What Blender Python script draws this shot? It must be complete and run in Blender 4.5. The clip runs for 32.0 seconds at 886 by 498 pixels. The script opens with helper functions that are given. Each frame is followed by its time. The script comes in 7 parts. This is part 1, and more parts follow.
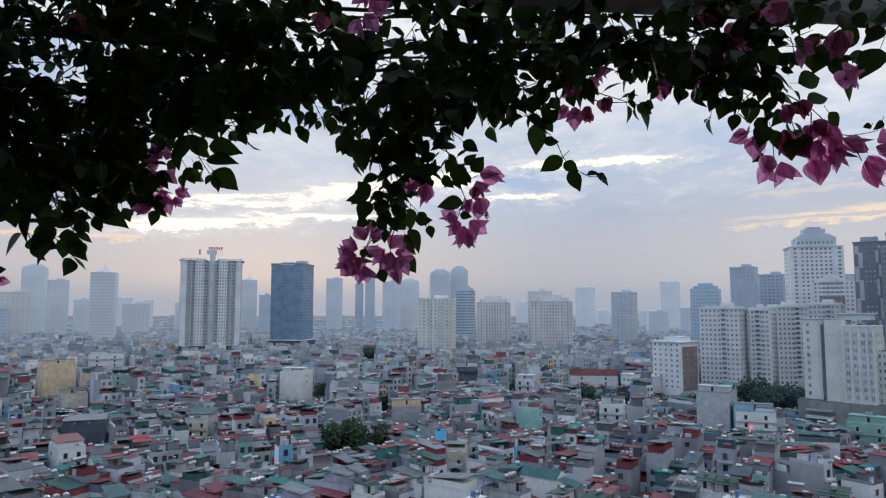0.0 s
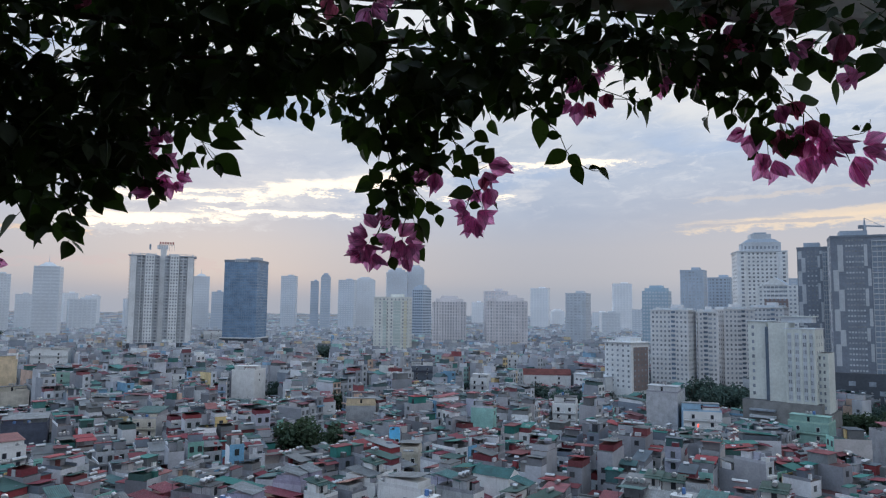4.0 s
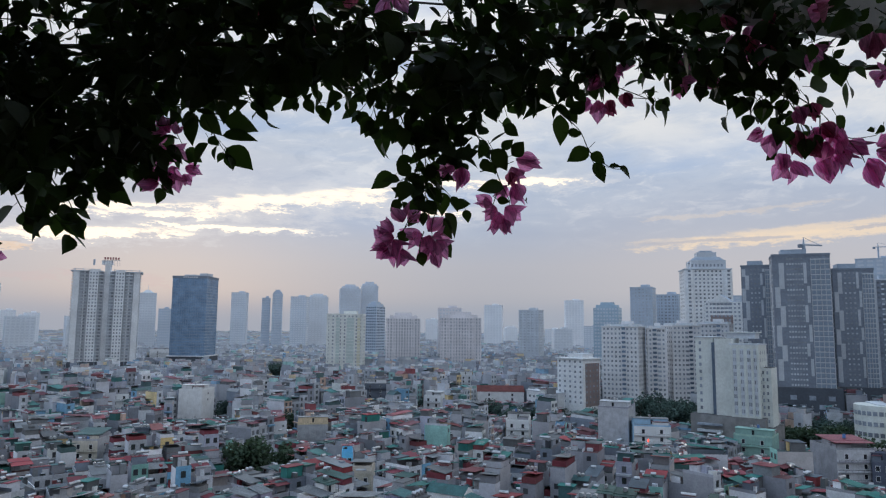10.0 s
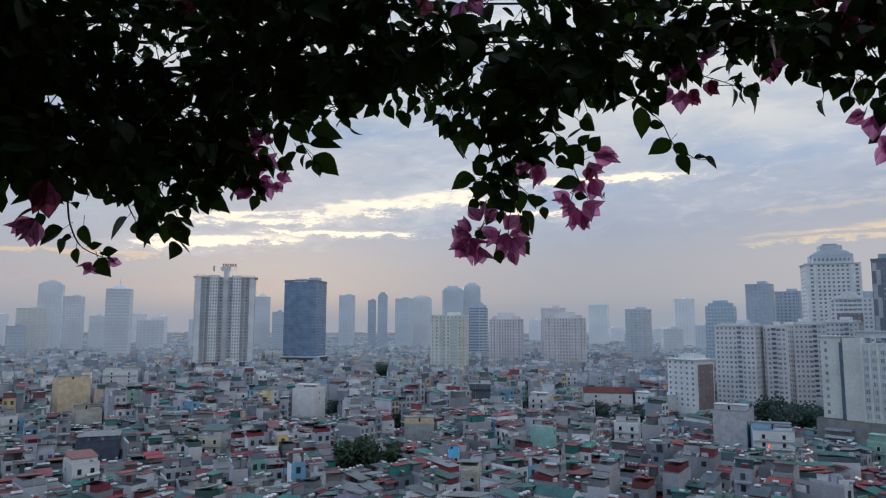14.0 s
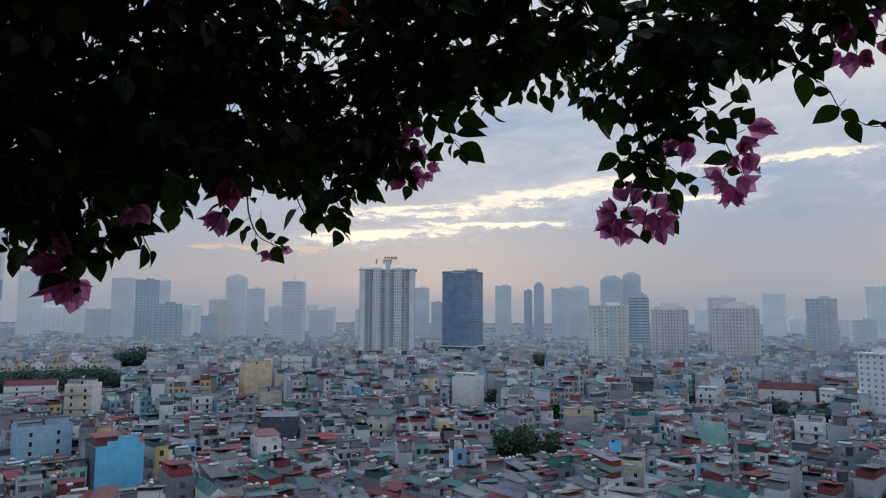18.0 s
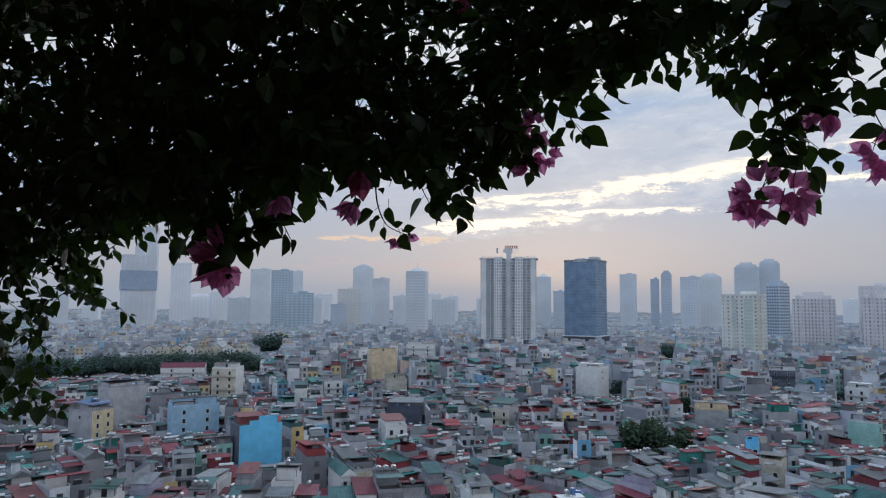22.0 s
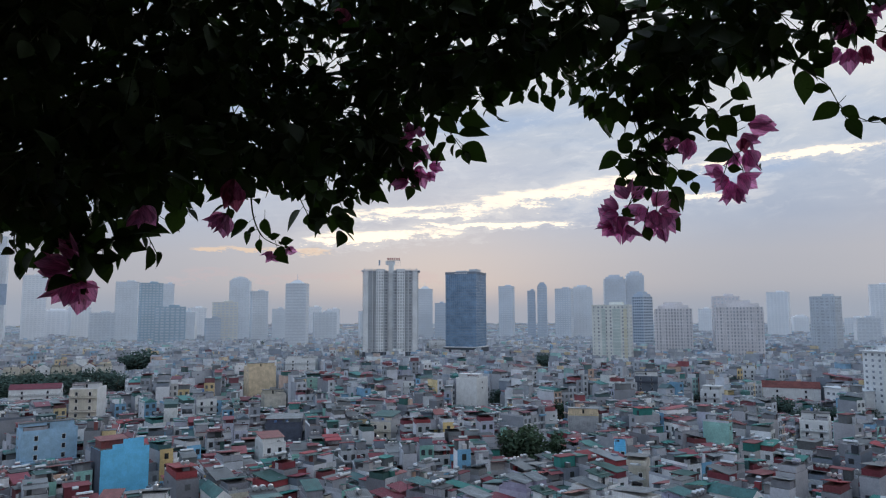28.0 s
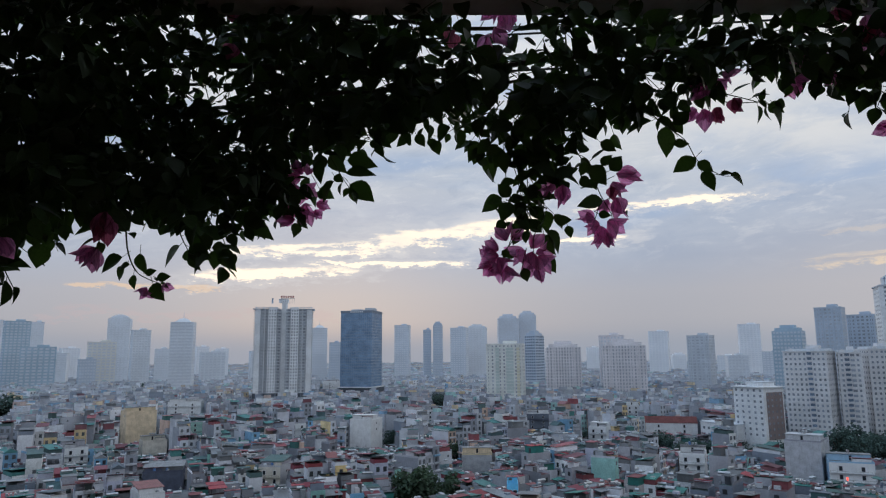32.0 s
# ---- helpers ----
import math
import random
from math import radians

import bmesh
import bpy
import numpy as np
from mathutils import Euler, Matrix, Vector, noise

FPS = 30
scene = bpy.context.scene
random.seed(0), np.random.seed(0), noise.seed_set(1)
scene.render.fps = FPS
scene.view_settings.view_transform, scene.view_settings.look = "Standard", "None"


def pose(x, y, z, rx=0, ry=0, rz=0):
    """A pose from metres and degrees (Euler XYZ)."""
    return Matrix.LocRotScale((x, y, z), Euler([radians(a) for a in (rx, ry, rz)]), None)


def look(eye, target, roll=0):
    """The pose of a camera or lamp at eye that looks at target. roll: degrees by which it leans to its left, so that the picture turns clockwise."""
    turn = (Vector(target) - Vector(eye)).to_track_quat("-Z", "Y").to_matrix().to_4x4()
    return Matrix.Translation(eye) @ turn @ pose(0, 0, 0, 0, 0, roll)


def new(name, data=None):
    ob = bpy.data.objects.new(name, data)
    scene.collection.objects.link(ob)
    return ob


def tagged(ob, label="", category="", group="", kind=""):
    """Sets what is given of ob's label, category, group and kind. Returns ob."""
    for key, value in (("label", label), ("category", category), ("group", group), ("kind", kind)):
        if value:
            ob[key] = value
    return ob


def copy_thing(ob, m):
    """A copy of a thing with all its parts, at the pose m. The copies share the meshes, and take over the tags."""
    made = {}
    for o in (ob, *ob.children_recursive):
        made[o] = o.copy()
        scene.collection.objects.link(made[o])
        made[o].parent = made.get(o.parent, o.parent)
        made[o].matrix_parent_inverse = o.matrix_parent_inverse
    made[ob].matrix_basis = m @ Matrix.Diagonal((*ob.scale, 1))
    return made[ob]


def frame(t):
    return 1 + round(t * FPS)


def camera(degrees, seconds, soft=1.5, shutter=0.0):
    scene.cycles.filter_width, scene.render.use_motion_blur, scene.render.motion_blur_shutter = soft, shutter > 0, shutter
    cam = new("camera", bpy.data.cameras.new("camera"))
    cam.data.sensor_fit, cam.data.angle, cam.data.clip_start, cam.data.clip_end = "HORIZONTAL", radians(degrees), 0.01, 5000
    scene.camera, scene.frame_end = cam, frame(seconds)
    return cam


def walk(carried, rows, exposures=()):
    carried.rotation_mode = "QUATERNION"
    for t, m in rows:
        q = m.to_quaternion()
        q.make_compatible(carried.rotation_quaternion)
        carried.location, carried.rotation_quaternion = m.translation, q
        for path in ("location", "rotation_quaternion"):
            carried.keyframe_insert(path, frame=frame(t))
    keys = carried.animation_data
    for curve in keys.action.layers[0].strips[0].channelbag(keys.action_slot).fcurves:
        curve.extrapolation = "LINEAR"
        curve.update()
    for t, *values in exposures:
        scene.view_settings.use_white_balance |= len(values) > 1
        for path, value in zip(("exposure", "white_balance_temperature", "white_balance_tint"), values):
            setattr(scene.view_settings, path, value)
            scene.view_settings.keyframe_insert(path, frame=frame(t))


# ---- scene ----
cam = camera(66.18, 32.0, soft=1.2)
PATH = [
    (0.0, (0.000, 0.000, 60.000), (0.001, 9.961, 60.884), 0.04),
    (0.5, (-0.016, 0.002, 59.993), (0.167, 9.960, 60.888), 0.26),
    (1.0, (-0.035, 0.014, 59.990), (0.320, 9.969, 60.859), 0.43),
    (1.5, (-0.056, 0.018, 59.985), (0.388, 9.970, 60.855), 0.50),
    (2.0, (-0.073, 0.024, 59.986), (0.480, 9.966, 60.900), 0.41),
    (2.5, (-0.102, 0.024, 59.982), (0.569, 9.959, 60.896), 0.38),
    (4.5, (-0.125, -0.015, 59.969), (0.501, 9.932, 60.791), 0.70),
    (5.0, (-0.168, 0.008, 59.959), (0.600, 9.954, 60.650), 0.52),
    (5.5, (-0.233, 0.024, 59.962), (1.169, 9.885, 60.851), -0.19),
    (6.0, (-0.248, 0.040, 59.954), (1.385, 9.861, 60.898), -0.25),
    (6.5, (-0.256, 0.050, 59.943), (1.661, 9.809, 60.980), 0.87),
    (7.0, (-0.267, 0.053, 59.938), (1.691, 9.804, 60.974), 1.02),
    (7.5, (-0.276, 0.056, 59.934), (1.671, 9.809, 60.976), 1.12),
    (8.0, (-0.276, 0.055, 59.932), (1.523, 9.835, 60.985), 0.88),
    (8.5, (-0.270, 0.055, 59.936), (1.350, 9.863, 61.018), 0.64),
    (9.0, (-0.271, 0.057, 59.934), (1.253, 9.878, 61.034), 0.80),
    (9.5, (-0.272, 0.061, 59.932), (1.156, 9.898, 61.028), 0.72),
    (10.0, (-0.268, 0.059, 59.934), (1.031, 9.910, 61.061), 0.53),
    (10.5, (-0.270, 0.046, 59.931), (0.777, 9.926, 61.068), 0.13),
    (11.0, (-0.264, 0.045, 59.929), (0.515, 9.950, 61.061), -0.11),
    (11.5, (-0.253, 0.051, 59.930), (0.362, 9.971, 61.041), -0.16),
    (12.0, (-0.249, 0.064, 59.930), (0.306, 9.984, 61.064), -0.08),
    (12.5, (-0.241, 0.063, 59.929), (0.181, 9.985, 61.098), -0.29),
    (13.0, (-0.230, 0.059, 59.928), (0.089, 9.985, 61.105), -0.15),
    (13.5, (-0.223, 0.040, 59.928), (-0.170, 9.973, 61.088), -0.16),
    (14.0, (-0.220, 0.032, 59.926), (-0.403, 9.966, 61.056), 0.15),
    (14.5, (-0.221, 0.019, 59.923), (-0.632, 9.950, 61.025), 0.49),
    (16.5, (-0.218, -0.004, 59.916), (-1.852, 9.807, 60.958), 0.82),
    (17.0, (-0.213, -0.010, 59.914), (-2.076, 9.761, 60.940), 0.83),
    (17.5, (-0.202, -0.009, 59.910), (-2.396, 9.696, 60.907), 0.42),
    (18.0, (-0.195, -0.006, 59.906), (-2.623, 9.645, 60.888), 0.26),
    (18.5, (-0.199, -0.009, 59.905), (-2.750, 9.608, 60.902), 0.90),
    (19.0, (-0.197, -0.012, 59.905), (-2.889, 9.567, 60.896), 0.61),
    (19.5, (-0.194, -0.022, 59.901), (-3.136, 9.492, 60.805), 0.46),
    (20.0, (-0.186, -0.031, 59.901), (-3.381, 9.408, 60.743), -0.07),
    (20.5, (-0.185, -0.029, 59.901), (-3.540, 9.354, 60.736), -0.32),
    (21.0, (-0.187, -0.026, 59.898), (-3.813, 9.260, 60.678), 0.22),
    (21.5, (-0.194, -0.023, 59.899), (-4.133, 9.133, 60.703), 0.34),
    (22.0, (-0.193, -0.030, 59.897), (-4.293, 9.055, 60.709), 0.42),
    (22.5, (-0.194, -0.024, 59.894), (-4.409, 9.015, 60.626), 0.35),
    (23.0, (-0.189, -0.024, 59.894), (-4.431, 9.003, 60.616), 0.29),
    (23.5, (-0.184, -0.024, 59.892), (-4.337, 9.042, 60.643), 0.17),
    (24.0, (-0.177, -0.028, 59.894), (-4.241, 9.077, 60.667), 0.14),
    (24.5, (-0.179, -0.029, 59.894), (-4.152, 9.112, 60.698), 0.13),
    (26.5, (-0.180, -0.022, 59.897), (-3.409, 9.398, 60.813), -0.31),
    (27.0, (-0.180, -0.023, 59.898), (-3.161, 9.477, 60.825), -0.27),
    (27.5, (-0.187, -0.020, 59.899), (-2.898, 9.557, 60.865), -0.16),
    (28.0, (-0.193, -0.015, 59.901), (-2.661, 9.624, 60.895), -0.18),
    (28.5, (-0.194, -0.012, 59.902), (-2.363, 9.691, 60.973), -0.16),
    (29.0, (-0.189, -0.015, 59.900), (-2.141, 9.724, 61.059), -0.21),
    (29.5, (-0.183, -0.024, 59.895), (-2.037, 9.728, 61.109), -0.39),
    (30.0, (-0.181, -0.021, 59.895), (-1.815, 9.750, 61.254), -0.04),
    (30.5, (-0.181, -0.028, 59.901), (-1.720, 9.734, 61.428), 0.09),
    (31.0, (-0.178, -0.017, 59.902), (-1.605, 9.768, 61.390), -0.47),
    (31.5, (-0.173, -0.024, 59.900), (-1.323, 9.793, 61.421), -0.24),
    (32.0, (-0.163, -0.027, 59.899), (-1.128, 9.805, 61.449), -0.47),
]
EXPOSURES = [(0.0, 0.14), (2.5, 0.04), (5.0, 0.08), (7.0, 0.03), (10.0, 0.0), (12.0, -0.03), (14.0, -0.14), (17.0, -0.18), (20.5, -0.18), (22.0, 0.03), (24.5, 0.06), (27.0, 0.06), (28.5, -0.08), (30.0, -0.13), (32.0, -0.11)]
walk(cam, [(t, look(eye, target, roll)) for t, eye, target, roll in PATH], EXPOSURES)

# ---------------------------------------------------------------- sky and sun
SUN_AZ, SUN_EL = 15.0, 8.0          # degrees; azimuth to the left of straight ahead


class Nodes:
    """A short hand for node trees."""

    def __init__(self, tree):
        self.tree = tree
        tree.nodes.clear()

    def add(self, kind, ins=(), **props):
        n = self.tree.nodes.new(kind)
        for k, v in props.items():
            setattr(n, k, v)
        for k, v in dict(ins).items():
            if isinstance(v, bpy.types.NodeSocket):
                self.tree.links.new(v, n.inputs[k])
            else:
                n.inputs[k].default_value = v
        return n

    def math(self, op, a, b=0.0, c=0.0):
        return self.add("ShaderNodeMath", {0: a, 1: b, 2: c}, operation=op).outputs[0]

    def span(self, v, a, b, lo=0.0, hi=1.0):
        return self.add("ShaderNodeMapRange", {0: v, 1: a, 2: b, 3: lo, 4: hi}, interpolation_type="SMOOTHSTEP").outputs[0]

    def mix(self, fac, a, b, mode="MIX"):
        n = self.add("ShaderNodeMix", {0: fac, 6: a, 7: b}, data_type="RGBA", blend_type=mode)
        return n.outputs[2]

    def noise(self, vec, scale, detail=4.0, rough=0.55, distort=0.0):
        return self.add("ShaderNodeTexNoise", {"Vector": vec, "Scale": scale, "Detail": detail, "Roughness": rough,
                                               "Distortion": distort}).outputs["Fac"]

    def ramp(self, fac, stops, hard=False):
        n = self.add("ShaderNodeValToRGB", {0: fac})
        r = n.color_ramp
        r.interpolation = "CONSTANT" if hard else "LINEAR"
        while len(r.elements) < len(stops):
            r.elements.new(0.5)
        for e, (p, c) in zip(r.elements, stops):
            e.position, e.color = p, (*c, 1)
        return n.outputs[0]


def make_sky():
    world = bpy.data.worlds.new("dusk_sky")
    scene.world = world
    world.use_nodes = True
    n = Nodes(world.node_tree)
    way = n.add("ShaderNodeTexCoord").outputs["Generated"]
    xyz = n.add("ShaderNodeSeparateXYZ", {0: way}).outputs
    az = n.math("MULTIPLY", n.math("ARCTAN2", n.math("MULTIPLY", xyz[0], -1.0), xyz[1]), 57.2958)
    el = n.math("MULTIPLY", n.math("ARCSINE", xyz[2]), 57.2958)
    nishita = n.add("ShaderNodeTexSky", sky_type="NISHITA", sun_disc=False, sun_elevation=radians(SUN_EL),
                    sun_rotation=radians(-SUN_AZ), altitude=60.0, air_density=1.2, dust_density=1.6).outputs[0]
    clear = n.mix(1.0, nishita, (0.07, 0.07, 0.07, 1), "MULTIPLY")
    # the stratus deck: lilac haze low down, grey-blue above it, brighter towards the zenith
    stops = ((-2.0, (0.26, 0.32, 0.41)), (0.5, (0.33, 0.38, 0.47)), (2.0, (0.405, 0.43, 0.50)), (5.0, (0.435, 0.458, 0.535)), (8.0, (0.39, 0.455, 0.59)), (12.0, (0.43, 0.51, 0.66)),
             (16.0, (0.55, 0.61, 0.70)), (20.0, (0.70, 0.74, 0.79)), (27.0, (0.88, 0.91, 0.95)), (45.0, (0.82, 1.20, 1.70)))
    deck = n.ramp(n.math("DIVIDE", n.math("ADD", el, 2.0), 60.0), [((e + 2.0) / 60.0, c) for e, c in stops])
    sky = n.mix(0.95, clear, deck)
    # long soft cloud rolls
    flat = n.add("ShaderNodeCombineXYZ", {0: n.math("MULTIPLY", az, 0.035), 1: n.math("MULTIPLY", el, 0.16), 2: 0.0}).outputs[0]
    rolls = n.noise(flat, 1.6, 6.0, 0.55, 0.6)
    shade = n.span(rolls, 0.35, 0.66)
    sky = n.mix(n.math("MULTIPLY", shade, n.span(el, 4.0, 13.0, 0.0, 0.36)), sky, (0.66, 0.70, 0.76, 1))
    blue = n.math("MULTIPLY", n.span(n.noise(flat, 1.1, 3.0, 0.5, 0.3), 0.46, 0.62), n.span(el, 6.0, 12.0, 0.0, 0.65))
    sky = n.mix(blue, sky, (0.33, 0.46, 0.69, 1))
    puffs = n.noise(n.add("ShaderNodeCombineXYZ", {0: n.math("MULTIPLY", az, 0.11), 1: n.math("MULTIPLY", el, 0.30), 2: 1.3}).outputs[0], 1.0, 6.0, 0.6, 0.4)
    tuft = n.math("MULTIPLY", n.span(puffs, 0.52, 0.70), n.span(el, 5.0, 11.0, 0.0, 0.42))
    sky = n.mix(tuft, sky, (0.74, 0.77, 0.82, 1))
    # mackerel ripples, finer than the rolls
    ripple = n.noise(n.add("ShaderNodeCombineXYZ", {0: n.math("MULTIPLY", az, 0.34), 1: n.math("MULTIPLY_ADD", el, 1.0, n.math("MULTIPLY", az, 0.06)), 2: 5.5}).outputs[0], 1.0, 9.0, 0.68, 0.5)
    sky = n.mix(n.math("MULTIPLY", n.span(ripple, 0.50, 0.68), n.span(el, 5.5, 12.0, 0.0, 0.40)), sky, (0.80, 0.81, 0.84, 1))
    sky = n.mix(n.math("MULTIPLY", n.span(ripple, 0.48, 0.32), n.span(el, 5.5, 11.0, 0.0, 0.30)), sky, (0.34, 0.42, 0.56, 1))
    # sun-lit breaks in the deck, low in front of the sun
    fine = n.add("ShaderNodeCombineXYZ", {0: n.math("MULTIPLY", az, 0.15), 1: n.math("MULTIPLY", el, 0.95), 2: 3.1}).outputs[0]
    wisps = n.noise(fine, 1.0, 8.0, 0.66, 0.7)

    waver = n.noise(n.add("ShaderNodeCombineXYZ", {0: n.math("MULTIPLY", az, 0.16), 1: n.math("MULTIPLY", el, 0.35), 2: 7.7}).outputs[0], 1.0, 5.0, 0.6)

    ragged = n.noise(n.add("ShaderNodeCombineXYZ", {0: n.math("MULTIPLY", az, 0.62), 1: n.math("MULTIPLY", el, 1.7), 2: 2.2}).outputs[0], 1.0, 10.0, 0.72)

    def streak(az0, az1, el0, slope, half, lo, hi, sway=1.0):
        mid = n.math("MULTIPLY_ADD", n.math("SUBTRACT", az, az0), slope, el0)
        off = n.math("ABSOLUTE", n.math("ADD", n.math("SUBTRACT", el, mid), n.math("ADD", n.math("MULTIPLY", n.math("SUBTRACT", waver, 0.5), 1.9 * sway), n.math("MULTIPLY", n.math("SUBTRACT", ragged, 0.5), 2.6 * sway))))
        core = n.span(off, half, half * 0.15)
        ends = n.math("MULTIPLY", n.span(az, az0, az0 + (az1 - az0) * 0.22), n.span(az, az1, az1 - (az1 - az0) * 0.22))
        m = n.math("MULTIPLY", core, ends)
        rough = n.math("ADD", n.math("MULTIPLY", n.math("SUBTRACT", wisps, 0.5), 1.0), n.math("MULTIPLY", n.math("SUBTRACT", ragged, 0.5), 1.25))
        return n.math("MULTIPLY", n.span(n.math("MULTIPLY_ADD", m, 0.48, rough), lo, hi), n.span(m, 0.02, 0.3))

    glow = n.math("MULTIPLY", n.span(n.math("ABSOLUTE", n.math("SUBTRACT", az, SUN_AZ)), 30.0, 4.0), n.span(n.math("ABSOLUTE", n.math("SUBTRACT", el, 8.0)), 7.0, 1.0))
    sky = n.mix(n.math("MULTIPLY", glow, 0.14), sky, (0.76, 0.72, 0.71, 1))
    for az0, az1, el0, slope, half, much in ((-62.0, -19.0, 7.7, -0.028, 0.75, 0.85), (-64.0, -26.0, 8.9, -0.05, 0.55, 0.7), (-40.0, -22.0, 9.4, -0.04, 0.35, 0.25)):
        gold = streak(az0, az1, el0, slope, half, 0.04, 0.56, 0.55)
        sky = n.mix(n.math("MULTIPLY", gold, much), sky, (1.0, 0.78, 0.53, 1))
    for az0, az1, el0 in ((-36.0, -22.0, 7.0), (-52.0, -37.0, 7.6)):     # thin grey bars before the gold
        bar = streak(az0, az1, el0, -0.02, 0.22, 0.10, 0.40, 0.25)
        sky = n.mix(n.math("MULTIPLY", bar, 0.75), sky, (0.40, 0.42, 0.50, 1))
    ember = streak(22.0, 36.0, 5.5, 0.0, 0.4, 0.20, 0.42, 0.5)
    sky = n.mix(n.math("MULTIPLY", ember, 0.6), sky, (0.95, 0.68, 0.45, 1))
    rose = streak(10.0, 40.0, 3.4, 0.0, 0.9, 0.26, 0.5)
    sky = n.mix(n.math("MULTIPLY", rose, 0.22), sky, (0.66, 0.48, 0.48, 1))
    for az0, az1, el0, slope, half in ((-5.0, 14.5, 11.1, -0.09, 1.35), (8.0, 26.0, 9.8, -0.09, 0.6), (9.0, 23.0, 8.9, -0.05, 0.35), (11.0, 28.0, 7.2, -0.045, 0.8), (1.0, 19.0, 7.85, -0.01, 0.34), (-22.0, -4.0, 12.3, -0.03, 0.6), (-11.0, -2.0, 9.5, -0.02, 0.5)):
        halo = streak(az0 - 2, az1 + 2, el0, slope, half * 1.9, 0.02, 0.5)
        sky = n.mix(n.math("MULTIPLY", halo, 0.35), sky, (0.80, 0.78, 0.78, 1))
        lit = streak(az0, az1, el0, slope, half, 0.22, 0.52, 0.7)
        sky = n.mix(lit, sky, (1.3, 1.14, 0.92, 1))
    high = n.math("MULTIPLY", n.span(el, 11.0, 17.0), n.math("MULTIPLY", n.span(az, 0.0, -22.0), n.span(puffs, 0.36, 0.6, 0.25, 0.8)))
    sky = n.mix(high, sky, (0.80, 0.80, 0.80, 1))
    sky = n.mix(n.math("MULTIPLY", n.span(az, -8.0, -30.0, 0.0, 0.42), n.span(el, 13.0, 5.0)), sky, (0.66, 0.61, 0.60, 1))
    # the haze that closes the horizon
    sky = n.mix(n.span(el, 3.2, 0.2, 0.0, 0.75), sky, (0.35, 0.39, 0.47, 1))
    bg = n.add("ShaderNodeBackground", {"Color": sky, "Strength": 1.0}).outputs[0]
    n.add("ShaderNodeOutputWorld", {0: bg})


make_sky()
sun_data = bpy.data.lights.new("sun", "SUN")
sun_data.energy, sun_data.angle, sun_data.color = 0.4, radians(14), (1.0, 0.9, 0.8)
sun = new("sun", sun_data)
sun.matrix_world = look((-200 * math.sin(radians(SUN_AZ)), 200 * math.cos(radians(SUN_AZ)), 120), (0, 0, 91.9))

# ---------------------------------------------------------------- materials
MATS = {}


def finish(name, m, n, colour, rough, metal, bump, bump_scale, coord, spec=0.35):
    p = n.add("ShaderNodeBsdfPrincipled", {"Base Color": colour, "Roughness": rough, "Metallic": metal, "Specular IOR Level": spec})
    if bump:
        h = n.noise(coord, bump_scale, 5.0)
        n.tree.links.new(n.add("ShaderNodeBump", {"Strength": bump, "Distance": 0.02, "Height": h}).outputs[0], p.inputs["Normal"])
    n.add("ShaderNodeOutputMaterial", {0: p.outputs[0]})
    MATS[name] = m
    return m


def start(name):
    m = bpy.data.materials.new(name)
    m.use_nodes = True
    return m, Nodes(m.node_tree)


def worn(n, colour, coord, grain, blotch, amount):
    """Two scales of wear: fine grain and broad stains."""
    fine = n.span(n.noise(coord, grain, 6.0, 0.6), 0.25, 0.75, 1.0 - amount, 1.0 + amount * 0.5)
    broad = n.span(n.noise(coord, blotch, 3.0, 0.5), 0.3, 0.7, 1.0 - amount, 1.0 + amount * 0.4)
    f = n.math("MULTIPLY", fine, broad)
    grey = n.add("ShaderNodeCombineColor", {0: f, 1: f, 2: f}).outputs[0]
    return n.mix(1.0, colour, grey, "MULTIPLY")


def paint(name, colour, rough=0.8, amount=0.22, grain=3.0, blotch=0.35, metal=0.0, bump=0.15, streaks=0.0, spread=0.0, spec=0.3):
    """A plain coat with grain, stains and, if asked, rain streaks down the wall."""
    m, n = start(name)
    coord = n.add("ShaderNodeTexCoord").outputs["Object"]
    c = n.add("ShaderNodeRGB").outputs[0]
    c.default_value = (*colour, 1)
    if spread:
        r = n.add("ShaderNodeObjectInfo").outputs["Random"]
        c = n.add("ShaderNodeHueSaturation", {"Hue": n.span(r, 0, 1, 0.5 - spread * 0.1, 0.5 + spread * 0.1), "Saturation": n.span(r, 0, 1, 1 - spread, 1 + spread * 0.3),
                                              "Value": n.span(r, 1, 0, 1 - spread, 1 + spread), "Color": c}).outputs[0]
    c = worn(n, c, coord, grain, blotch, amount)
    if streaks:
        s = n.add("ShaderNodeMapping", {0: coord, 3: (1.6, 1.6, 0.12)}).outputs[0]
        f = n.span(n.noise(s, 2.2, 5.0, 0.65), 0.5, 0.75, 0.0, streaks)
        c = n.mix(f, c, (0.09, 0.09, 0.085, 1))
    return finish(name, m, n, c, rough, metal, bump, grain * 4, coord, spec)


def medley(name, colours, rough=0.8, amount=0.2, grain=2.0, blotch=0.2, metal=0.0, spec=0.3):
    """Many separate pieces in one mesh: each takes one of the colours by chance."""
    m, n = start(name)
    geo = n.add("ShaderNodeNewGeometry").outputs
    coord = n.add("ShaderNodeTexCoord").outputs["Object"]
    k = len(colours)
    c = n.ramp(geo["Random Per Island"], [(i / k, col) for i, col in enumerate(colours)], hard=True)
    v = n.span(n.math("FRACT", n.math("MULTIPLY", geo["Random Per Island"], 37.7)), 0, 1, 0.82, 1.15)
    c = n.mix(1.0, c, n.add("ShaderNodeCombineColor", {0: v, 1: v, 2: v}).outputs[0], "MULTIPLY")
    c = worn(n, c, coord, grain, blotch, amount)
    return finish(name, m, n, c, rough, metal, 0, 1, coord, spec)


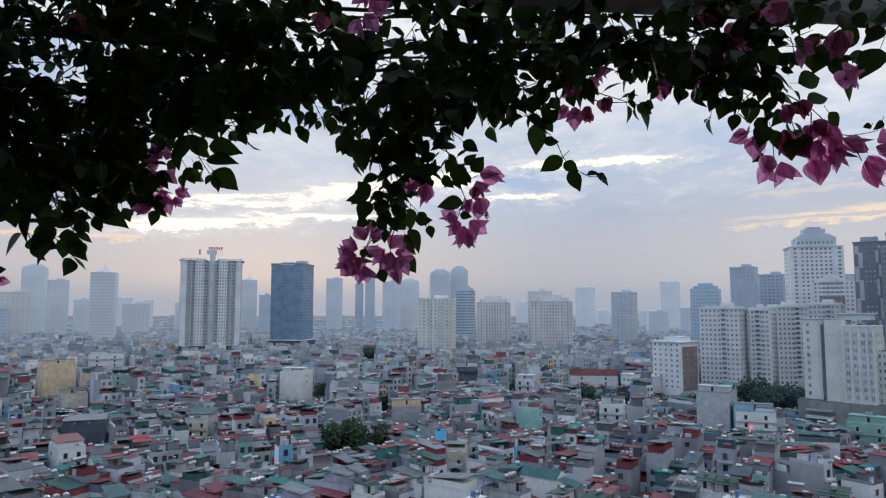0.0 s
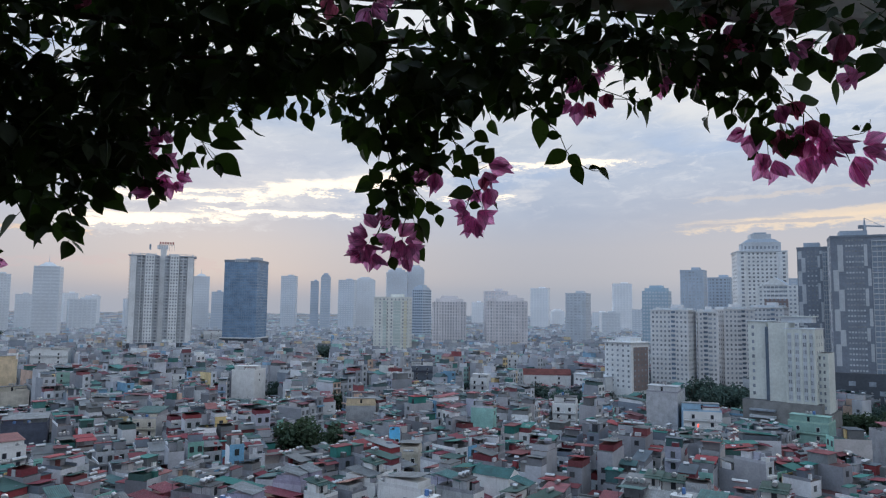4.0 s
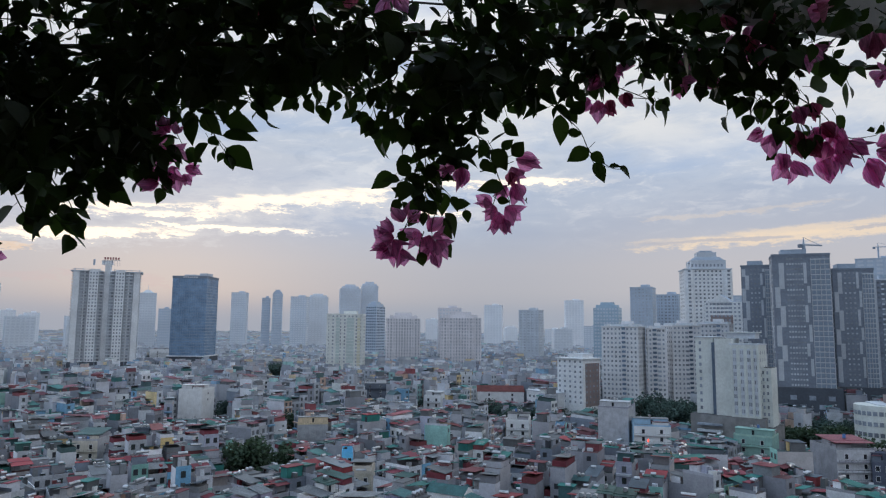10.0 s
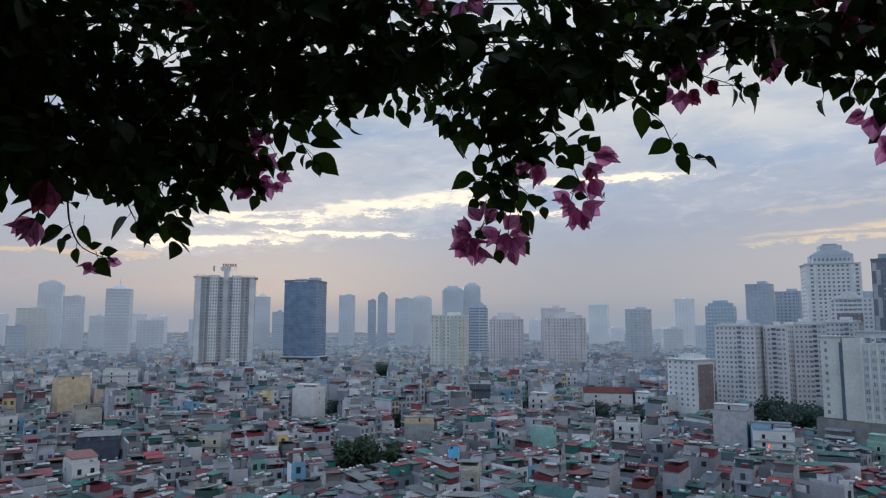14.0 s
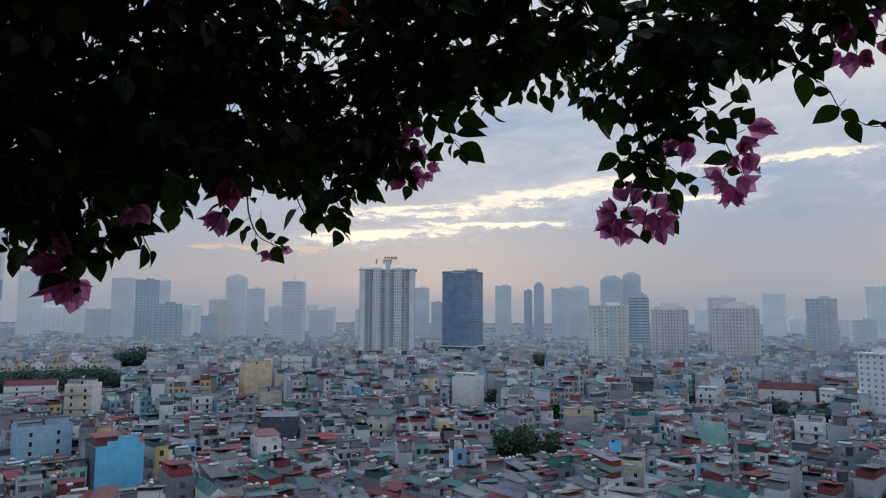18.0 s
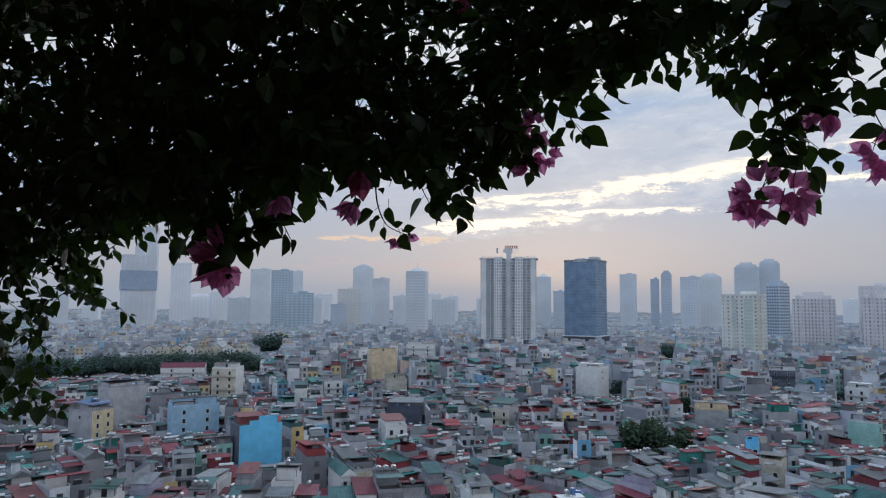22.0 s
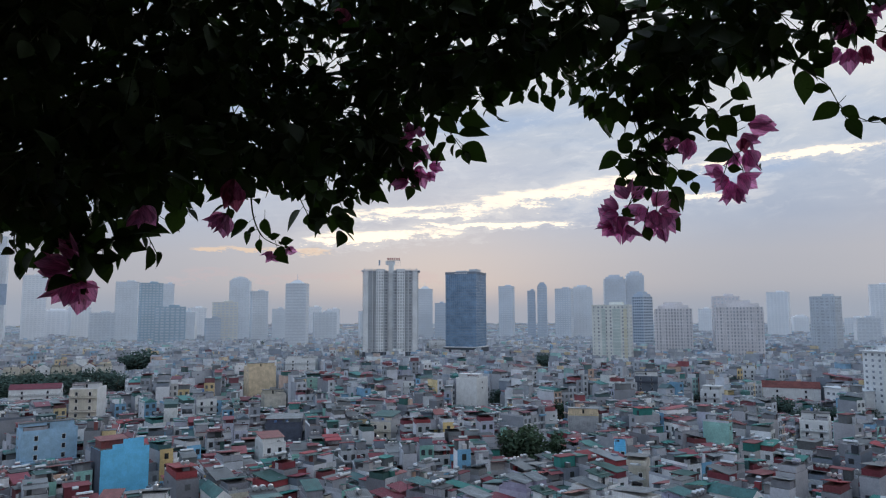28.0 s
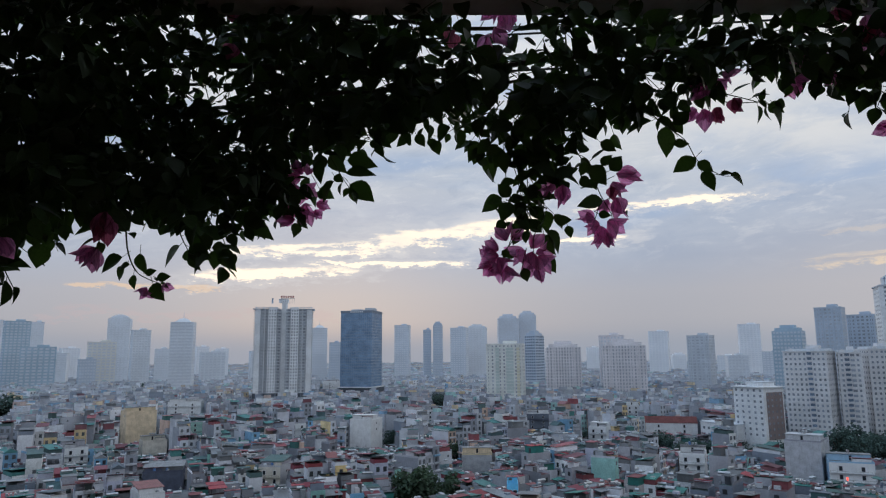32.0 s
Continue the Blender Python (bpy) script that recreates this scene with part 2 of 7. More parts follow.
def sheet_metal(name, colour):
    """Painted corrugated sheet, faded and rust-stained."""
    m, n = start(name)
    coord = n.add("ShaderNodeTexCoord").outputs["Object"]
    r = n.add("ShaderNodeObjectInfo").outputs["Random"]
    c = n.add("ShaderNodeRGB").outputs[0]
    c.default_value = (*colour, 1)
    c = n.add("ShaderNodeHueSaturation", {"Saturation": n.span(r, 0, 1, 0.85, 1.12), "Value": n.span(r, 1, 0, 0.62, 1.12), "Color": c}).outputs[0]
    c = worn(n, c, coord, 2.5, 0.5, 0.3)
    rust = n.span(n.noise(coord, 0.9, 6.0, 0.7), 0.6, 0.72, 0.0, 0.4)
    c = n.mix(rust, c, (0.13, 0.075, 0.05, 1))
    return finish(name, m, n, c, 0.55, 0.0, 0.1, 8.0, coord, 0.4)


def pane(name, colour, rough=0.12):
    m, n = start(name)
    coord = n.add("ShaderNodeTexCoord").outputs["Object"]
    r = n.add("ShaderNodeObjectInfo").outputs["Random"]
    c = n.add("ShaderNodeRGB").outputs[0]
    c.default_value = (*colour, 1)
    c = n.add("ShaderNodeHueSaturation", {"Value": n.span(r, 0, 1, 0.65, 1.35), "Color": c}).outputs[0]
    c = worn(n, c, coord, 0.7, 0.13, 0.25)
    return finish(name, m, n, c, rough, 0.0, 0, 1, coord, 0.5)


def leaf_mat(name, colour, thin, through_colour, rough, papery=False):
    """A leaf or bract: a coloured skin that lets part of the light through."""
    m, n = start(name)
    coord = n.add("ShaderNodeTexCoord").outputs["Object"]
    geo = n.add("ShaderNodeNewGeometry").outputs
    v = n.span(geo["Random Per Island"], 0, 1, 0.6, 1.35)
    if papery:                                 # crinkled veins along the bract, and each flower a little different
        v = n.math("MULTIPLY", v, n.span(n.add("ShaderNodeObjectInfo").outputs["Random"], 0, 1, 0.7, 1.15))
        veins = n.span(n.noise(n.add("ShaderNodeMapping", {0: coord, 3: (11.0, 2.0, 5.0)}).outputs[0], 1.0, 5.0, 0.65), 0.3, 0.66, 0.55, 1.2)
        v = n.math("MULTIPLY", v, veins)
    else:
        veins = n.span(n.noise(coord, 160.0, 3.0), 0.35, 0.65, 0.8, 1.1)
    grey = n.add("ShaderNodeCombineColor", {0: v, 1: v, 2: n.math("MULTIPLY", v, 0.95)}).outputs[0]
    c = n.mix(1.0, (*colour, 1), grey, "MULTIPLY")
    c = n.mix(1.0, c, n.add("ShaderNodeCombineColor", {0: veins, 1: veins, 2: veins}).outputs[0], "MULTIPLY")
    p = n.add("ShaderNodeBsdfPrincipled", {"Base Color": c, "Roughness": rough, "Specular IOR Level": 0.3})
    t = n.add("ShaderNodeBsdfTranslucent", {"Color": n.mix(1.0, (*through_colour, 1), grey, "MULTIPLY")})
    s = n.add("ShaderNodeMixShader", {0: thin, 1: p.outputs[0], 2: t.outputs[0]})
    n.add("ShaderNodeOutputMaterial", {0: s.outputs[0]})
    MATS[name] = m


paint("cement", (0.296, 0.314, 0.359), 0.9, 0.2, streaks=0.5, spread=0.25)
paint("cement_pale", (0.422, 0.439, 0.49), 0.9, 0.18, streaks=0.4, spread=0.2)
paint("white_wall", (0.684, 0.707, 0.73), 0.8, 0.10, streaks=0.25, spread=0.08)
paint("cream_wall", (0.58, 0.55, 0.475), 0.8, 0.18, streaks=0.35, spread=0.15)
paint("yellow_wall", (0.66, 0.55, 0.37), 0.8, 0.18, streaks=0.35, spread=0.1)
paint("peach_wall", (0.524, 0.422, 0.365), 0.8, 0.18, streaks=0.35, spread=0.15)
paint("lilac_wall", (0.388, 0.388, 0.524), 0.8, 0.18, streaks=0.35, spread=0.15)
paint("mint_wall", (0.30, 0.50, 0.45), 0.8, 0.18, streaks=0.3, spread=0.15)
paint("blue_wall", (0.16, 0.58, 0.92), 0.7, 0.12, streaks=0.15)
paint("sky_wall", (0.33, 0.52, 0.70), 0.8, 0.15, streaks=0.2)
paint("slate_wall", (0.10, 0.12, 0.17), 0.8, 0.2, streaks=0.2, spread=0.15)
sheet_metal("red_sheet", (0.23, 0.045, 0.07))
sheet_metal("rust_sheet", (0.21, 0.050, 0.052))
sheet_metal("teal_sheet", (0.040, 0.145, 0.15))
sheet_metal("green_sheet", (0.035, 0.095, 0.085))
sheet_metal("grey_sheet", (0.20, 0.22, 0.24))
sheet_metal("blue_sheet", (0.05, 0.11, 0.26))
paint("tile_red", (0.15, 0.05, 0.048), 0.85, 0.3, grain=6.0)
paint("flat_roof", (0.11, 0.115, 0.125), 0.95, 0.35)
paint("steel_tank", (0.50, 0.52, 0.55), 0.42, 0.12, metal=1.0, bump=0)
paint("blue_tank", (0.10, 0.20, 0.42), 0.4, 0.1, bump=0)
paint("dark_metal", (0.05, 0.05, 0.055), 0.6, 0.2)
pane("glass_dark", (0.03, 0.035, 0.045))
paint("asphalt", (0.055, 0.056, 0.06), 0.95, 0.3, grain=0.8, blotch=0.05)
paint("tree_bark", (0.09, 0.07, 0.05), 0.95, 0.3)
leaf_mat("tree_leaf", (0.050, 0.085, 0.060), 0.2, (0.08, 0.13, 0.06), 0.8)
# same foliage for distant trees, with haze mixed into the leaf colour
leaf_mat("tree_leaf_hazed", (0.075, 0.125, 0.120), 0.2, (0.10, 0.155, 0.13), 0.85)
leaf_mat("vine_leaf", (0.028, 0.048, 0.018), 0.16, (0.06, 0.13, 0.02), 0.55)
leaf_mat("bract", (0.62, 0.19, 0.47), 0.6, (0.95, 0.40, 0.78), 0.6, True)
# withered bracts; also given to shaded flowers, their shade put in the colour
leaf_mat("bract_old_shaded", (0.42, 0.10, 0.22), 0.45, (0.60, 0.17, 0.32), 0.7, True)
paint("vine_stem", (0.07, 0.05, 0.035), 0.9, 0.3, grain=60.0, blotch=8.0)
paint("green_stem", (0.05, 0.08, 0.025), 0.8, 0.2, grain=60.0, blotch=8.0)
paint("beam_paint", (0.62, 0.62, 0.60), 0.6, 0.15, grain=12.0, blotch=1.5, streaks=0.2)
paint("terrace_wall", (0.30, 0.29, 0.28), 0.9, 0.2)
paint("terrace_tile", (0.22, 0.12, 0.09), 0.8, 0.2)
# towers: several wall coats are lightened and blued to carry distance haze
paint("tower_white", (0.74, 0.77, 0.80), 0.8, 0.12, grain=0.8, blotch=0.08, streaks=0.15)
paint("tower_cream", (0.67, 0.685, 0.715), 0.8, 0.12, grain=0.8, blotch=0.08, streaks=0.15)
paint("tower_ivory", (0.73, 0.755, 0.735), 0.8, 0.12, grain=0.8, blotch=0.08, streaks=0.15)
paint("tower_pink", (0.70, 0.685, 0.72), 0.8, 0.12, grain=0.8, blotch=0.08, streaks=0.15)
paint("tower_grey", (0.36, 0.43, 0.52), 0.8, 0.12, grain=0.8, blotch=0.08, streaks=0.1)
paint("tower_dark", (0.21, 0.25, 0.31), 0.7, 0.15, grain=0.8, blotch=0.08)
paint("tower_light", (0.56, 0.61, 0.67), 0.7, 0.12, grain=0.8, blotch=0.08)
paint("tower_brown", (0.26, 0.215, 0.215), 0.8, 0.15, grain=0.8, blotch=0.08)
paint("slab_white", (0.64, 0.68, 0.665), 0.8, 0.12, grain=0.8, blotch=0.08, streaks=0.15)
paint("podium_dark", (0.085, 0.10, 0.125), 0.6, 0.15, grain=0.8, blotch=0.08)
paint("stone_base", (0.25, 0.255, 0.26), 0.8, 0.2)
# far tower coats: distance haze is put into the wall colours
paint("haze_blue", (0.58, 0.64, 0.72), 0.85, 0.1, grain=0.4, blotch=0.03)
paint("haze_grey", (0.66, 0.71, 0.77), 0.85, 0.1, grain=0.4, blotch=0.03)
paint("haze_slate", (0.47, 0.55, 0.65), 0.85, 0.1, grain=0.4, blotch=0.03)
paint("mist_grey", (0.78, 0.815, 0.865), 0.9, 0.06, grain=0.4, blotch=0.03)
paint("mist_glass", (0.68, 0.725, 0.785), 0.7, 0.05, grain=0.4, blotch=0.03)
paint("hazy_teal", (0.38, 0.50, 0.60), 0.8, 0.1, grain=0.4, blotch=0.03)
paint("haze_cream", (0.68, 0.69, 0.67), 0.85, 0.1, grain=0.4, blotch=0.03)
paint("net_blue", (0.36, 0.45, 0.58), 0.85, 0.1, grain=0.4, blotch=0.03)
pane("glass_tower", (0.14, 0.19, 0.265), 0.2)
paint("glass_band", (0.27, 0.34, 0.43), 0.35, 0.1, grain=0.8, blotch=0.08)
paint("panel_grey", (0.50, 0.54, 0.59), 0.7, 0.12, grain=0.8, blotch=0.08)
paint("tower_charcoal", (0.215, 0.25, 0.31), 0.75, 0.15, grain=0.8, blotch=0.08)
paint("teal_glazing", (0.52, 0.61, 0.60), 0.4, 0.1, grain=0.8, blotch=0.08)
pane("glass_curtain", (0.16, 0.25, 0.37), 0.2)
# tower panes lighter than glass_dark: haze put into the glass colour
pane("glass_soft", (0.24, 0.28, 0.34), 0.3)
# far panes kept close to the walls, painting the contrast lost in haze
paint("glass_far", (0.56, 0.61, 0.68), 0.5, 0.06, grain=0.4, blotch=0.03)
paint("yellow_bay", (0.66, 0.64, 0.52), 0.7, 0.1, grain=0.8, blotch=0.08)
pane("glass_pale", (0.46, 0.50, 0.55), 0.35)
# lighter again, for more haze over the window contrast
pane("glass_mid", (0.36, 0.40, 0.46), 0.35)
paint("sign_red", (0.42, 0.20, 0.19), 0.6, 0.1)


def lamp_mat(name, colour, power):
    m, n = start(name)
    n.add("ShaderNodeOutputMaterial", {0: n.add("ShaderNodeEmission", {0: (*colour, 1), 1: power}).outputs[0]})
    MATS[name] = m


lamp_mat("lamp_amber", (1.0, 0.55, 0.15), 3.0)
lamp_mat("lamp_red", (1.0, 0.08, 0.05), 2.5)
lamp_mat("lamp_white", (0.95, 0.97, 1.0), 2.0)

# joined roofscapes: each farther band has more distance haze mixed into its colours
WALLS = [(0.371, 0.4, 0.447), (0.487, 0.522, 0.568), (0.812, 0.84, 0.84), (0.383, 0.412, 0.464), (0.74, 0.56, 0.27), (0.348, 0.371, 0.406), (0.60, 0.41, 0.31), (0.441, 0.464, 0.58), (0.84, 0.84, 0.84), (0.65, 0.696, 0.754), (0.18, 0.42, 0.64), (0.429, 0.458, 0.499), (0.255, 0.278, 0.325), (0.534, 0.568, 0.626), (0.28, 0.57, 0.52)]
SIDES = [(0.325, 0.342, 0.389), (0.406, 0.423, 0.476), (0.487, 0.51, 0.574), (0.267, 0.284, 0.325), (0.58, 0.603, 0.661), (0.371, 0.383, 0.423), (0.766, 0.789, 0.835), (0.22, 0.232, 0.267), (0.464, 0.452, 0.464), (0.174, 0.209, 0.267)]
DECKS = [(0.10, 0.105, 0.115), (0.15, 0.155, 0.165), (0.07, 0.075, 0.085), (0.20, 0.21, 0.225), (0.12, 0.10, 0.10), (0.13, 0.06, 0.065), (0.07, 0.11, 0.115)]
ROOFS = [(0.29, 0.05, 0.06), (0.20, 0.055, 0.065), (0.025, 0.18, 0.165), (0.12, 0.13, 0.14), (0.20, 0.04, 0.06), (0.04, 0.10, 0.095), (0.19, 0.21, 0.23), (0.05, 0.12, 0.13), (0.24, 0.085, 0.085), (0.15, 0.16, 0.17), (0.19, 0.035, 0.05), (0.04, 0.18, 0.16), (0.10, 0.13, 0.16), (0.22, 0.235, 0.25)]


# blends base colours towards a haze tint; keep is the share left unhazed
def hazed(colours, keep, tone):
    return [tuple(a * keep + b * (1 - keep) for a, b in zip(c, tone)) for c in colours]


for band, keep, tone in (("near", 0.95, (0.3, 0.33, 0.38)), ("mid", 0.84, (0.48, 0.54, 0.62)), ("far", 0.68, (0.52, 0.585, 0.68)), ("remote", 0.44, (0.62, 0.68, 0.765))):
    medley("walls_" + band, hazed(WALLS, keep, tone), 0.85)
    medley("decks_" + band, hazed(DECKS, keep, tuple(q * 0.55 for q in tone)), 0.95, 0.3)
    medley("sides_" + band, hazed(SIDES, keep, tone), 0.9, 0.14)
    # roof haze tint is scaled darker to offset the strong zenith light
    medley("roofs_" + band, hazed(ROOFS, keep, tuple(q * 0.62 for q in tone)), 0.75)
    medley("panes_" + band, hazed([(0.03, 0.035, 0.045), (0.05, 0.055, 0.06), (0.02, 0.03, 0.03), (0.09, 0.10, 0.11)], keep ** 0.8, tone), 0.3)

# ---------------------------------------------------------------- mesh helpers


class Geo:
    """Gathers boxes, sheets and tubes into one mesh."""

    def __init__(self):
        self.v, self.f, self.m, self.names = [], [], [], []

    def slot(self, name):
        if name not in self.names:
            self.names.append(name)
        return self.names.index(name)

    def poly(self, pts, mat):
        k = len(self.v)
        self.v.extend(pts)
        self.f.append(tuple(range(k, k + len(pts))))
        self.m.append(self.slot(mat))

    def solid(self, pts, faces, mats):
        k = len(self.v)
        self.v.extend(pts)
        for fc, mt in zip(faces, mats):
            self.f.append(tuple(k + i for i in fc))
            self.m.append(self.slot(mt))

    def box(self, cx, cy, z0, w, d, h, mat, top=None, rot=0.0, taper=1.0):
        c, s = math.cos(rot), math.sin(rot)
        pts = []
        for z, q in ((z0, 1.0), (z0 + h, taper)):
            for a, b in ((-0.5, -0.5), (0.5, -0.5), (0.5, 0.5), (-0.5, 0.5)):
                x, y = a * w * q, b * d * q
                pts.append((cx + c * x - s * y, cy + s * x + c * y, z))
        self.solid(pts, ((3, 2, 1, 0), (4, 5, 6, 7), (0, 1, 5, 4), (1, 2, 6, 5), (2, 3, 7, 6), (3, 0, 4, 7)), (mat, top or mat, mat, mat, mat, mat))

    def gable(self, cx, cy, z0, w, d, h, mat, rot=0.0, over=0.3, end=None):
        """A pitched roof with its ridge along the depth, closed below."""
        c, s = math.cos(rot), math.sin(rot)
        w, d = w / 2 + over, d / 2 + over
        pts = [(cx + c * x - s * y, cy + s * x + c * y, z0 + z) for x, y, z in ((-w, -d, 0), (w, -d, 0), (w, d, 0), (-w, d, 0), (0, -d, h), (0, d, h))]
        self.solid(pts, ((3, 2, 1, 0), (0, 4, 5, 3), (1, 2, 5, 4), (0, 1, 4), (2, 3, 5)), (mat, mat, mat, end or mat, end or mat))

    def shed(self, cx, cy, z0, w, d, h0, h1, thick, mat, rot=0.0, ribs=0):
        """A sloping sheet, folded into ribs across its width; one closed piece."""
        c, s = math.cos(rot), math.sin(rot)
        n = max(1, ribs * 2)
        pts = []
        for dz in (0, thick):
            for y, h in ((-d / 2, h0), (d / 2, h1)):
                for i in range(n + 1):
                    x = -w / 2 + w * i / n
                    lift = 0.07 if ribs and i % 2 else 0.0
                    pts.append((cx + c * x - s * y, cy + s * x + c * y, z0 + h + dz + lift))
        k = n + 1
        fc = [(i, k + i, k + i + 1, i + 1) for i in range(n)]
        fc += [(2 * k + i, 2 * k + i + 1, 3 * k + i + 1, 3 * k + i) for i in range(n)]
        fc += [(i, i + 1, 2 * k + i + 1, 2 * k + i) for i in range(n)] + [(k + i + 1, k + i, 3 * k + i, 3 * k + i + 1) for i in range(n)]
        fc += [(k, 0, 2 * k, 3 * k), (n, k + n, 3 * k + n, 2 * k + n)]
        self.solid(pts, fc, (mat,) * len(fc))

    def drum(self, cx, cy, cz, r, length, mat, rot=0.0, sides=8):
        """A lying cylinder."""
        c, s = math.cos(rot), math.sin(rot)
        pts = []
        for e in (-0.5, 0.5):
            for i in range(sides):
                a = 2 * math.pi * i / sides
                x, y, z = e * length, r * math.cos(a), r * math.sin(a)
                pts.append((cx + c * x - s * y, cy + s * x + c * y, cz + z))
        fc = [tuple(range(sides)), tuple(range(2 * sides - 1, sides - 1, -1))]
        fc += [(i, (i + 1) % sides, sides + (i + 1) % sides, sides + i)[::-1] for i in range(sides)]
        self.solid(pts, fc, (mat,) * len(fc))

    def post(self, cx, cy, z0, r0, r1, h, mat, sides=8):
        pts = [(cx + r * math.cos(2 * math.pi * i / sides), cy + r * math.sin(2 * math.pi * i / sides), z) for r, z in ((r0, z0), (r1, z0 + h)) for i in range(sides)]
        fc = [tuple(range(sides))[::-1], tuple(range(sides, 2 * sides))]
        fc += [(i, (i + 1) % sides, sides + (i + 1) % sides, sides + i) for i in range(sides)]
        self.solid(pts, fc, (mat,) * len(fc))

    def tube(self, pts, r0, r1, mat, sides=5):
        pts = [Vector(p) for p in pts]
        rings, n = [], len(pts)
        for i, p in enumerate(pts):
            t = (pts[min(i + 1, n - 1)] - pts[max(i - 1, 0)]).normalized()
            a = t.orthogonal().normalized()
            b = t.cross(a)
            r = r0 + (r1 - r0) * i / max(1, n - 1)
            rings.append([tuple(p + r * (math.cos(2 * math.pi * k / sides) * a + math.sin(2 * math.pi * k / sides) * b)) for k in range(sides)])
        flat = [q for ring in rings for q in ring]
        fc = [(i * sides + k, i * sides + (k + 1) % sides, (i + 1) * sides + (k + 1) % sides, (i + 1) * sides + k) for i in range(n - 1) for k in range(sides)]
        fc += [tuple(range(sides))[::-1], tuple(range((n - 1) * sides, n * sides))]
        self.solid(flat, fc, (mat,) * len(fc))

    def mesh(self, name):
        me = bpy.data.meshes.new(name)
        me.from_pydata(self.v, [], self.f)
        for nm in self.names:
            me.materials.append(MATS[nm])
        me.polygons.foreach_set("material_index", self.m)
        me.update()
        return me


def thing(name, label, category, m, group=""):
    ob = new(name)
    ob.matrix_basis = m
    ob.empty_display_size = 0.5
    return tagged(ob, label, category, group)


def part(name, shape, parent, label="", m=None, kind=""):
    """One mesh object under a thing or a part; shape is a Geo or a mesh to share."""
    ob = new(name, shape.mesh(name) if isinstance(shape, Geo) else shape)
    ob.parent = parent
    if m is not None:
        ob.matrix_basis = m
    return tagged(ob, label, kind=kind)


def bearing(az, d, turn=0.0, z=0.0):
    """A place d metres out, az degrees to the left of straight ahead, its front (-y) towards the terrace, turned by turn."""
    a = radians(az)
    return pose(-d * math.sin(a), d * math.cos(a), z, 0, 0, az + turn)

# ---------------------------------------------------------------- ground and the terrace under the camera


def ground():
    g = Geo()
    n, r1 = 48, 4600.0
    for i in range(n):
        a0, a1 = 2 * math.pi * i / n, 2 * math.pi * (i + 1) / n
        g.poly([(0, 0, 0), (r1 * math.cos(a0), r1 * math.sin(a0), 0), (r1 * math.cos(a1), r1 * math.sin(a1), 0)], "asphalt")
    ob = new("ground", g.mesh("ground"))
    tagged(ob, "dark asphalt lanes and yards between the houses", "ground", kind="structure")


ground()


def terrace():
    """The roof terrace on which the camera stands: slab, block below it, and unseen walls and roof added to shade the
    vine.
    """
    g = Geo()
    g.box(0, -5.0, 0, 16, 13.6, 58.2, "terrace_wall")
    tagged(new("terrace_block", g.mesh("terrace_block")), "grey rendered apartment block carrying the roof terrace", "building", kind="structure")
    g = Geo()
    g.box(0, -5.0, 58.2, 16, 13.6, 0.2, "terrace_tile")
    tagged(new("floor", g.mesh("floor")), "brown tiled terrace floor", "floor", kind="structure")
    # back wall, slab and side walls are out of view, added to block sky light
    g = Geo()
    g.box(0, -3.2, 58.4, 16, 0.24, 2.9, "terrace_wall")
    tagged(new("shade_wall_back", g.mesh("shade_wall_back")), "unseen grey wall added behind the terrace to block sky light", "wall", kind="structure")
    g = Geo()
    g.box(0, -1.1, 61.3, 16, 4.6, 0.2, "terrace_wall")
    tagged(new("ceiling", g.mesh("ceiling")), "unseen grey slab added over the terrace to shade the vine", "ceiling", kind="structure")
    for k, x in ((1, -6.0), (2, 6.0)):
        g = Geo()
        g.box(x, -1.2, 58.4, 0.24, 4.0, 2.9, "terrace_wall")
        tagged(new(f"shade_wall_side_{k}", g.mesh("shade_wall_side")), "unseen grey side wall added to shade the vine", "wall", kind="structure")
    # low parapet at the edge
    g = Geo()
    g.box(0, 1.7, 58.4, 16, 0.15, 0.25, "terrace_wall")
    tagged(new("parapet", g.mesh("parapet")), "low grey parapet at the terrace edge", "parapet", kind="structure")


terrace()


def pergola():
    p = thing("pergola", "white painted steel pergola beam with two training wires for the vine", "pergola", pose(0, 0, 58.4))
    a, b = Vector((-2.75, 1.19, 2.38)), Vector((2.1, 1.75, 2.38))
    way = b - a
    rot = math.atan2(way.y, way.x)
    g = Geo()
    mid = (a + b) / 2
    g.box(mid.x, mid.y, 2.32, way.length, 0.09, 0.15, "beam_paint", rot=rot)
    part("beam", g, p, "white painted beam, dim from below")
    for q in (a + way * 0.01, b - way * 0.01):
        g = Geo()
        g.box(q.x, q.y, 0.0, 0.09, 0.09, 2.32, "beam_paint", rot=rot)
        part("post", g, p)
    for y, z, sag in ((1.66, 2.245, 0.015), (1.76, 2.39, 0.01)):
        g = Geo()
        g.tube([(-2.72 + 4.8 * i / 16, y - 0.40 * max(0.0, 0.35 - i / 16) * 2.6, z - sag * math.sin(math.pi * i / 16)) for i in range(17)], 0.003, 0.003, "dark_metal", 6)
        part("wire", g, p, "thin dark training wire")


pergola()

# ---------------------------------------------------------------- towers
TURN = {"S": 0.0, "E": 90.0, "N": 180.0, "W": -90.0}
LOW = []                                       # fans (azimuth, half width, distance, height to be seen) with low houses in front
RISE = 10.0
CLEAR = []                                     # circles (x, y, radius) kept free of houses
SHARED = {}


def keep_clear(az, d, r):
    a = radians(az)
    CLEAR.append((-d * math.sin(a), d * math.cos(a), r))


def on_face(side, u, off, z):
    """A pose on a building's face: u along it, off from its middle axis, z up."""
    return pose(0, 0, 0, 0, 0, TURN[side]) @ pose(u, -off, z)


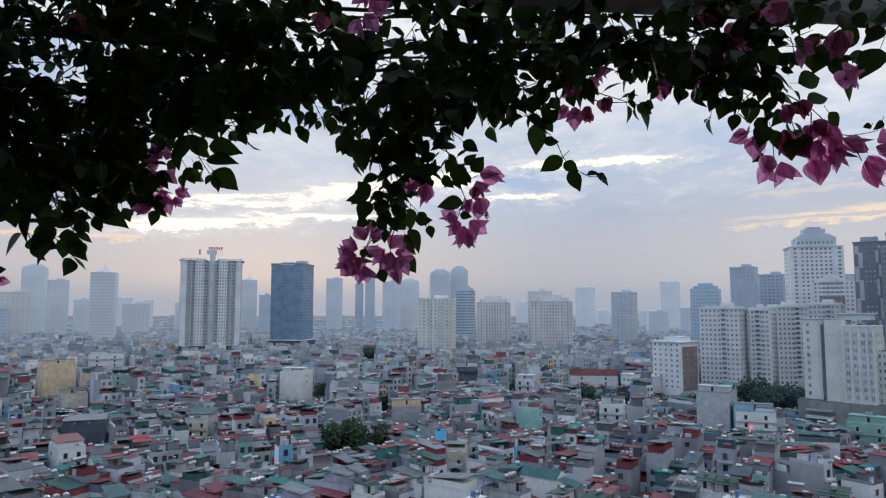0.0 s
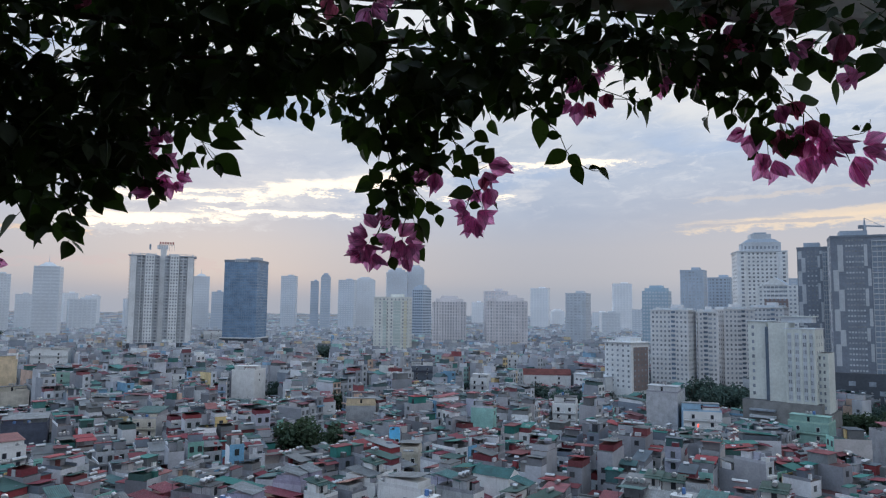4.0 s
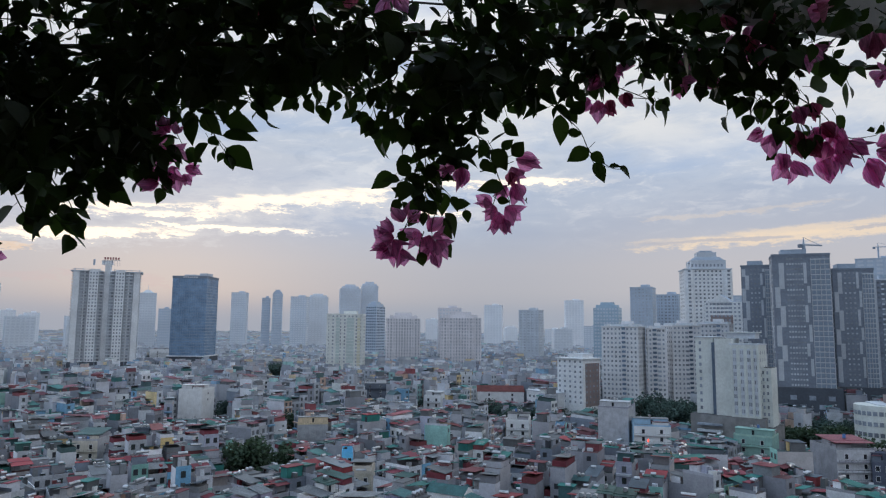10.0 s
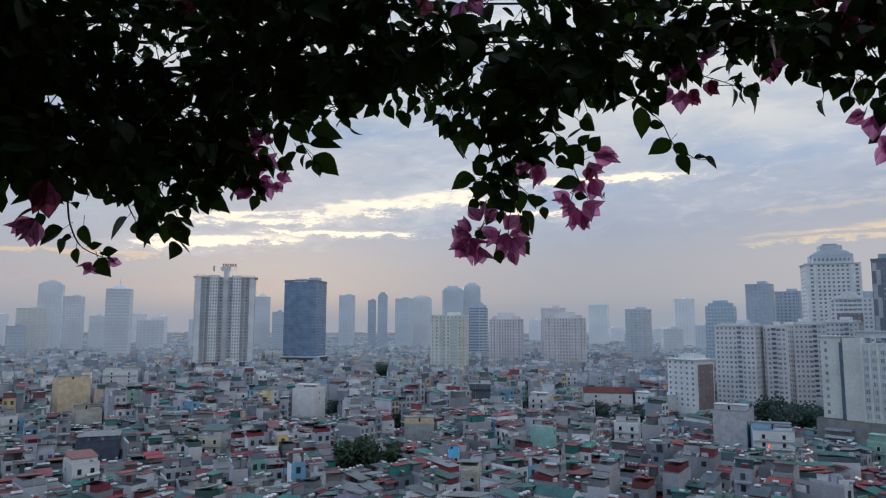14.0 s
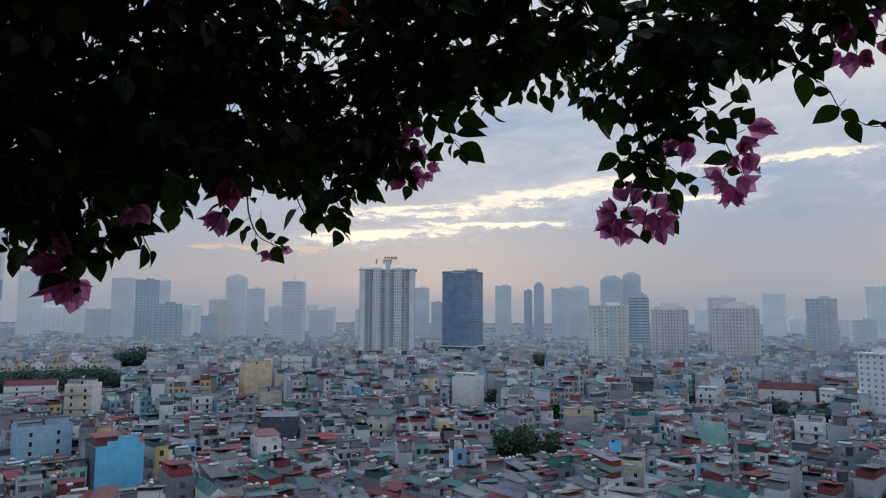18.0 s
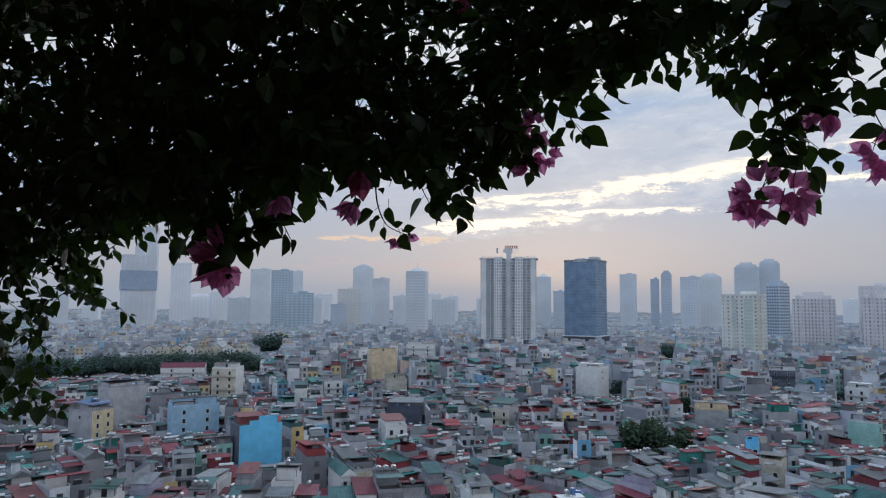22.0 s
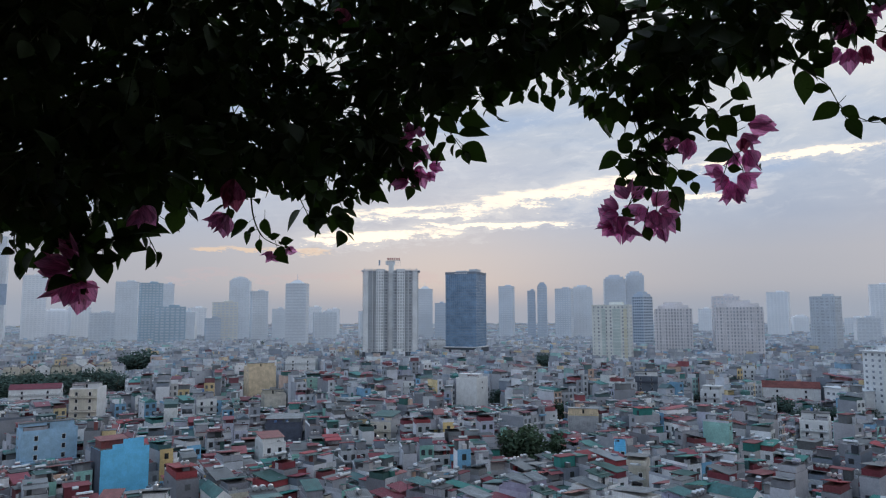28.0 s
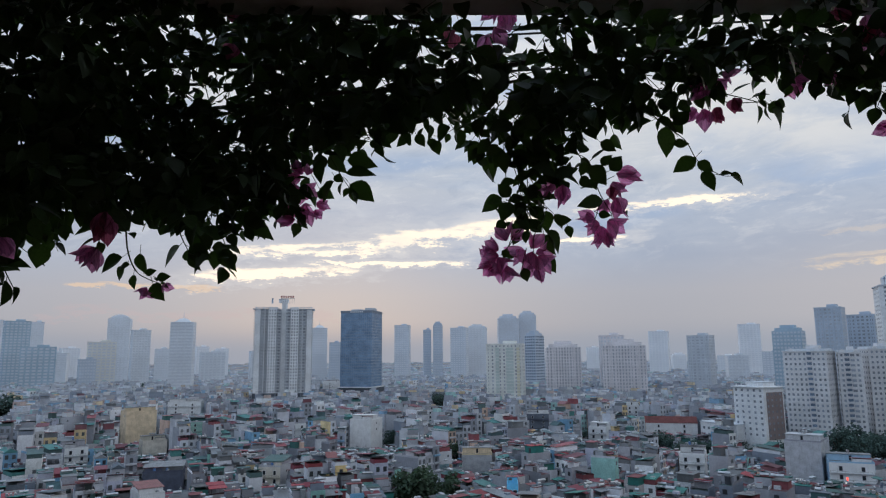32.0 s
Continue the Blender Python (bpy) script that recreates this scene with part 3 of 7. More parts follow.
def window_mesh(w, h, glass, trim=None, sill=False):
    """A window in one piece: raised frame, reveal and set-back pane; or the plain pane alone."""
    key = ("window", w, h, glass, trim, sill)
    if key not in SHARED:
        g = Geo()
        if trim:
            t, a, b = 0.10, w / 2, w / 2 + 0.10
            ring = lambda q, z0, z1, y: [(-q, y, z0), (q, y, z0), (q, y, z1), (-q, y, z1)]
            pts = ring(b, -t, h + t, 0.0) + ring(b, -t, h + t, -0.12) + ring(a, 0, h, -0.12) + ring(a, 0, h, -0.03)
            fc = [(k * 4 + i, k * 4 + (i + 1) % 4, k * 4 + 4 + (i + 1) % 4, k * 4 + 4 + i) for k in range(3) for i in range(4)] + [(12, 13, 14, 15)]
            g.solid(pts, fc, (trim,) * 12 + (glass,))
        else:
            g.box(0, 0.0, 0, w, 0.08, h, glass)
        SHARED[key] = g.mesh("window")
    return SHARED[key]


def windows(parent, side, off, us, zs, w, h, glass, trim=None, sill=False, name="window"):
    """One window object for each place."""
    me = window_mesh(w, h, glass, trim, sill)
    for z in zs:
        for u in us:
            part(name, me, parent, m=on_face(side, u, off, z))


def band(parent, faces, zs, h, glass, name="storey_glazing", label="", far=False):
    """One row of windows a storey; faces: (side, off, places, width)."""
    g = Geo()
    for side, off, us, w in faces:
        m = pose(0, 0, 0, 0, 0, TURN[side])
        for u in us:
            p = m @ Vector((u, -off, 0))
            g.box(p.x, p.y, 0, w if side in "SN" else 0.10, 0.10 if side in "SN" else w, h, glass)
    if far:                                    # too small to tell apart: one joined part
        whole = Geo()
        for z in zs:
            k = len(whole.v)
            whole.v += [(x, y, q + z) for x, y, q in g.v]
            whole.f += [tuple(i + k for i in fc) for fc in g.f]
            whole.m += g.m
        whole.names = g.names
        part("glazing", whole, parent, label, kind="stuff")
        return
    me = g.mesh(name)
    for z in zs:
        part(name, me, parent, label, m=pose(0, 0, z), kind="stuff")


def spread(a, b, n):
    return [a + (b - a) * (i + 0.5) / n for i in range(n)]


def storeys(z0, z1, n, lift=0.9):
    return [z0 + (z1 - z0) * i / n + lift for i in range(n)]


def tall(name, label, category, az, d, turn, w, dep, wall, group=""):
    """A high building: its main body starts RISE metres up, over plain lower storeys."""
    t = thing(name, label, category, bearing(az, d, turn, RISE), group)
    g = Geo()
    g.box(0, 0, -RISE, w, dep, RISE, wall)
    part("plinth", g, t)
    return t


def slab_tower(label, az, d, w, dep, h, turn, wall, glass, ns, nb, nd, crown="flat", z0=0.0, ratio=0.55, name="tower_block", high=0.5, fins=None):
    """A plain high block: shaft, a row of windows a storey, roof edge and plant room."""
    t = tall(name, label, "tower block", az, d, turn, w, dep, wall, "towers of the skyline")
    keep_clear(az, d, max(w, dep) * 0.62 + 3)
    g = Geo()
    g.box(0, 0, z0, w, dep, h - z0, wall)
    part("shaft", g, t)
    sh = (h - z0) / ns
    fw, fd = w / nb * ratio, dep / nd * ratio
    band(t, (("S", w * 0 + dep / 2, spread(-w / 2 + 0.6, w / 2 - 0.6, nb), fw), ("E", w / 2, spread(-dep / 2 + 0.6, dep / 2 - 0.6, nd), fd),
             ("W", w / 2, spread(-dep / 2 + 0.6, dep / 2 - 0.6, nd), fd)), storeys(z0, h, ns, sh * 0.28), sh * high, glass, far=d > 700)
    g = Geo()
    if crown == "step":
        g.box(0, 0, h, w * 0.82, dep * 0.8, 3.4, wall)
        g.box(0, 0, h + 3.4, w * 0.5, dep * 0.5, 3.2, wall)
    elif crown == "dome":
        for i in range(5):
            q = math.cos(i / 5 * math.pi / 2)
            g.box(0, 0, h + i * 1.6, w * 0.8 * q + 1, dep * 0.8 * q + 1, 1.62, wall)
    elif crown == "point":
        g.box(0, 0, h, w * 0.7, dep * 0.7, 5.0, wall, taper=0.35)
        g.post(0, 0, h + 5, 0.5, 0.15, 9.0, wall)
    else:
        g.box(0, 0, h, w + 0.5, dep + 0.5, 1.0, wall)
        g.box(w * 0.12, 0, h + 1.0, w * 0.35, dep * 0.5, 2.8, wall)
    part("roof_house", g, t)
    if fins:
        for u in spread(-w / 2, w / 2, fins):
            g = Geo()
            g.box(u, -dep / 2 - 0.25, z0, w / fins * 0.16, 0.5, h - z0, wall)
            part("fin", g, t)
    return t


def twin_tower():
    """White and grey twin-winged apartment tower with stacked balconies on a dark podium."""
    t = tall("apartment_tower", "white and grey twin apartment tower with balconies on dark podium", "tower block", 18.75, 720, -3, 58, 32, "podium_dark")
    keep_clear(18.75, 720, 46)
    g = Geo()
    g.box(0, 1, 0.02, 57, 31, 14.4, "podium_dark")
    part("podium", g, t, "dark glass and stone podium")
    for u in spread(-28, 28, 9):
        g = Geo()
        g.box(u, -15.3, 1.0, 0.9, 1.2, 13.4, "tower_dark")
        part("pillar", g, t)
    z0, h, ns = 14.5, 97.5, 27
    sh = (h - z0) / ns
    # each wing: a white panel between two dark balcony recesses, and a pale outer bay
    for sx in (-1, 1):
        g = Geo()
        g.box(sx * 15.3, 1.2, z0, 26.2, 24, h - z0, "panel_grey")
        part("wing", g, t, "grey wing behind the balconies")
        for u, wide, out, top in ((11.0, 8.0, 13.4, 1.6), (25.4, 5.2, 12.4, 0.4), (18.6, 1.2, 12.2, 0.0)):
            g = Geo()
            g.box(sx * u, -out / 2, z0, wide, out, h - z0 + top, "tower_white")
            part("panel", g, t, "white facade panel with small windows")
        windows(t, "S", 13.42, [sx * (11.0 + k) for k in (-2.5, 0.0, 2.5)], storeys(z0, h, ns, 0.9), 1.1, 1.5, "glass_soft")
        g = Geo()
        g.box(sx * 17.0, 0.5, h, 27.0, 27.5, 0.8, "tower_light")
        for u in (6.0, 13.0, 20.0, 27.0):
            g.box(sx * u, -11.5, h + 0.8, 0.5, 3.0, 1.8, "tower_light")
        g.box(sx * 17.0, -12.8, h + 1.6, 23.0, 0.4, 0.5, "tower_light")
        part("roof_edge", g, t)
    g = Geo()
    g.box(0, 3, z0, 4.6, 24, h - z0 + 8, "tower_white")
    g.box(-1, 2, h + 8, 9.5, 12, 3.2, "tower_white")
    part("core", g, t)
    b = Geo()
    for cx, wid in ((-18.9, 6.4), (18.9, 6.4), (-4.6, 4.2), (4.6, 4.2)):
        b.box(cx, -12.0, 0, wid, 3.0, 0.25, "tower_white")
        b.box(cx, -13.4, 0.25, wid, 0.1, 0.75, "tower_light")
        b.box(cx + wid * 0.1, -10.9, 0.3, wid * 0.45, 0.1, 2.3, "glass_mid")
    for sx in (-1, 1):
        b.box(sx * 28.2, -6, 0, 2.6, 9, 0.25, "tower_white")
        b.box(sx * 29.4, -6, 0.25, 0.1, 9, 0.8, "tower_light")
        b.box(sx * 27.3, -6, 0.4, 0.08, 8, 1.9, "glass_mid")
    me = b.mesh("balcony_storey")
    for z in storeys(z0, h, ns, 0.0):
        part("balcony_storey", me, t, m=pose(0, 0, z), kind="stuff")
    # roof lettering frame: unreadable letters become plain bars
    g = Geo()
    for i in range(6):
        g.box(-3 + i * 2.3, -5, h + 12.2, 1.6, 0.3, 2.2, "sign_red")
    g.box(3.0, -5, h + 11.4, 14, 0.25, 0.4, "tower_dark")
    g.box(-12.0, -5, h + 6.5, 1.6, 1.6, 5.4, "tower_grey")
    for i in range(7):
        g.box(-3.5 + i * 2.2, -4.8, h + 6.0, 0.2, 0.2, 5.6, "tower_dark")
    part("roof_sign", g, t, "dull red roof lettering on a steel frame")


twin_tower()


def glass_tower():
    """Dark blue curtain-wall office tower."""
    t = tall("office_tower", "dark blue glass office tower with pale sign band on top", "tower block", 12.45, 770, -21, 40, 38, "podium_dark")
    keep_clear(12.45, 770, 34)
    w, dep, h, z0 = 36.0, 34.0, 97.0, 17.0
    g = Geo()
    g.box(0, 0, 0, w + 4, dep + 4, z0, "podium_dark")
    part("podium", g, t)
    g = Geo()
    g.box(0, 0, z0, w, dep, h - z0, "glass_curtain", "flat_roof")
    part("curtain_wall", g, t)
    ns = 24
    for z in storeys(z0, h - 5, ns, 0.0):
        if "spandrel" not in SHARED:
            g = Geo()
            g.box(0, 0, 0, w + 0.16, dep + 0.16, 0.4, "glass_band")
            SHARED["spandrel"] = g.mesh("spandrel")
        part("spandrel", SHARED["spandrel"], t, m=pose(0, 0, z))
    g = Geo()
    for u in spread(-w / 2, w / 2, 15):
        g.box(u, -dep / 2 - 0.06, z0, 0.18, 0.2, h - z0, "glass_band")
    for u in spread(-dep / 2, dep / 2, 13):
        g.box(w / 2 + 0.06, u, z0, 0.2, 0.18, h - z0, "glass_band")
    part("mullion_grid", g, t)
    g = Geo()
    g.box(0, 0, h, w + 0.6, dep + 0.6, 2.6, "tower_dark")
    for i in range(7):
        g.box(-6 + i * 2.2, -dep / 2 - 0.5, h + 0.5, 1.5, 0.2, 1.2, "tower_white")
    g.box(-5, 2, h + 2.6, 12, 12, 2.2, "tower_light")
    g.box(10, 2, h + 2.6, 9, 14, 3.4, "tower_light")
    part("roof_band", g, t, "dark parapet with pale lettering bars")
    g = Geo()
    g.box(0, 0, z0 - 0.6, w + 5, dep + 5, 1.0, "tower_white")
    part("canopy", g, t)


glass_tower()


def apartment_block():
    """Cream apartment block, folded front, sixteen storeys of punched windows."""
    z1, ns = 50.0, 16
    for az, d, w, dep, turn, nb, hi in ((-22.3, 470, 24, 18, -16, 9, 50.5), (-24.8, 476, 12, 16, 4, 4, 49.6), (-26.7, 492, 20, 18, 24, 7, 51.5), (-29.2, 520, 22, 18, -10, 8, 53.0)):
        t = tall("apartment_block", "cream sixteen-storey apartment block with rows of small square windows", "apartment block", az, d, turn, w, dep, "tower_cream", "cream apartment blocks")
        keep_clear(az, d, 20)
        g = Geo()
        g.box(0, 0, 0, w, dep, hi, "tower_cream", "flat_roof")
        part("shaft", g, t)
        sh = (hi - 3) / ns
        us = spread(-w / 2 + 0.5, w / 2 - 0.5, nb)
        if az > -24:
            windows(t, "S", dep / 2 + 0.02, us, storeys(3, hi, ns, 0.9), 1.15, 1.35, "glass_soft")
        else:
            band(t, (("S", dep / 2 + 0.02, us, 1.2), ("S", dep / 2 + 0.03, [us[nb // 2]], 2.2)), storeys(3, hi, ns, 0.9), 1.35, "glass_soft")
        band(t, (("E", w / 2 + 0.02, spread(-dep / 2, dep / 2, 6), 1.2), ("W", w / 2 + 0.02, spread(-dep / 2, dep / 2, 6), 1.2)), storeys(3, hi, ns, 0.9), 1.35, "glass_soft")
        # loggia stack: flat dark panes stand in for the shade of recesses
        for k in ((nb // 2 + 1,) if nb > 4 else (1,)):
            g = Geo()
            for z in storeys(3, hi, ns, 0.35):
                g.box(us[k], -dep / 2 - 0.06, z + 0.85, 2.5, 0.12, 1.45, "glass_tower")
                g.box(us[k], -dep / 2 - 0.35, z, 2.7, 0.7, 0.75, "tower_cream")
            part("loggia", g, t, "stack of balconies with flat dark panes painting the recess shade", kind="stuff")
        g = Geo()
        g.box(0, 0, hi, w + 0.9, dep + 0.9, 0.5, "tower_white")
        g.box(0, 0, hi + 0.5, w * 0.9, dep * 0.8, 1.3, "tower_light")
        for u in (-w * 0.3, w * 0.3):
            g.drum(u, -dep / 2 + 0.6, hi + 0.7, 1.4, 0.6, "tower_cream", rot=math.pi / 2, sides=12)
        g.box(w * 0.1, 2, hi + 1.8, w * 0.3, 5, 2.0, "tower_cream")
        part("roof_edge", g, t)


apartment_block()


def white_office():
    """White nine-storey block with a brown end wall and a low annexe."""
    t = tall("office_block", "white nine-storey block with small square windows and brown end wall", "office block", -18.7, 440, -38, 20, 17, "tower_white")
    keep_clear(-18.9, 440, 22)
    w, dep, h, ns = 20.0, 17.0, 30.5, 9
    g = Geo()
    g.box(0, 0, 0, w, dep, h, "tower_white", "flat_roof")
    part("shaft", g, t)
    windows(t, "S", dep / 2 + 0.02, spread(-w / 2, w / 2, 5), storeys(3, h, ns, 0.9), 1.3, 1.3, "glass_soft")
    g = Geo()
    g.box(w / 2 + 0.08, 0.6, 2, 0.2, dep - 3.2, h - 4.5, "tower_brown")
    part("end_panel", g, t, "brown panelled end wall")
    windows(t, "E", w / 2 + 0.2, spread(-dep / 2 + 1.5, dep / 2 - 1.5, 4), storeys(3, h - 2, 8, 0.9), 1.1, 1.2, "glass_soft")
    g = Geo()
    g.box(0, 0, h, w + 1.8, dep + 1.8, 0.6, "tower_white")
    g.box(1, 1, h + 0.6, w * 0.55, dep * 0.6, 2.4, "tower_white")
    g.box(1, 1, h + 3.0, w * 0.6, dep * 0.65, 0.3, "tower_light")
    for i in range(5):
        g.box(-8 + i * 3.6, -dep / 2 + 0.4, h + 0.6, 0.4, 0.4, 1.4, "tower_white")
    part("roof_edge", g, t)
    g = Geo()
    g.box(-17, -9, 0, 26, 12, 9.5, "tower_white", "flat_roof")
    g.box(-17, -9, 9.5, 27, 13, 0.4, "tower_light")
    part("annexe", g, t)
    windows(t, "S", 15.02, spread(-29, -5, 7), [2.0, 5.6], 1.6, 1.4, "glass_soft")


white_office()


def white_slab():
    """Tall white office slab with recessed window strips over a stone base."""
    t = tall("office_slab", "white office slab with recessed vertical window strips over a stone base", "office block", -30.2, 350, -14, 33, 20, "stone_base")
    keep_clear(-30.75, 350, 25)
    g = Geo()
    g.box(0, 0, 0, 36, 20, 10.5, "stone_base", "flat_roof")
    g.box(14, 2, 0, 16, 22, 6.5, "stone_base", "flat_roof")
    part("base", g, t)
    g = Geo()
    g.box(-11.5, 3.0, 10.5, 9.0, 16, 35.2, "slab_white", "flat_roof")
    g.box(-11.5, 3.0, 45.7, 10.5, 17, 0.5, "tower_light")
    part("stair_tower", g, t)
    g = Geo()
    g.box(-6.2, -4.0, 7.0, 2.0, 6.0, 36.5, "glass_tower")
    part("dark_slot", g, t, "dark glazed slot between the two bodies")
    g = Geo()
    g.box(-1.2, 0.0, 10.5, 8.0, 17, 35.0, "slab_white", "flat_roof")
    part("blank_body", g, t)
    g = Geo()
    g.box(9.4, -1.0, 10.5, 13.2, 18.0, 32.2, "slab_white", "flat_roof")
    part("front_body", g, t)
    for u in (4.8, 8.2, 11.6, 14.6):
        g = Geo()
        g.box(u, -10.02, 11.5, 1.7, 0.14, 29.5, "tower_light")
        part("strip", g, t, "grey recessed strip")
        windows(t, "S", 10.1, [u - 0.42, u + 0.42], storeys(11.5, 41, 9, 0.8), 0.62, 1.7, "glass_mid")
    for u in (3.2, 6.5, 9.9, 13.1, 15.7):
        g = Geo()
        g.box(u, -10.2, 10.5, 0.9, 0.5, 32.2, "slab_white")
        part("pier", g, t)
    windows(t, "S", 5.05, [-13.6], storeys(11.5, 45, 10, 0.8), 1.2, 1.5, "glass_soft")
    windows(t, "E", 16.05, spread(-8, 6, 3), storeys(11.5, 41, 9, 0.8), 0.9, 1.5, "glass_soft")
    g = Geo()
    g.box(17.6, 2, 6.5, 5.6, 13, 26, "slab_white", "flat_roof")
    part("side_wing", g, t)
    windows(t, "S", 4.55, [16.7, 18.6], storeys(7.5, 32, 8, 0.8), 0.8, 1.4, "glass_soft")
    g = Geo()
    g.box(9.4, -1.0, 42.7, 13.8, 18.5, 0.5, "tower_light")
    g.box(6, 3, 45.5, 14, 9, 2.6, "tower_light")
    g.box(6, 3, 48.1, 16, 11, 0.4, "slab_white")
    part("roof_edge", g, t)
    g = Geo()
    g.box(-8, -11.2, 3.0, 12, 3.0, 1.0, "tower_light")
    g.box(-8, -11.2, 6.0, 12, 2.6, 0.8, "glass_soft")
    part("canopy", g, t)
    t.scale = (0.9, 0.95, 1.0)


white_slab()


def checker_tower(az, d, w, dep, h, turn, ns, nb, stack):
    """Charcoal apartment tower with light rectangular panels set in a staggered pattern and a white window grid."""
    t = tall("charcoal_tower", "charcoal apartment tower with staggered pale panels and a white balcony grid", "tower block", az, d, turn, w + 6.3, dep + 6.3, "podium_dark", "charcoal apartment towers")
    keep_clear(az, d, max(w, dep) * 0.6 + 4)
    z0 = 16.0
    g = Geo()
    g.box(0, 0, 0, w + 6, dep + 6, z0, "podium_dark", "flat_roof")
    part("podium", g, t, "dark glazed shopping podium")
    g = Geo()
    g.box(0, 0, z0, w, dep, h - z0, "tower_charcoal", "flat_roof")
    part("shaft", g, t)
    sh = (h - z0) / ns
    zs = storeys(z0, h, ns, 0.8)
    gx = w / 2 - stack / 2 - 0.3                       # the balcony grid takes the right end
    plain = w - stack - 0.6
    us = spread(-w / 2 + plain * 0.36, -w / 2 + plain * 0.82, nb)
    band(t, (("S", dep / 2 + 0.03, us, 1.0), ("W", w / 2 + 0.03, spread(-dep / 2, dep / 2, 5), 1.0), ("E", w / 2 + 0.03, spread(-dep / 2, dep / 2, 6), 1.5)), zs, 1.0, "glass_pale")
    b = Geo()
    for u in (gx - stack / 4, gx + stack / 4):
        b.box(u, -dep / 2 - 0.05, 0.2, stack / 2 - 0.7, 0.2, sh - 0.95, "glass_band")
    b.box(gx, -dep / 2 - 0.35, sh - 0.85, stack, 0.7, 0.7, "panel_grey")
    for u in (gx - stack / 2, gx - stack / 4, gx, gx + stack / 4, gx + stack / 2):
        b.box(u, -dep / 2 - 0.3, 0, 0.32, 0.6, sh, "panel_grey")
    me = b.mesh("balcony_bay")
    for z in storeys(z0, h - 2, ns, 0.0):
        part("balcony_bay", me, t, m=pose(0, 0, z), kind="stuff")
    # the end that turns away: pale strips of windows between dark joints
    for v in spread(-dep / 2, dep / 2, 3):
        g = Geo()
        g.box(w / 2 + 0.15, v, z0, 0.3, dep * 0.17, h - z0 - 1, "panel_grey")
        part("window_strip", g, t, "pale strip of stacked windows")
        windows(t, "E", w / 2 + 0.32, [v], zs[1:], dep * 0.11, 1.7, "glass_tower")
    rng = random.Random(int(az * 10))
    i, z = 0, z0 + rng.uniform(0, 4)
    wide = max(3.2, plain * 0.19)
    col = -w / 2 + plain * 0.18
    while z < h - 6:
        hh = min(sh * rng.choice((3, 4, 4, 5)), h - z - 1.5)
        side = 1 if i % 2 else -1
        for u, zz, ww, tall_by in ((col + side * wide * 0.32, z, wide * 0.72, hh), (-w / 2 + plain * 0.90 - side * wide * 0.2, z + sh, wide * 0.42, min(hh * 0.8, h - z - sh - 1.5))):
            g = Geo()
            g.box(u, -dep / 2 - 0.12, zz, ww, 0.24, tall_by, "panel_grey")
            part("pale_panel", g, t, "pale grey facade panel")
        g = Geo()
        g.box(-w / 2 - 0.12, side * dep * 0.12, z, 0.24, dep * 0.2, hh, "panel_grey")
        part("pale_panel", g, t, "pale grey facade panel")
        z += hh * 0.92
        i += 1
    g = Geo()
    g.box(0, 0, h, w + 0.5, dep + 0.5, 1.2, "tower_dark")
    g.box(-w * 0.1, 1, h + 1.2, w * 0.45, dep * 0.6, 3.2, "tower_grey")
    part("roof_edge", g, t)
    g = Geo()
    for i in range(6):
        g = Geo()
        g.box(-w * 0.4 + i * w * 0.16, -dep / 2 - 3.1, 4 + (i % 2) * 5, w * 0.11, 0.2, 2.6, "glass_soft")
        part("shop_window", g, t)
    return t


checker_tower(-32.45, 505, 20, 20, 91, -4, 24, 3, 5.0)
dark_main = checker_tower(-35.2, 470, 31, 22, 94, 6, 25, 6, 10.0)
checker_tower(-38.4, 490, 22, 20, 86, 12, 23, 3, 6.0)
for az, d, w, h, turn in ((-40.1, 560, 17, 84, 10), (-41.9, 600, 19, 88, 8), (-44.3, 430, 17, 60, -6), (-46.8, 440, 20, 66, 4)):
    t = tall("striped_tower", "dark grey apartment tower with white banded balcony strips", "tower block", az, d, turn, w, 18, "tower_dark", "banded apartment towers")
    keep_clear(az, d, w * 0.6 + 4)
    g = Geo()
    g.box(0, 0, 0, w, 18, h, "tower_charcoal", "flat_roof")
    part("shaft", g, t)
    ns = int(h / 3.3)
    b = Geo()
    b.box(w * 0.34, -9.3, 0, w * 0.18, 0.9, 1.1, "tower_white")
    b.box(w * 0.08, -9.2, 0, w * 0.10, 0.7, 1.1, "tower_light")
    b.box(w * 0.22, -9.05, 1.3, w * 0.34, 0.2, 1.7, "glass_soft")
    b.box(-w * 0.28, -9.05, 0.9, w * 0.1, 0.14, 1.3, "glass_soft")
    b.box(-w * 0.06, -9.05, 0.9, w * 0.1, 0.14, 1.3, "glass_soft")
    b.box(-w * 0.17, -9.15, 0, w * 0.08, 0.4, 3.3, "panel_grey")
    b.box(-w / 2 - 0.02, 0, 0.9, 0.12, 9, 1.2, "glass_soft")
    me = b.mesh("storey_band")
    for z in storeys(9, h, ns - 3, 0.0):
        part("storey_band", me, t, m=pose(0, 0, z), kind="stuff")
    g = Geo()
    g.box(0, 0, h, w * 1.03, 18.5, 0.8, "tower_light")
    g.box(w * 0.2, 0, h + 0.8, w * 0.3, 8, 3, "tower_grey")
    part("roof_edge", g, t)


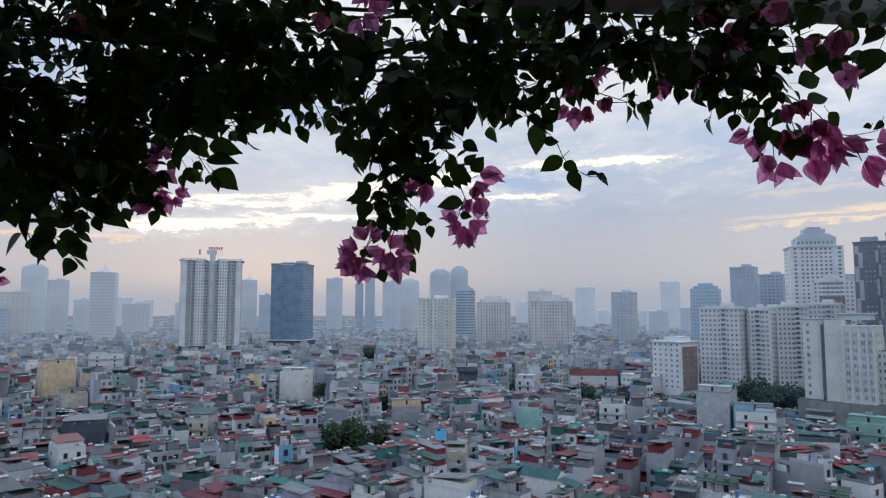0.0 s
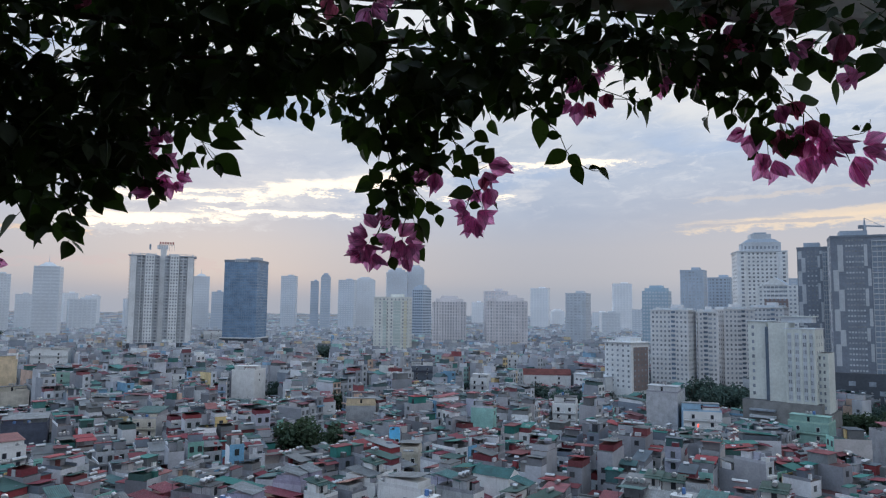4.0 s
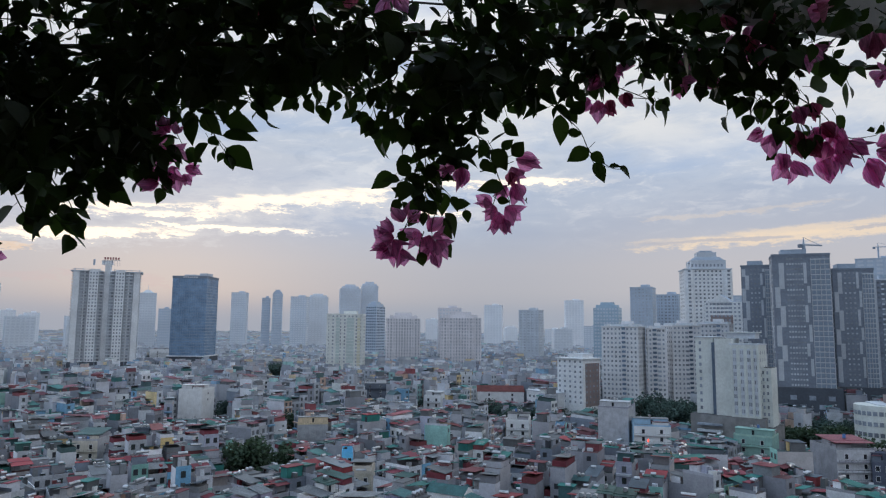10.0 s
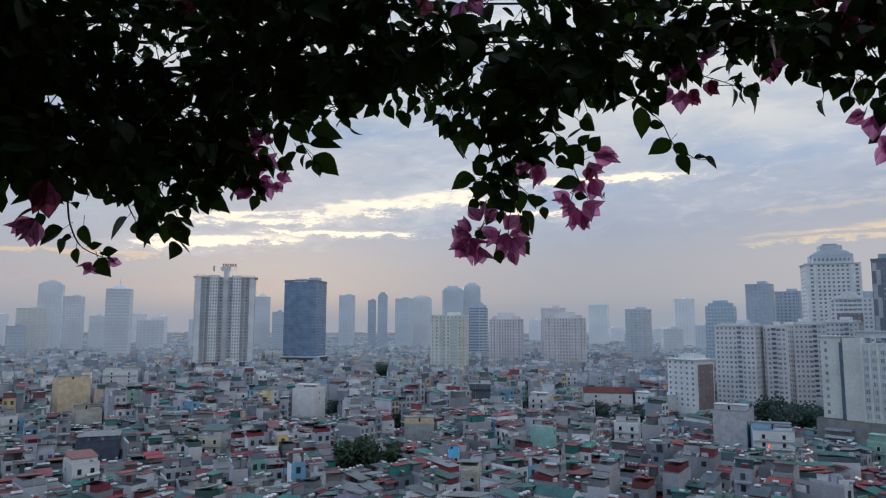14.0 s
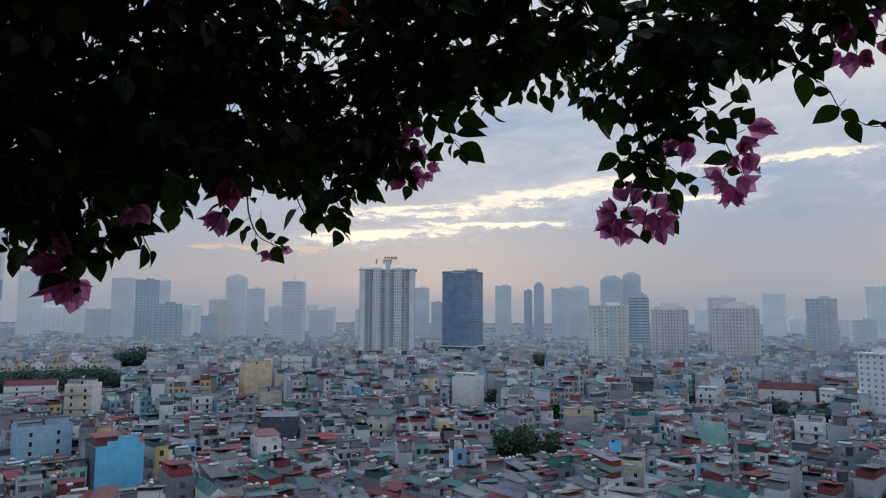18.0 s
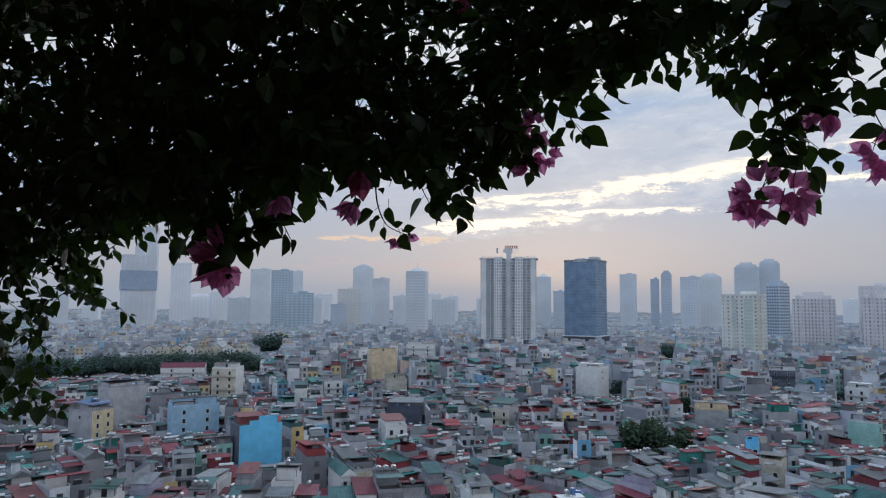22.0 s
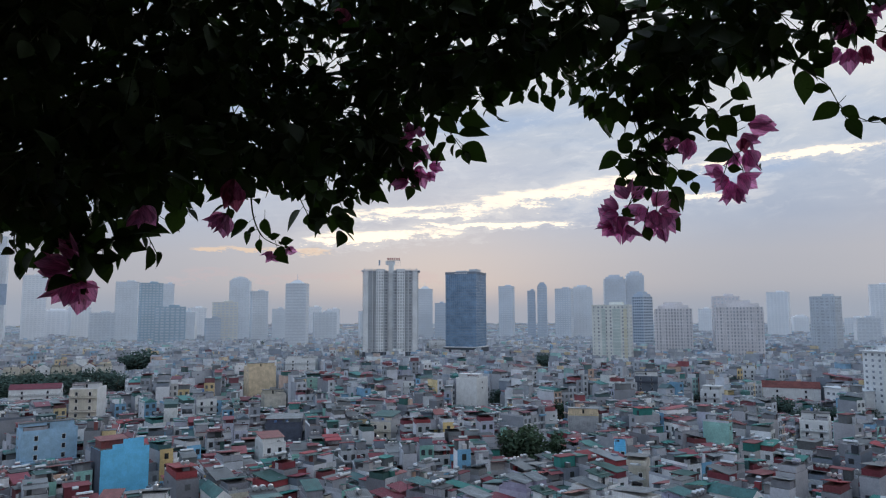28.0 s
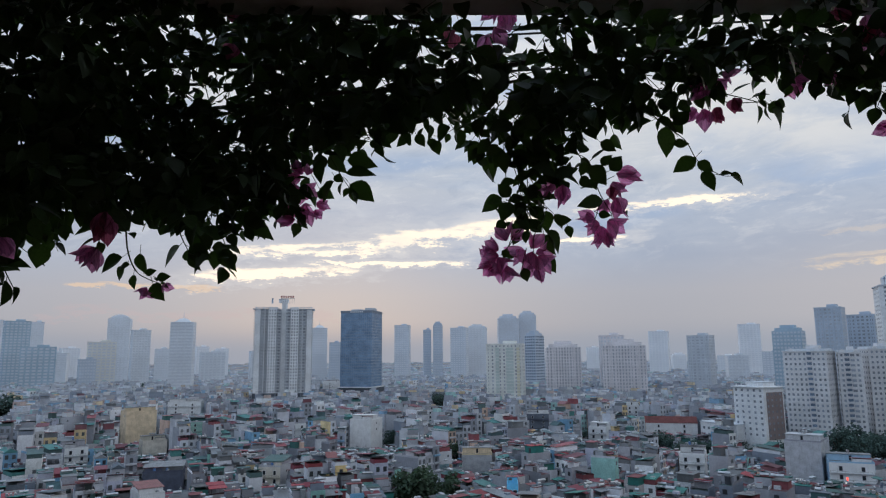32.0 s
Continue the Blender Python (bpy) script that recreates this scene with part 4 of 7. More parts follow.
def sign_tower():
    """Blue-grey glass tower with an open steel sign frame on its roof."""
    t = tall("sign_tower", "blue-grey glass tower with an open steel lettering frame on the roof", "tower block", -44.6, 660, -6, 46, 34, "tower_grey")
    keep_clear(-44.6, 660, 36)
    g = Geo()
    g.box(0, 0, 0, 46, 34, 112, "tower_grey", "flat_roof")
    part("shaft", g, t)
    band(t, (("S", 17.02, [1.5], 38.0), ("W", 23.02, [0], 31.0)), storeys(6, 110, 28, 0.9), 2.0, "glass_tower")
    g = Geo()
    for i in range(17):
        g.box(-22 + i * 2.75, -16.5, 112, 0.35, 0.35, 9.5, "tower_dark")
        if i % 2:
            g.tube([(-22 + i * 2.75, -16.5, 112), (-22 + i * 2.75 + 2.75, -16.5, 121)], 0.18, 0.18, "tower_dark", 4)
    for z in (114, 121.3):
        g.box(0, -16.5, z, 45, 0.3, 0.35, "tower_dark")
    part("sign_frame", g, t)
    for i in range(10):
        g = Geo()
        g.box(-16 + i * 3.7, -16.9, 115.5, 2.2, 0.3, 4.4, "tower_brown")
        part("sign_bar", g, t, "dark lettering bar")


sign_tower()


def crown_tower():
    """Cream tower with stepped, rounded crown."""
    t = tall("crown_tower", "pale cream apartment tower with stepped crown and corner turret", "tower block", -28.6, 620, 12, 37, 26, "tower_white")
    keep_clear(-28.6, 620, 34)
    w, dep, h, ns = 37.0, 26.0, 99.0, 30
    g = Geo()
    g.box(0, 0, 0, w, dep, h, "tower_white", "flat_roof")
    for sx in (-1, 1):
        g.post(sx * (w / 2 - 3), -dep / 2 + 1.0, 0, 4.0, 4.0, h - 1, "tower_white", 12)
    part("shaft", g, t)
    us = spread(-w / 2 + 7, w / 2 - 7, 7)
    band(t, (("S", dep / 2 + 0.02, us, 1.5), ("E", w / 2 + 0.02, spread(-dep / 2 + 3, dep / 2 - 2, 6), 1.4), ("W", w / 2 + 0.02, spread(-dep / 2 + 3, dep / 2 - 2, 6), 1.4), ("S", dep / 2 + 3.0, [-w / 2 + 3, w / 2 - 3], 2.0)), storeys(3, h, ns, 0.9), 1.5, "glass_soft")
    g = Geo()
    g.box(0, 0, h, w + 1.6, dep + 1.6, 0.8, "tower_light")
    g.box(1.0, 0, h + 0.8, w * 0.76, dep * 0.8, 7.2, "tower_light")
    g.box(1.0, 0, h + 8.0, w * 0.72, dep * 0.76, 3.0, "tower_grey", taper=0.72)
    g.box(1.0, 0, h + 11.0, w * 0.42, dep * 0.45, 4.2, "tower_light")
    g.box(1.0, 0, h + 15.2, w * 0.26, dep * 0.3, 1.5, "tower_grey")
    part("crown", g, t, "stepped grey crown")
    band(t, (("S", dep * 0.4 + 0.06, spread(-w * 0.36, w * 0.36, 9), 1.4),), [h + 2.6], 2.2, "glass_soft", "crown_window")
    g = Geo()
    g.post(-w / 2 + 6, -4, h, 1.6, 1.6, 6.0, "tower_light", 8)
    g.post(-w / 2 + 6, -4, h + 6, 2.2, 0.4, 2.2, "tower_grey", 8)
    part("turret", g, t)
    # the gabled block in front of it
    t = tall("gabled_block", "white apartment block with gabled top and brown front panel", "apartment block", -30.0, 570, -10, 27, 18, "tower_white")
    keep_clear(-30.0, 570, 20)
    w, dep, h, ns = 27.0, 18.0, 70.0, 22
    g = Geo()
    g.box(0, 0, 0, w, dep, h, "tower_white", "flat_roof")
    part("shaft", g, t)
    g = Geo()
    g.gable(-2, 0, h, 17, 18.6, 6.2, "tower_grey", end="tower_white")
    part("gable", g, t)
    g = Geo()
    g.box(-1, -9.1, 30, 16, 0.3, 30, "tower_brown")
    part("front_panel", g, t, "brown panel with lit-looking rows of windows")
    band(t, (("S", 9.05, spread(-13, 13, 9), 1.4), ("S", 9.3, spread(-8, 6, 5), 1.4), ("E", 13.55, spread(-9, 9, 5), 2.2)), storeys(3, h, ns, 0.9), 1.4, "glass_soft")


crown_tower()


def curved_block():
    """Low white offices with ribbon windows and a curved corner."""
    t = tall("curved_block", "low white four-storey building with curved corner and ribbon windows", "office block", -41.2, 335, 20, 34, 14, "slab_white")
    keep_clear(-41.2, 335, 27)
    g = Geo()
    g.box(8, 6, 0, 34, 14, 19.5, "slab_white", "flat_roof")
    g.post(-8, 4.5, 0, 8.6, 8.6, 19.5, "slab_white", 24)
    g.box(8, 6, 19.5, 35, 15, 0.5, "tower_light")
    part("body", g, t)
    for k in range(4):
        g = Geo()
        z = 3.0 + k * 4.2
        for u in spread(2, 24, 7):
            g.box(u, -1.05, z, 2.5, 0.14, 1.7, "glass_soft")
        for i in range(9):
            a = radians(175 + i * 14)
            g.box(-8 + 8.62 * math.cos(a), 4.5 + 8.62 * math.sin(a), z, 1.5, 0.14, 1.7, "glass_soft", rot=a + math.pi / 2)
        part("window_ribbon", g, t)
    g = Geo()
    g.box(4, 7, 20.0, 16, 6, 3.2, "tower_brown")
    part("roof_house", g, t, "dark red plant room")
    t = tall("long_block", "low white slab with long ribbon windows", "office block", -45.5, 350, 8, 34, 14, "slab_white")
    keep_clear(-45.5, 350, 24)
    g = Geo()
    g.box(0, 0, 0, 34, 14, 17, "slab_white", "flat_roof")
    part("body", g, t)
    band(t, (("S", 7.02, [0], 32),), storeys(2, 16, 4, 0.9), 1.6, "glass_soft", "window_ribbon")


curved_block()

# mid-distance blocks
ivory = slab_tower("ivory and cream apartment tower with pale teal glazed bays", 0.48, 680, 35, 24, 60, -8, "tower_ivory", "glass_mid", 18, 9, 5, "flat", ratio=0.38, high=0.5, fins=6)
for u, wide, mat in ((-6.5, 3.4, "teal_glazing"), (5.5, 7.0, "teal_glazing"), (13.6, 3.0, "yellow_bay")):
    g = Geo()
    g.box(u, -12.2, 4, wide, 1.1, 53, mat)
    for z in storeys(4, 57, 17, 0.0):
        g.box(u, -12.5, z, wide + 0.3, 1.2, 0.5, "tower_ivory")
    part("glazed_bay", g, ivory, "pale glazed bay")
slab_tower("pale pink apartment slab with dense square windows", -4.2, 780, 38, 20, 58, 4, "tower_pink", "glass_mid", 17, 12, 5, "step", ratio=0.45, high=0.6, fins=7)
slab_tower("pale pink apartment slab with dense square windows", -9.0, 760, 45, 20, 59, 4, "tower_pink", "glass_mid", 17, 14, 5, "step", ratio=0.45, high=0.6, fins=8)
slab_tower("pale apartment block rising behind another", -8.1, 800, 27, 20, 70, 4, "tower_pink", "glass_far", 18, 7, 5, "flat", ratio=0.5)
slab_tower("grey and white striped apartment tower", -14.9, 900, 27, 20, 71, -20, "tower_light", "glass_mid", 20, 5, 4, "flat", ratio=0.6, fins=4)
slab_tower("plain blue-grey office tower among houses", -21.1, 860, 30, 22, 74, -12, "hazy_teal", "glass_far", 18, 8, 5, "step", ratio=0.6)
slab_tower("grey-blue apartment tower with pale stripes", -23.9, 760, 23, 22, 92, -10, "haze_slate", "glass_mid", 27, 6, 5, "flat", fins=5)
slab_tower("grey-blue apartment tower with pale stripes", -25.9, 800, 24, 22, 86, -10, "haze_slate", "glass_mid", 25, 6, 5, "flat", fins=5)
slab_tower("plain slate blue office tower", -1.9, 950, 17, 24, 76, -30, "haze_slate", "glass_tower", 20, 5, 6, "step")
slab_tower("banded grey office tower with spire", 26.45, 980, 29, 24, 97, -10, "haze_grey", "glass_far", 24, 3, 3, "point", ratio=0.9)
slab_tower("twin-topped pale grey apartment tower", 0.25, 1100, 32, 24, 108, 5, "haze_blue", "glass_far", 30, 8, 5, "step")
slab_tower("twin-topped pale grey apartment tower", -1.35, 1120, 27, 24, 114, 5, "haze_blue", "glass_far", 31, 8, 5, "step")
slab_tower("pale grey tower under construction with a band of dark netting", 48.4, 1100, 44, 30, 118, 8, "haze_grey", "glass_far", 30, 6, 5, "flat", ratio=0.3, fins=6)
net = thing("scaffold_net", "blue-grey scaffold netting wrapped round a tower", "scaffold", bearing(48.4, 1100, 8, RISE))
g = Geo()
g.box(0, 0, 68, 47, 33, 28, "net_blue")
part("netting", g, net)
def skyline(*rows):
    """Far blocks with haze painted into their coats: azimuth, distance, width, height, material, crown."""
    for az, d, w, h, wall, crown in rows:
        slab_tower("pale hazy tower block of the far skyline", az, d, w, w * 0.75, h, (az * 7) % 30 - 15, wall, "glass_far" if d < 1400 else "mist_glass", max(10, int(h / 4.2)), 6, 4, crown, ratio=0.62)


skyline((53.6, 1500, 30, 66, "haze_grey", "step"), (51.5, 1800, 36, 84, "mist_grey", "flat"), (47.85, 1500, 40, 199, "haze_grey", "flat"), (45.35, 1700, 44, 140, "mist_grey", "flat"),
        (43.8, 1900, 60, 66, "mist_grey", "step"), (42.4, 1750, 40, 74, "mist_grey", "flat"), (40.9, 1300, 40, 58, "haze_grey", "flat"), (39.19, 1450, 40, 118, "haze_grey", "flat"),
        (37.59, 1250, 34, 107, "hazy_teal", "flat"), (36.14, 1150, 45, 66, "hazy_teal", "flat"), (36.36, 1500, 23, 118, "haze_grey", "flat"), (35.2, 1500, 50, 60, "haze_grey", "flat"),
        (34.2, 1700, 36, 72, "mist_grey", "flat"), (33, 1100, 22, 48, "haze_slate", "flat"))
skyline((32.08, 1180, 40, 74, "haze_cream", "flat"), (30.95, 1400, 38, 122, "haze_grey", "dome"), (29.48, 1300, 29, 97, "haze_grey", "flat"), (27.9, 1400, 26, 66, "haze_grey", "flat"),
        (25, 1800, 30, 76, "mist_grey", "flat"), (24.2, 1250, 40, 58, "haze_grey", "flat"), (23.5, 1900, 34, 72, "mist_grey", "flat"), (20.8, 1500, 30, 62, "haze_grey", "flat"),
        (17, 1600, 24, 60, "mist_grey", "flat"), (15.9, 1300, 27, 103, "haze_grey", "point"), (14.6, 1250, 20, 74, "haze_slate", "flat"), (9.05, 1450, 30, 113, "haze_blue", "flat"),
        (7, 1250, 14, 96, "haze_slate", "flat"), (6.1, 1230, 17, 104, "haze_slate", "step"))
skyline((4.3, 1400, 32, 105, "haze_blue", "flat"), (2.85, 1450, 40, 108, "haze_grey", "step"), (-6.6, 2100, 36, 70, "mist_grey", "flat"), (-10.2, 1900, 30, 64, "mist_grey", "step"),
        (-11.8, 1800, 46, 105, "mist_grey", "flat"), (-13.2, 2000, 36, 46, "mist_grey", "step"), (-16.7, 1900, 40, 44, "mist_grey", "flat"), (-17.4, 1150, 30, 46, "haze_grey", "flat"),
        (-18.4, 1700, 44, 114, "mist_grey", "flat"), (-20, 1500, 40, 52, "haze_blue", "flat"), (-31.6, 980, 50, 92, "haze_slate", "flat"), (-40.6, 860, 52, 124, "haze_slate", "flat"))


def crane(az, d, z, tall, reach, turn):
    c = thing("tower_crane", "dark lattice tower crane on a rooftop", "crane", bearing(az, d, turn, z + RISE))
    g = Geo()
    g.box(0, 0, 0, 1.4, 1.4, tall, "tower_grey")
    part("mast", g, c)
    g = Geo()
    g.box(reach * 0.3, 0, tall, reach, 1.1, 0.8, "tower_grey")
    g.tube([(0, 0, tall + 5), (reach * 0.7, 0, tall + 0.8)], 0.15, 0.15, "tower_grey", 4)
    part("jib", g, c)
    g = Geo()
    g.box(0, 0, tall, 1.0, 1.0, 5.0, "tower_grey", taper=0.3)
    g.box(-reach * 0.16, 0, tall - 1.5, 2.4, 1.4, 2.0, "tower_dark")
    part("cab", g, c)


crane(-40.3, 860, 124, 14, 24, 10)
crane(-35.6, 470, 95.2, 6, 16, 40)

# ---------------------------------------------------------------- houses
FRONTS = ["white_wall", "cream_wall", "white_wall", "cement_pale", "cream_wall", "white_wall", "peach_wall", "lilac_wall", "white_wall", "cement_pale", "white_wall", "yellow_wall", "cement_pale", "sky_wall"]
SHEETS = ["red_sheet", "red_sheet", "teal_sheet", "grey_sheet", "red_sheet", "rust_sheet", "teal_sheet", "grey_sheet", "red_sheet", "green_sheet"]


def tank_mesh(kind):
    if kind not in SHARED:
        g = Geo()
        if kind == "steel_tank":
            g.drum(0, 0, 0.85, 0.48, 1.5, kind, sides=10)
        else:
            g.post(0, 0, 0.3, 0.55, 0.5, 1.3, kind, 10)
        for x in (-0.5, 0.5):
            for y in (-0.3, 0.3):
                g.box(x, y, 0, 0.06, 0.06, 0.5, "dark_metal")
        SHARED[kind] = g.mesh("water_tank")
    return SHARED[kind]


def tube_house(m, w, d, floors, wall, front, sheet, rng, label, group="", style=None, name="house", blank=False):
    """A narrow town house: rendered body, painted front with windows and balconies, roof terrace with stair house, sheet roof and tanks."""
    fh = 3.25
    h = floors * fh + 0.6
    rear, drop = 0.0, 0
    if group and floors > 2 and rng.random() < 0.75:            # a lower wing behind the front rooms
        rear, drop = d * rng.uniform(0.32, 0.48), rng.choice((1, 1, 2))
        m = m @ pose(0, -rear / 2, 0)
        d -= rear
    t = thing(name, label, "house", m, group)
    g = Geo()
    g.box(0, 0, 0, w, d, h, wall, "flat_roof")
    part("body", g, t)
    if rear:
        rh = h - drop * fh
        g = Geo()
        g.box(0, d / 2 + rear / 2, 0, w * 0.98, rear, rh, wall, "flat_roof")
        for x in (-w / 2 + 0.12, w / 2 - 0.12):
            g.box(x, d / 2 + rear / 2, rh, 0.14, rear, 0.9, wall)
        part("rear_wing", g, t)
        g = Geo()
        g.shed(0, d / 2 + rear * 0.55, rh, w + 0.3, rear * rng.uniform(0.7, 1.0), 2.9, 2.1, 0.09, rng.choice((sheet, sheet, "red_sheet", "teal_sheet", "grey_sheet")), ribs=7)
        for x in (-w / 2 + 0.2, w / 2 - 0.2):
            for y in (0.15, 0.9):
                g.box(x, d / 2 + rear * y, rh, 0.1, 0.1, 2.2, "dark_metal")
        part("terrace_roof", g, t)
    if group:
        for k in range(1, floors - drop):
            windows(t, "N", d / 2 + rear + 0.02, [rng.uniform(-w / 5, w / 5)], [k * fh + 1.0], 1.5, 1.6, "glass_dark", "white_wall")
    g = Geo()
    g.box(0, -d / 2 - 0.05, 0.2, w - 0.1, 0.1, h - 0.1, front)
    part("facade", g, t)
    nw = 2 if w > 5.2 else rng.choice((1, 2, 2)) if not group else 1
    ww = (2.1 if group else 1.5) if nw == 1 else 1.1
    for k in range(0 if blank else floors):
        z = k * fh + 1.0
        if k and rng.random() < 0.6:
            b = Geo()
            b.box(0, -d / 2 - 0.55, 0, w - 0.3, 1.0, 0.14, front)
            b.box(0, -d / 2 - 1.0, 0.14, w - 0.3, 0.08, 0.3, front)
            b.box(0, -d / 2 - 1.02, 0.75, w - 0.3, 0.06, 0.08, "dark_metal")
            for i in range(7):
                b.box(-w / 2 + 0.3 + (w - 0.6) * i / 6, -d / 2 - 1.02, 0.14, 0.05, 0.05, 0.62, "dark_metal")
            part("balcony", b, t, m=pose(0, 0, z - 0.95))
        windows(t, "S", d / 2 + 0.08, spread(-w / 2 + 0.2, w / 2 - 0.2, nw), [z], ww, 1.6, "glass_dark", "white_wall" if front != "white_wall" else "cement", False)
    for side in ("E", "W"):
        if rng.random() < 0.7:
            windows(t, side, w / 2 + 0.01, [rng.uniform(-d / 4, d / 4)], [fh * rng.randint(1, max(1, floors - 1)) + 1.1 for _ in range(1)] + [fh * (floors - 1) + 1.2], 0.8, 0.9, "glass_dark", "cement_pale")
    # roof
    style = style or rng.choice(("canopy", "canopy", "shed", "shed", "hut", "gable", "canopy", "shed"))
    g = Geo()
    for x, y, a, b in ((0, -d / 2 + 0.08, w, 0.16), (0, d / 2 - 0.08, w, 0.16), (-w / 2 + 0.08, 0, 0.16, d - 0.32), (w / 2 - 0.08, 0, 0.16, d - 0.32)):
        g.box(x, y, h, a, b, 0.75, wall)
    if style not in ("gable", "bare"):
        part("parapet", g, t)
    if style in ("canopy", "hut", "flat"):
        hd = d * rng.uniform(0.28, 0.42)
        hy = rng.choice((-0.12, 0.16)) * d
        g = Geo()
        g.box(0, hy, h, w - 0.36, hd, 2.6, wall, "flat_roof")
        g.box(0, hy, h + 2.6, w + 0.2, hd + 0.6, 0.16, rng.choice((wall, sheet, sheet, "flat_roof")))
        part("stair_house", g, t)
        windows(t, "S", -hy + hd / 2 + 0.02, [rng.uniform(-0.6, 0.6)], [h + 0.3], 0.9, 1.9, "glass_dark")
    if style == "canopy":
        cd = d * rng.uniform(0.55, 0.8)
        cy = -d / 2 + cd / 2 if rng.random() < 0.5 else d / 2 - cd / 2
        g = Geo()
        g.shed(0, cy, h, w + 0.4, cd + 0.5, *rng.choice(((2.3, 3.2), (3.0, 2.3))), 0.09, sheet, ribs=11)
        for x in (-w / 2 + 0.2, w / 2 - 0.2):
            for y in (-cd / 2 + 0.2, cd / 2 - 0.2):
                g.box(x, cy + y, h, 0.09, 0.09, 2.3, "dark_metal")
        part("sheet_roof", g, t)
    elif style == "shed":
        g = Geo()
        g.box(0, 0.4, h, w - 0.4, d * 0.75, 1.9, rng.choice((wall, wall, sheet)))
        part("loft", g, t)
        g = Geo()
        lift = rng.choice((2.0, 3.1))
        g.shed(0, 0.4, h, w + 0.5, d * 0.8, lift, 5.1 - lift, 0.09, sheet, ribs=11)
        part("sheet_roof", g, t)
    elif style == "gable":
        g = Geo()
        if w > d:
            g.gable(0, 0, h, d, w, d * 0.28, sheet, rot=math.pi / 2, over=0.35, end=front)
        else:
            g.gable(0, 0, h, w, d, w * 0.32, sheet, over=0.35, end=front)
        part("pitched_roof", g, t)
    if style not in ("gable", "bare"):
        x = rng.choice((-1, 1)) * w * 0.24
        y = rng.choice((-1, 1)) * d * 0.30
        g = Geo()
        g.box(x, y, h, w * 0.42, d * 0.2, 1.7, rng.choice((front, wall, "cement_pale")), "flat_roof")
        g.shed(x, y, h, w * 0.5, d * 0.24, 1.95, 1.72, 0.06, rng.choice((sheet, "grey_sheet", "red_sheet", "teal_sheet")), ribs=5)
        part("lean_to", g, t)
        top = h + {"canopy": 2.76, "hut": 2.76, "flat": 2.76, "shed": 0.0}[style]
        n = rng.choice((1, 1, 2, 3))
        for i in range(n):
            if style == "shed":
                at = pose(rng.uniform(-w * 0.25, w * 0.25), -d / 2 + 0.8, h, 0, 0, rng.choice((0, 90)))
            else:
                at = pose((i - (n - 1) / 2) * 1.3, hy, top, 0, 0, 90 + rng.uniform(-6, 6))
            part("water_tank", tank_mesh("steel_tank" if rng.random() < 0.82 else "blue_tank"), t, "shiny steel water tank", m=at)
    return t


COLOUR_WORDS = {"white_wall": "white", "cream_wall": "cream", "cement_pale": "pale grey", "cement": "grey cement", "peach_wall": "peach", "lilac_wall": "lilac", "mint_wall": "mint green", "yellow_wall": "ochre yellow",
                "sky_wall": "pale blue", "red_sheet": "dark red", "rust_sheet": "rusty red", "teal_sheet": "teal", "green_sheet": "dark green", "grey_sheet": "grey", "blue_sheet": "blue", "tile_red": "red"}

# ------------------------------------------------ houses that stand out, each on its own plot


def marked(az, d, w, dep, floors, turn, wall, front, sheet, style, label, seed=1, blank=False):
    k = (60 - floors * 3.25 - 2) / (50 - floors * 3.25 - 2)      # plots placed to fit the camera's view from a lower eye, rescaled for this one
    d, w, dep = d * k, w * k, dep * k
    keep_clear(az, d, max(w, dep) * 0.5 + 0.8)
    LOW.append((az, math.degrees(math.atan(w * 0.8 / d)), d, 1.0 + floors * (0.8 if blank else 1.3)))
    return tube_house(bearing(az, d, turn), w, dep, floors, wall, front, sheet, random.Random(seed), label, style=style, blank=blank)


t = marked(39.3, 178, 10.5, 7.5, 6, 17, "blue_wall", "blue_wall", "rust_sheet", "bare", "bright blue painted house wall with stepped gable", 2, True)
g = Geo()
g.box(2.3, -4.95, 20.1, 6.1, 0.3, 2.7, "blue_wall")
g.box(-2.3, -4.95, 20.1, 3.0, 0.3, 1.35, "blue_wall")
part("stepped_gable", g, t)
g = Geo()
g.box(-7.18, 0, 0.2, 0.14, 10.0, 19.8, "slate_wall")
part("dark_side", g, t, "dark slate side wall")
g = Geo()
g.box(-2.5, 1.0, 20.1, 7.5, 6.0, 2.2, "rust_sheet")
g.shed(-2.5, 1.0, 20.1, 8.6, 7.0, 2.3, 2.8, 0.08, "rust_sheet", ribs=12)
part("sheet_roof", g, t)
marked(44.1, 213, 13, 8, 6, 10, "sky_wall", "sky_wall", "rust_sheet", "flat", "long pale blue house with scattered small windows", 3)
marked(49.2, 239, 11, 9.5, 7, 22, "cement_pale", "cement_pale", "blue_sheet", "shed", "tall blank pale grey house under a bright blue sheet roof", 4, True)
marked(51.2, 213, 7.5, 8, 6, 45, "cement_pale", "yellow_wall", "blue_sheet", "canopy", "ochre balconied house with blue roof screens", 5)
marked(41.6, 255, 8.4, 9, 8, -18, "white_wall", "cream_wall", "grey_sheet", "hut", "tall narrow cream house above red roofs", 6)
marked(29.3, 332, 12.5, 9, 8, 16, "yellow_wall", "yellow_wall", "grey_sheet", "flat", "tall ochre yellow apartment house with blank wall", 7, True)
marked(26.0, 500, 21, 12, 6, -10, "white_wall", "white_wall", "grey_sheet", "flat", "broad white house with two dark top windows", 8)
marked(25.0, 386, 8.5, 10, 5, 4, "cement_pale", "mint_wall", "teal_sheet", "shed", "teal banded house with dark ribbon windows", 9)
marked(12.0, 297, 9.6, 12, 7, -24, "white_wall", "white_wall", "grey_sheet", "flat", "tall blank pale grey slab house", 10, True)
marked(28.2, 336, 10, 10, 4, 10, "cream_wall", "cream_wall", "grey_sheet", "flat", "squat cream house beside grey roofs", 11, True)
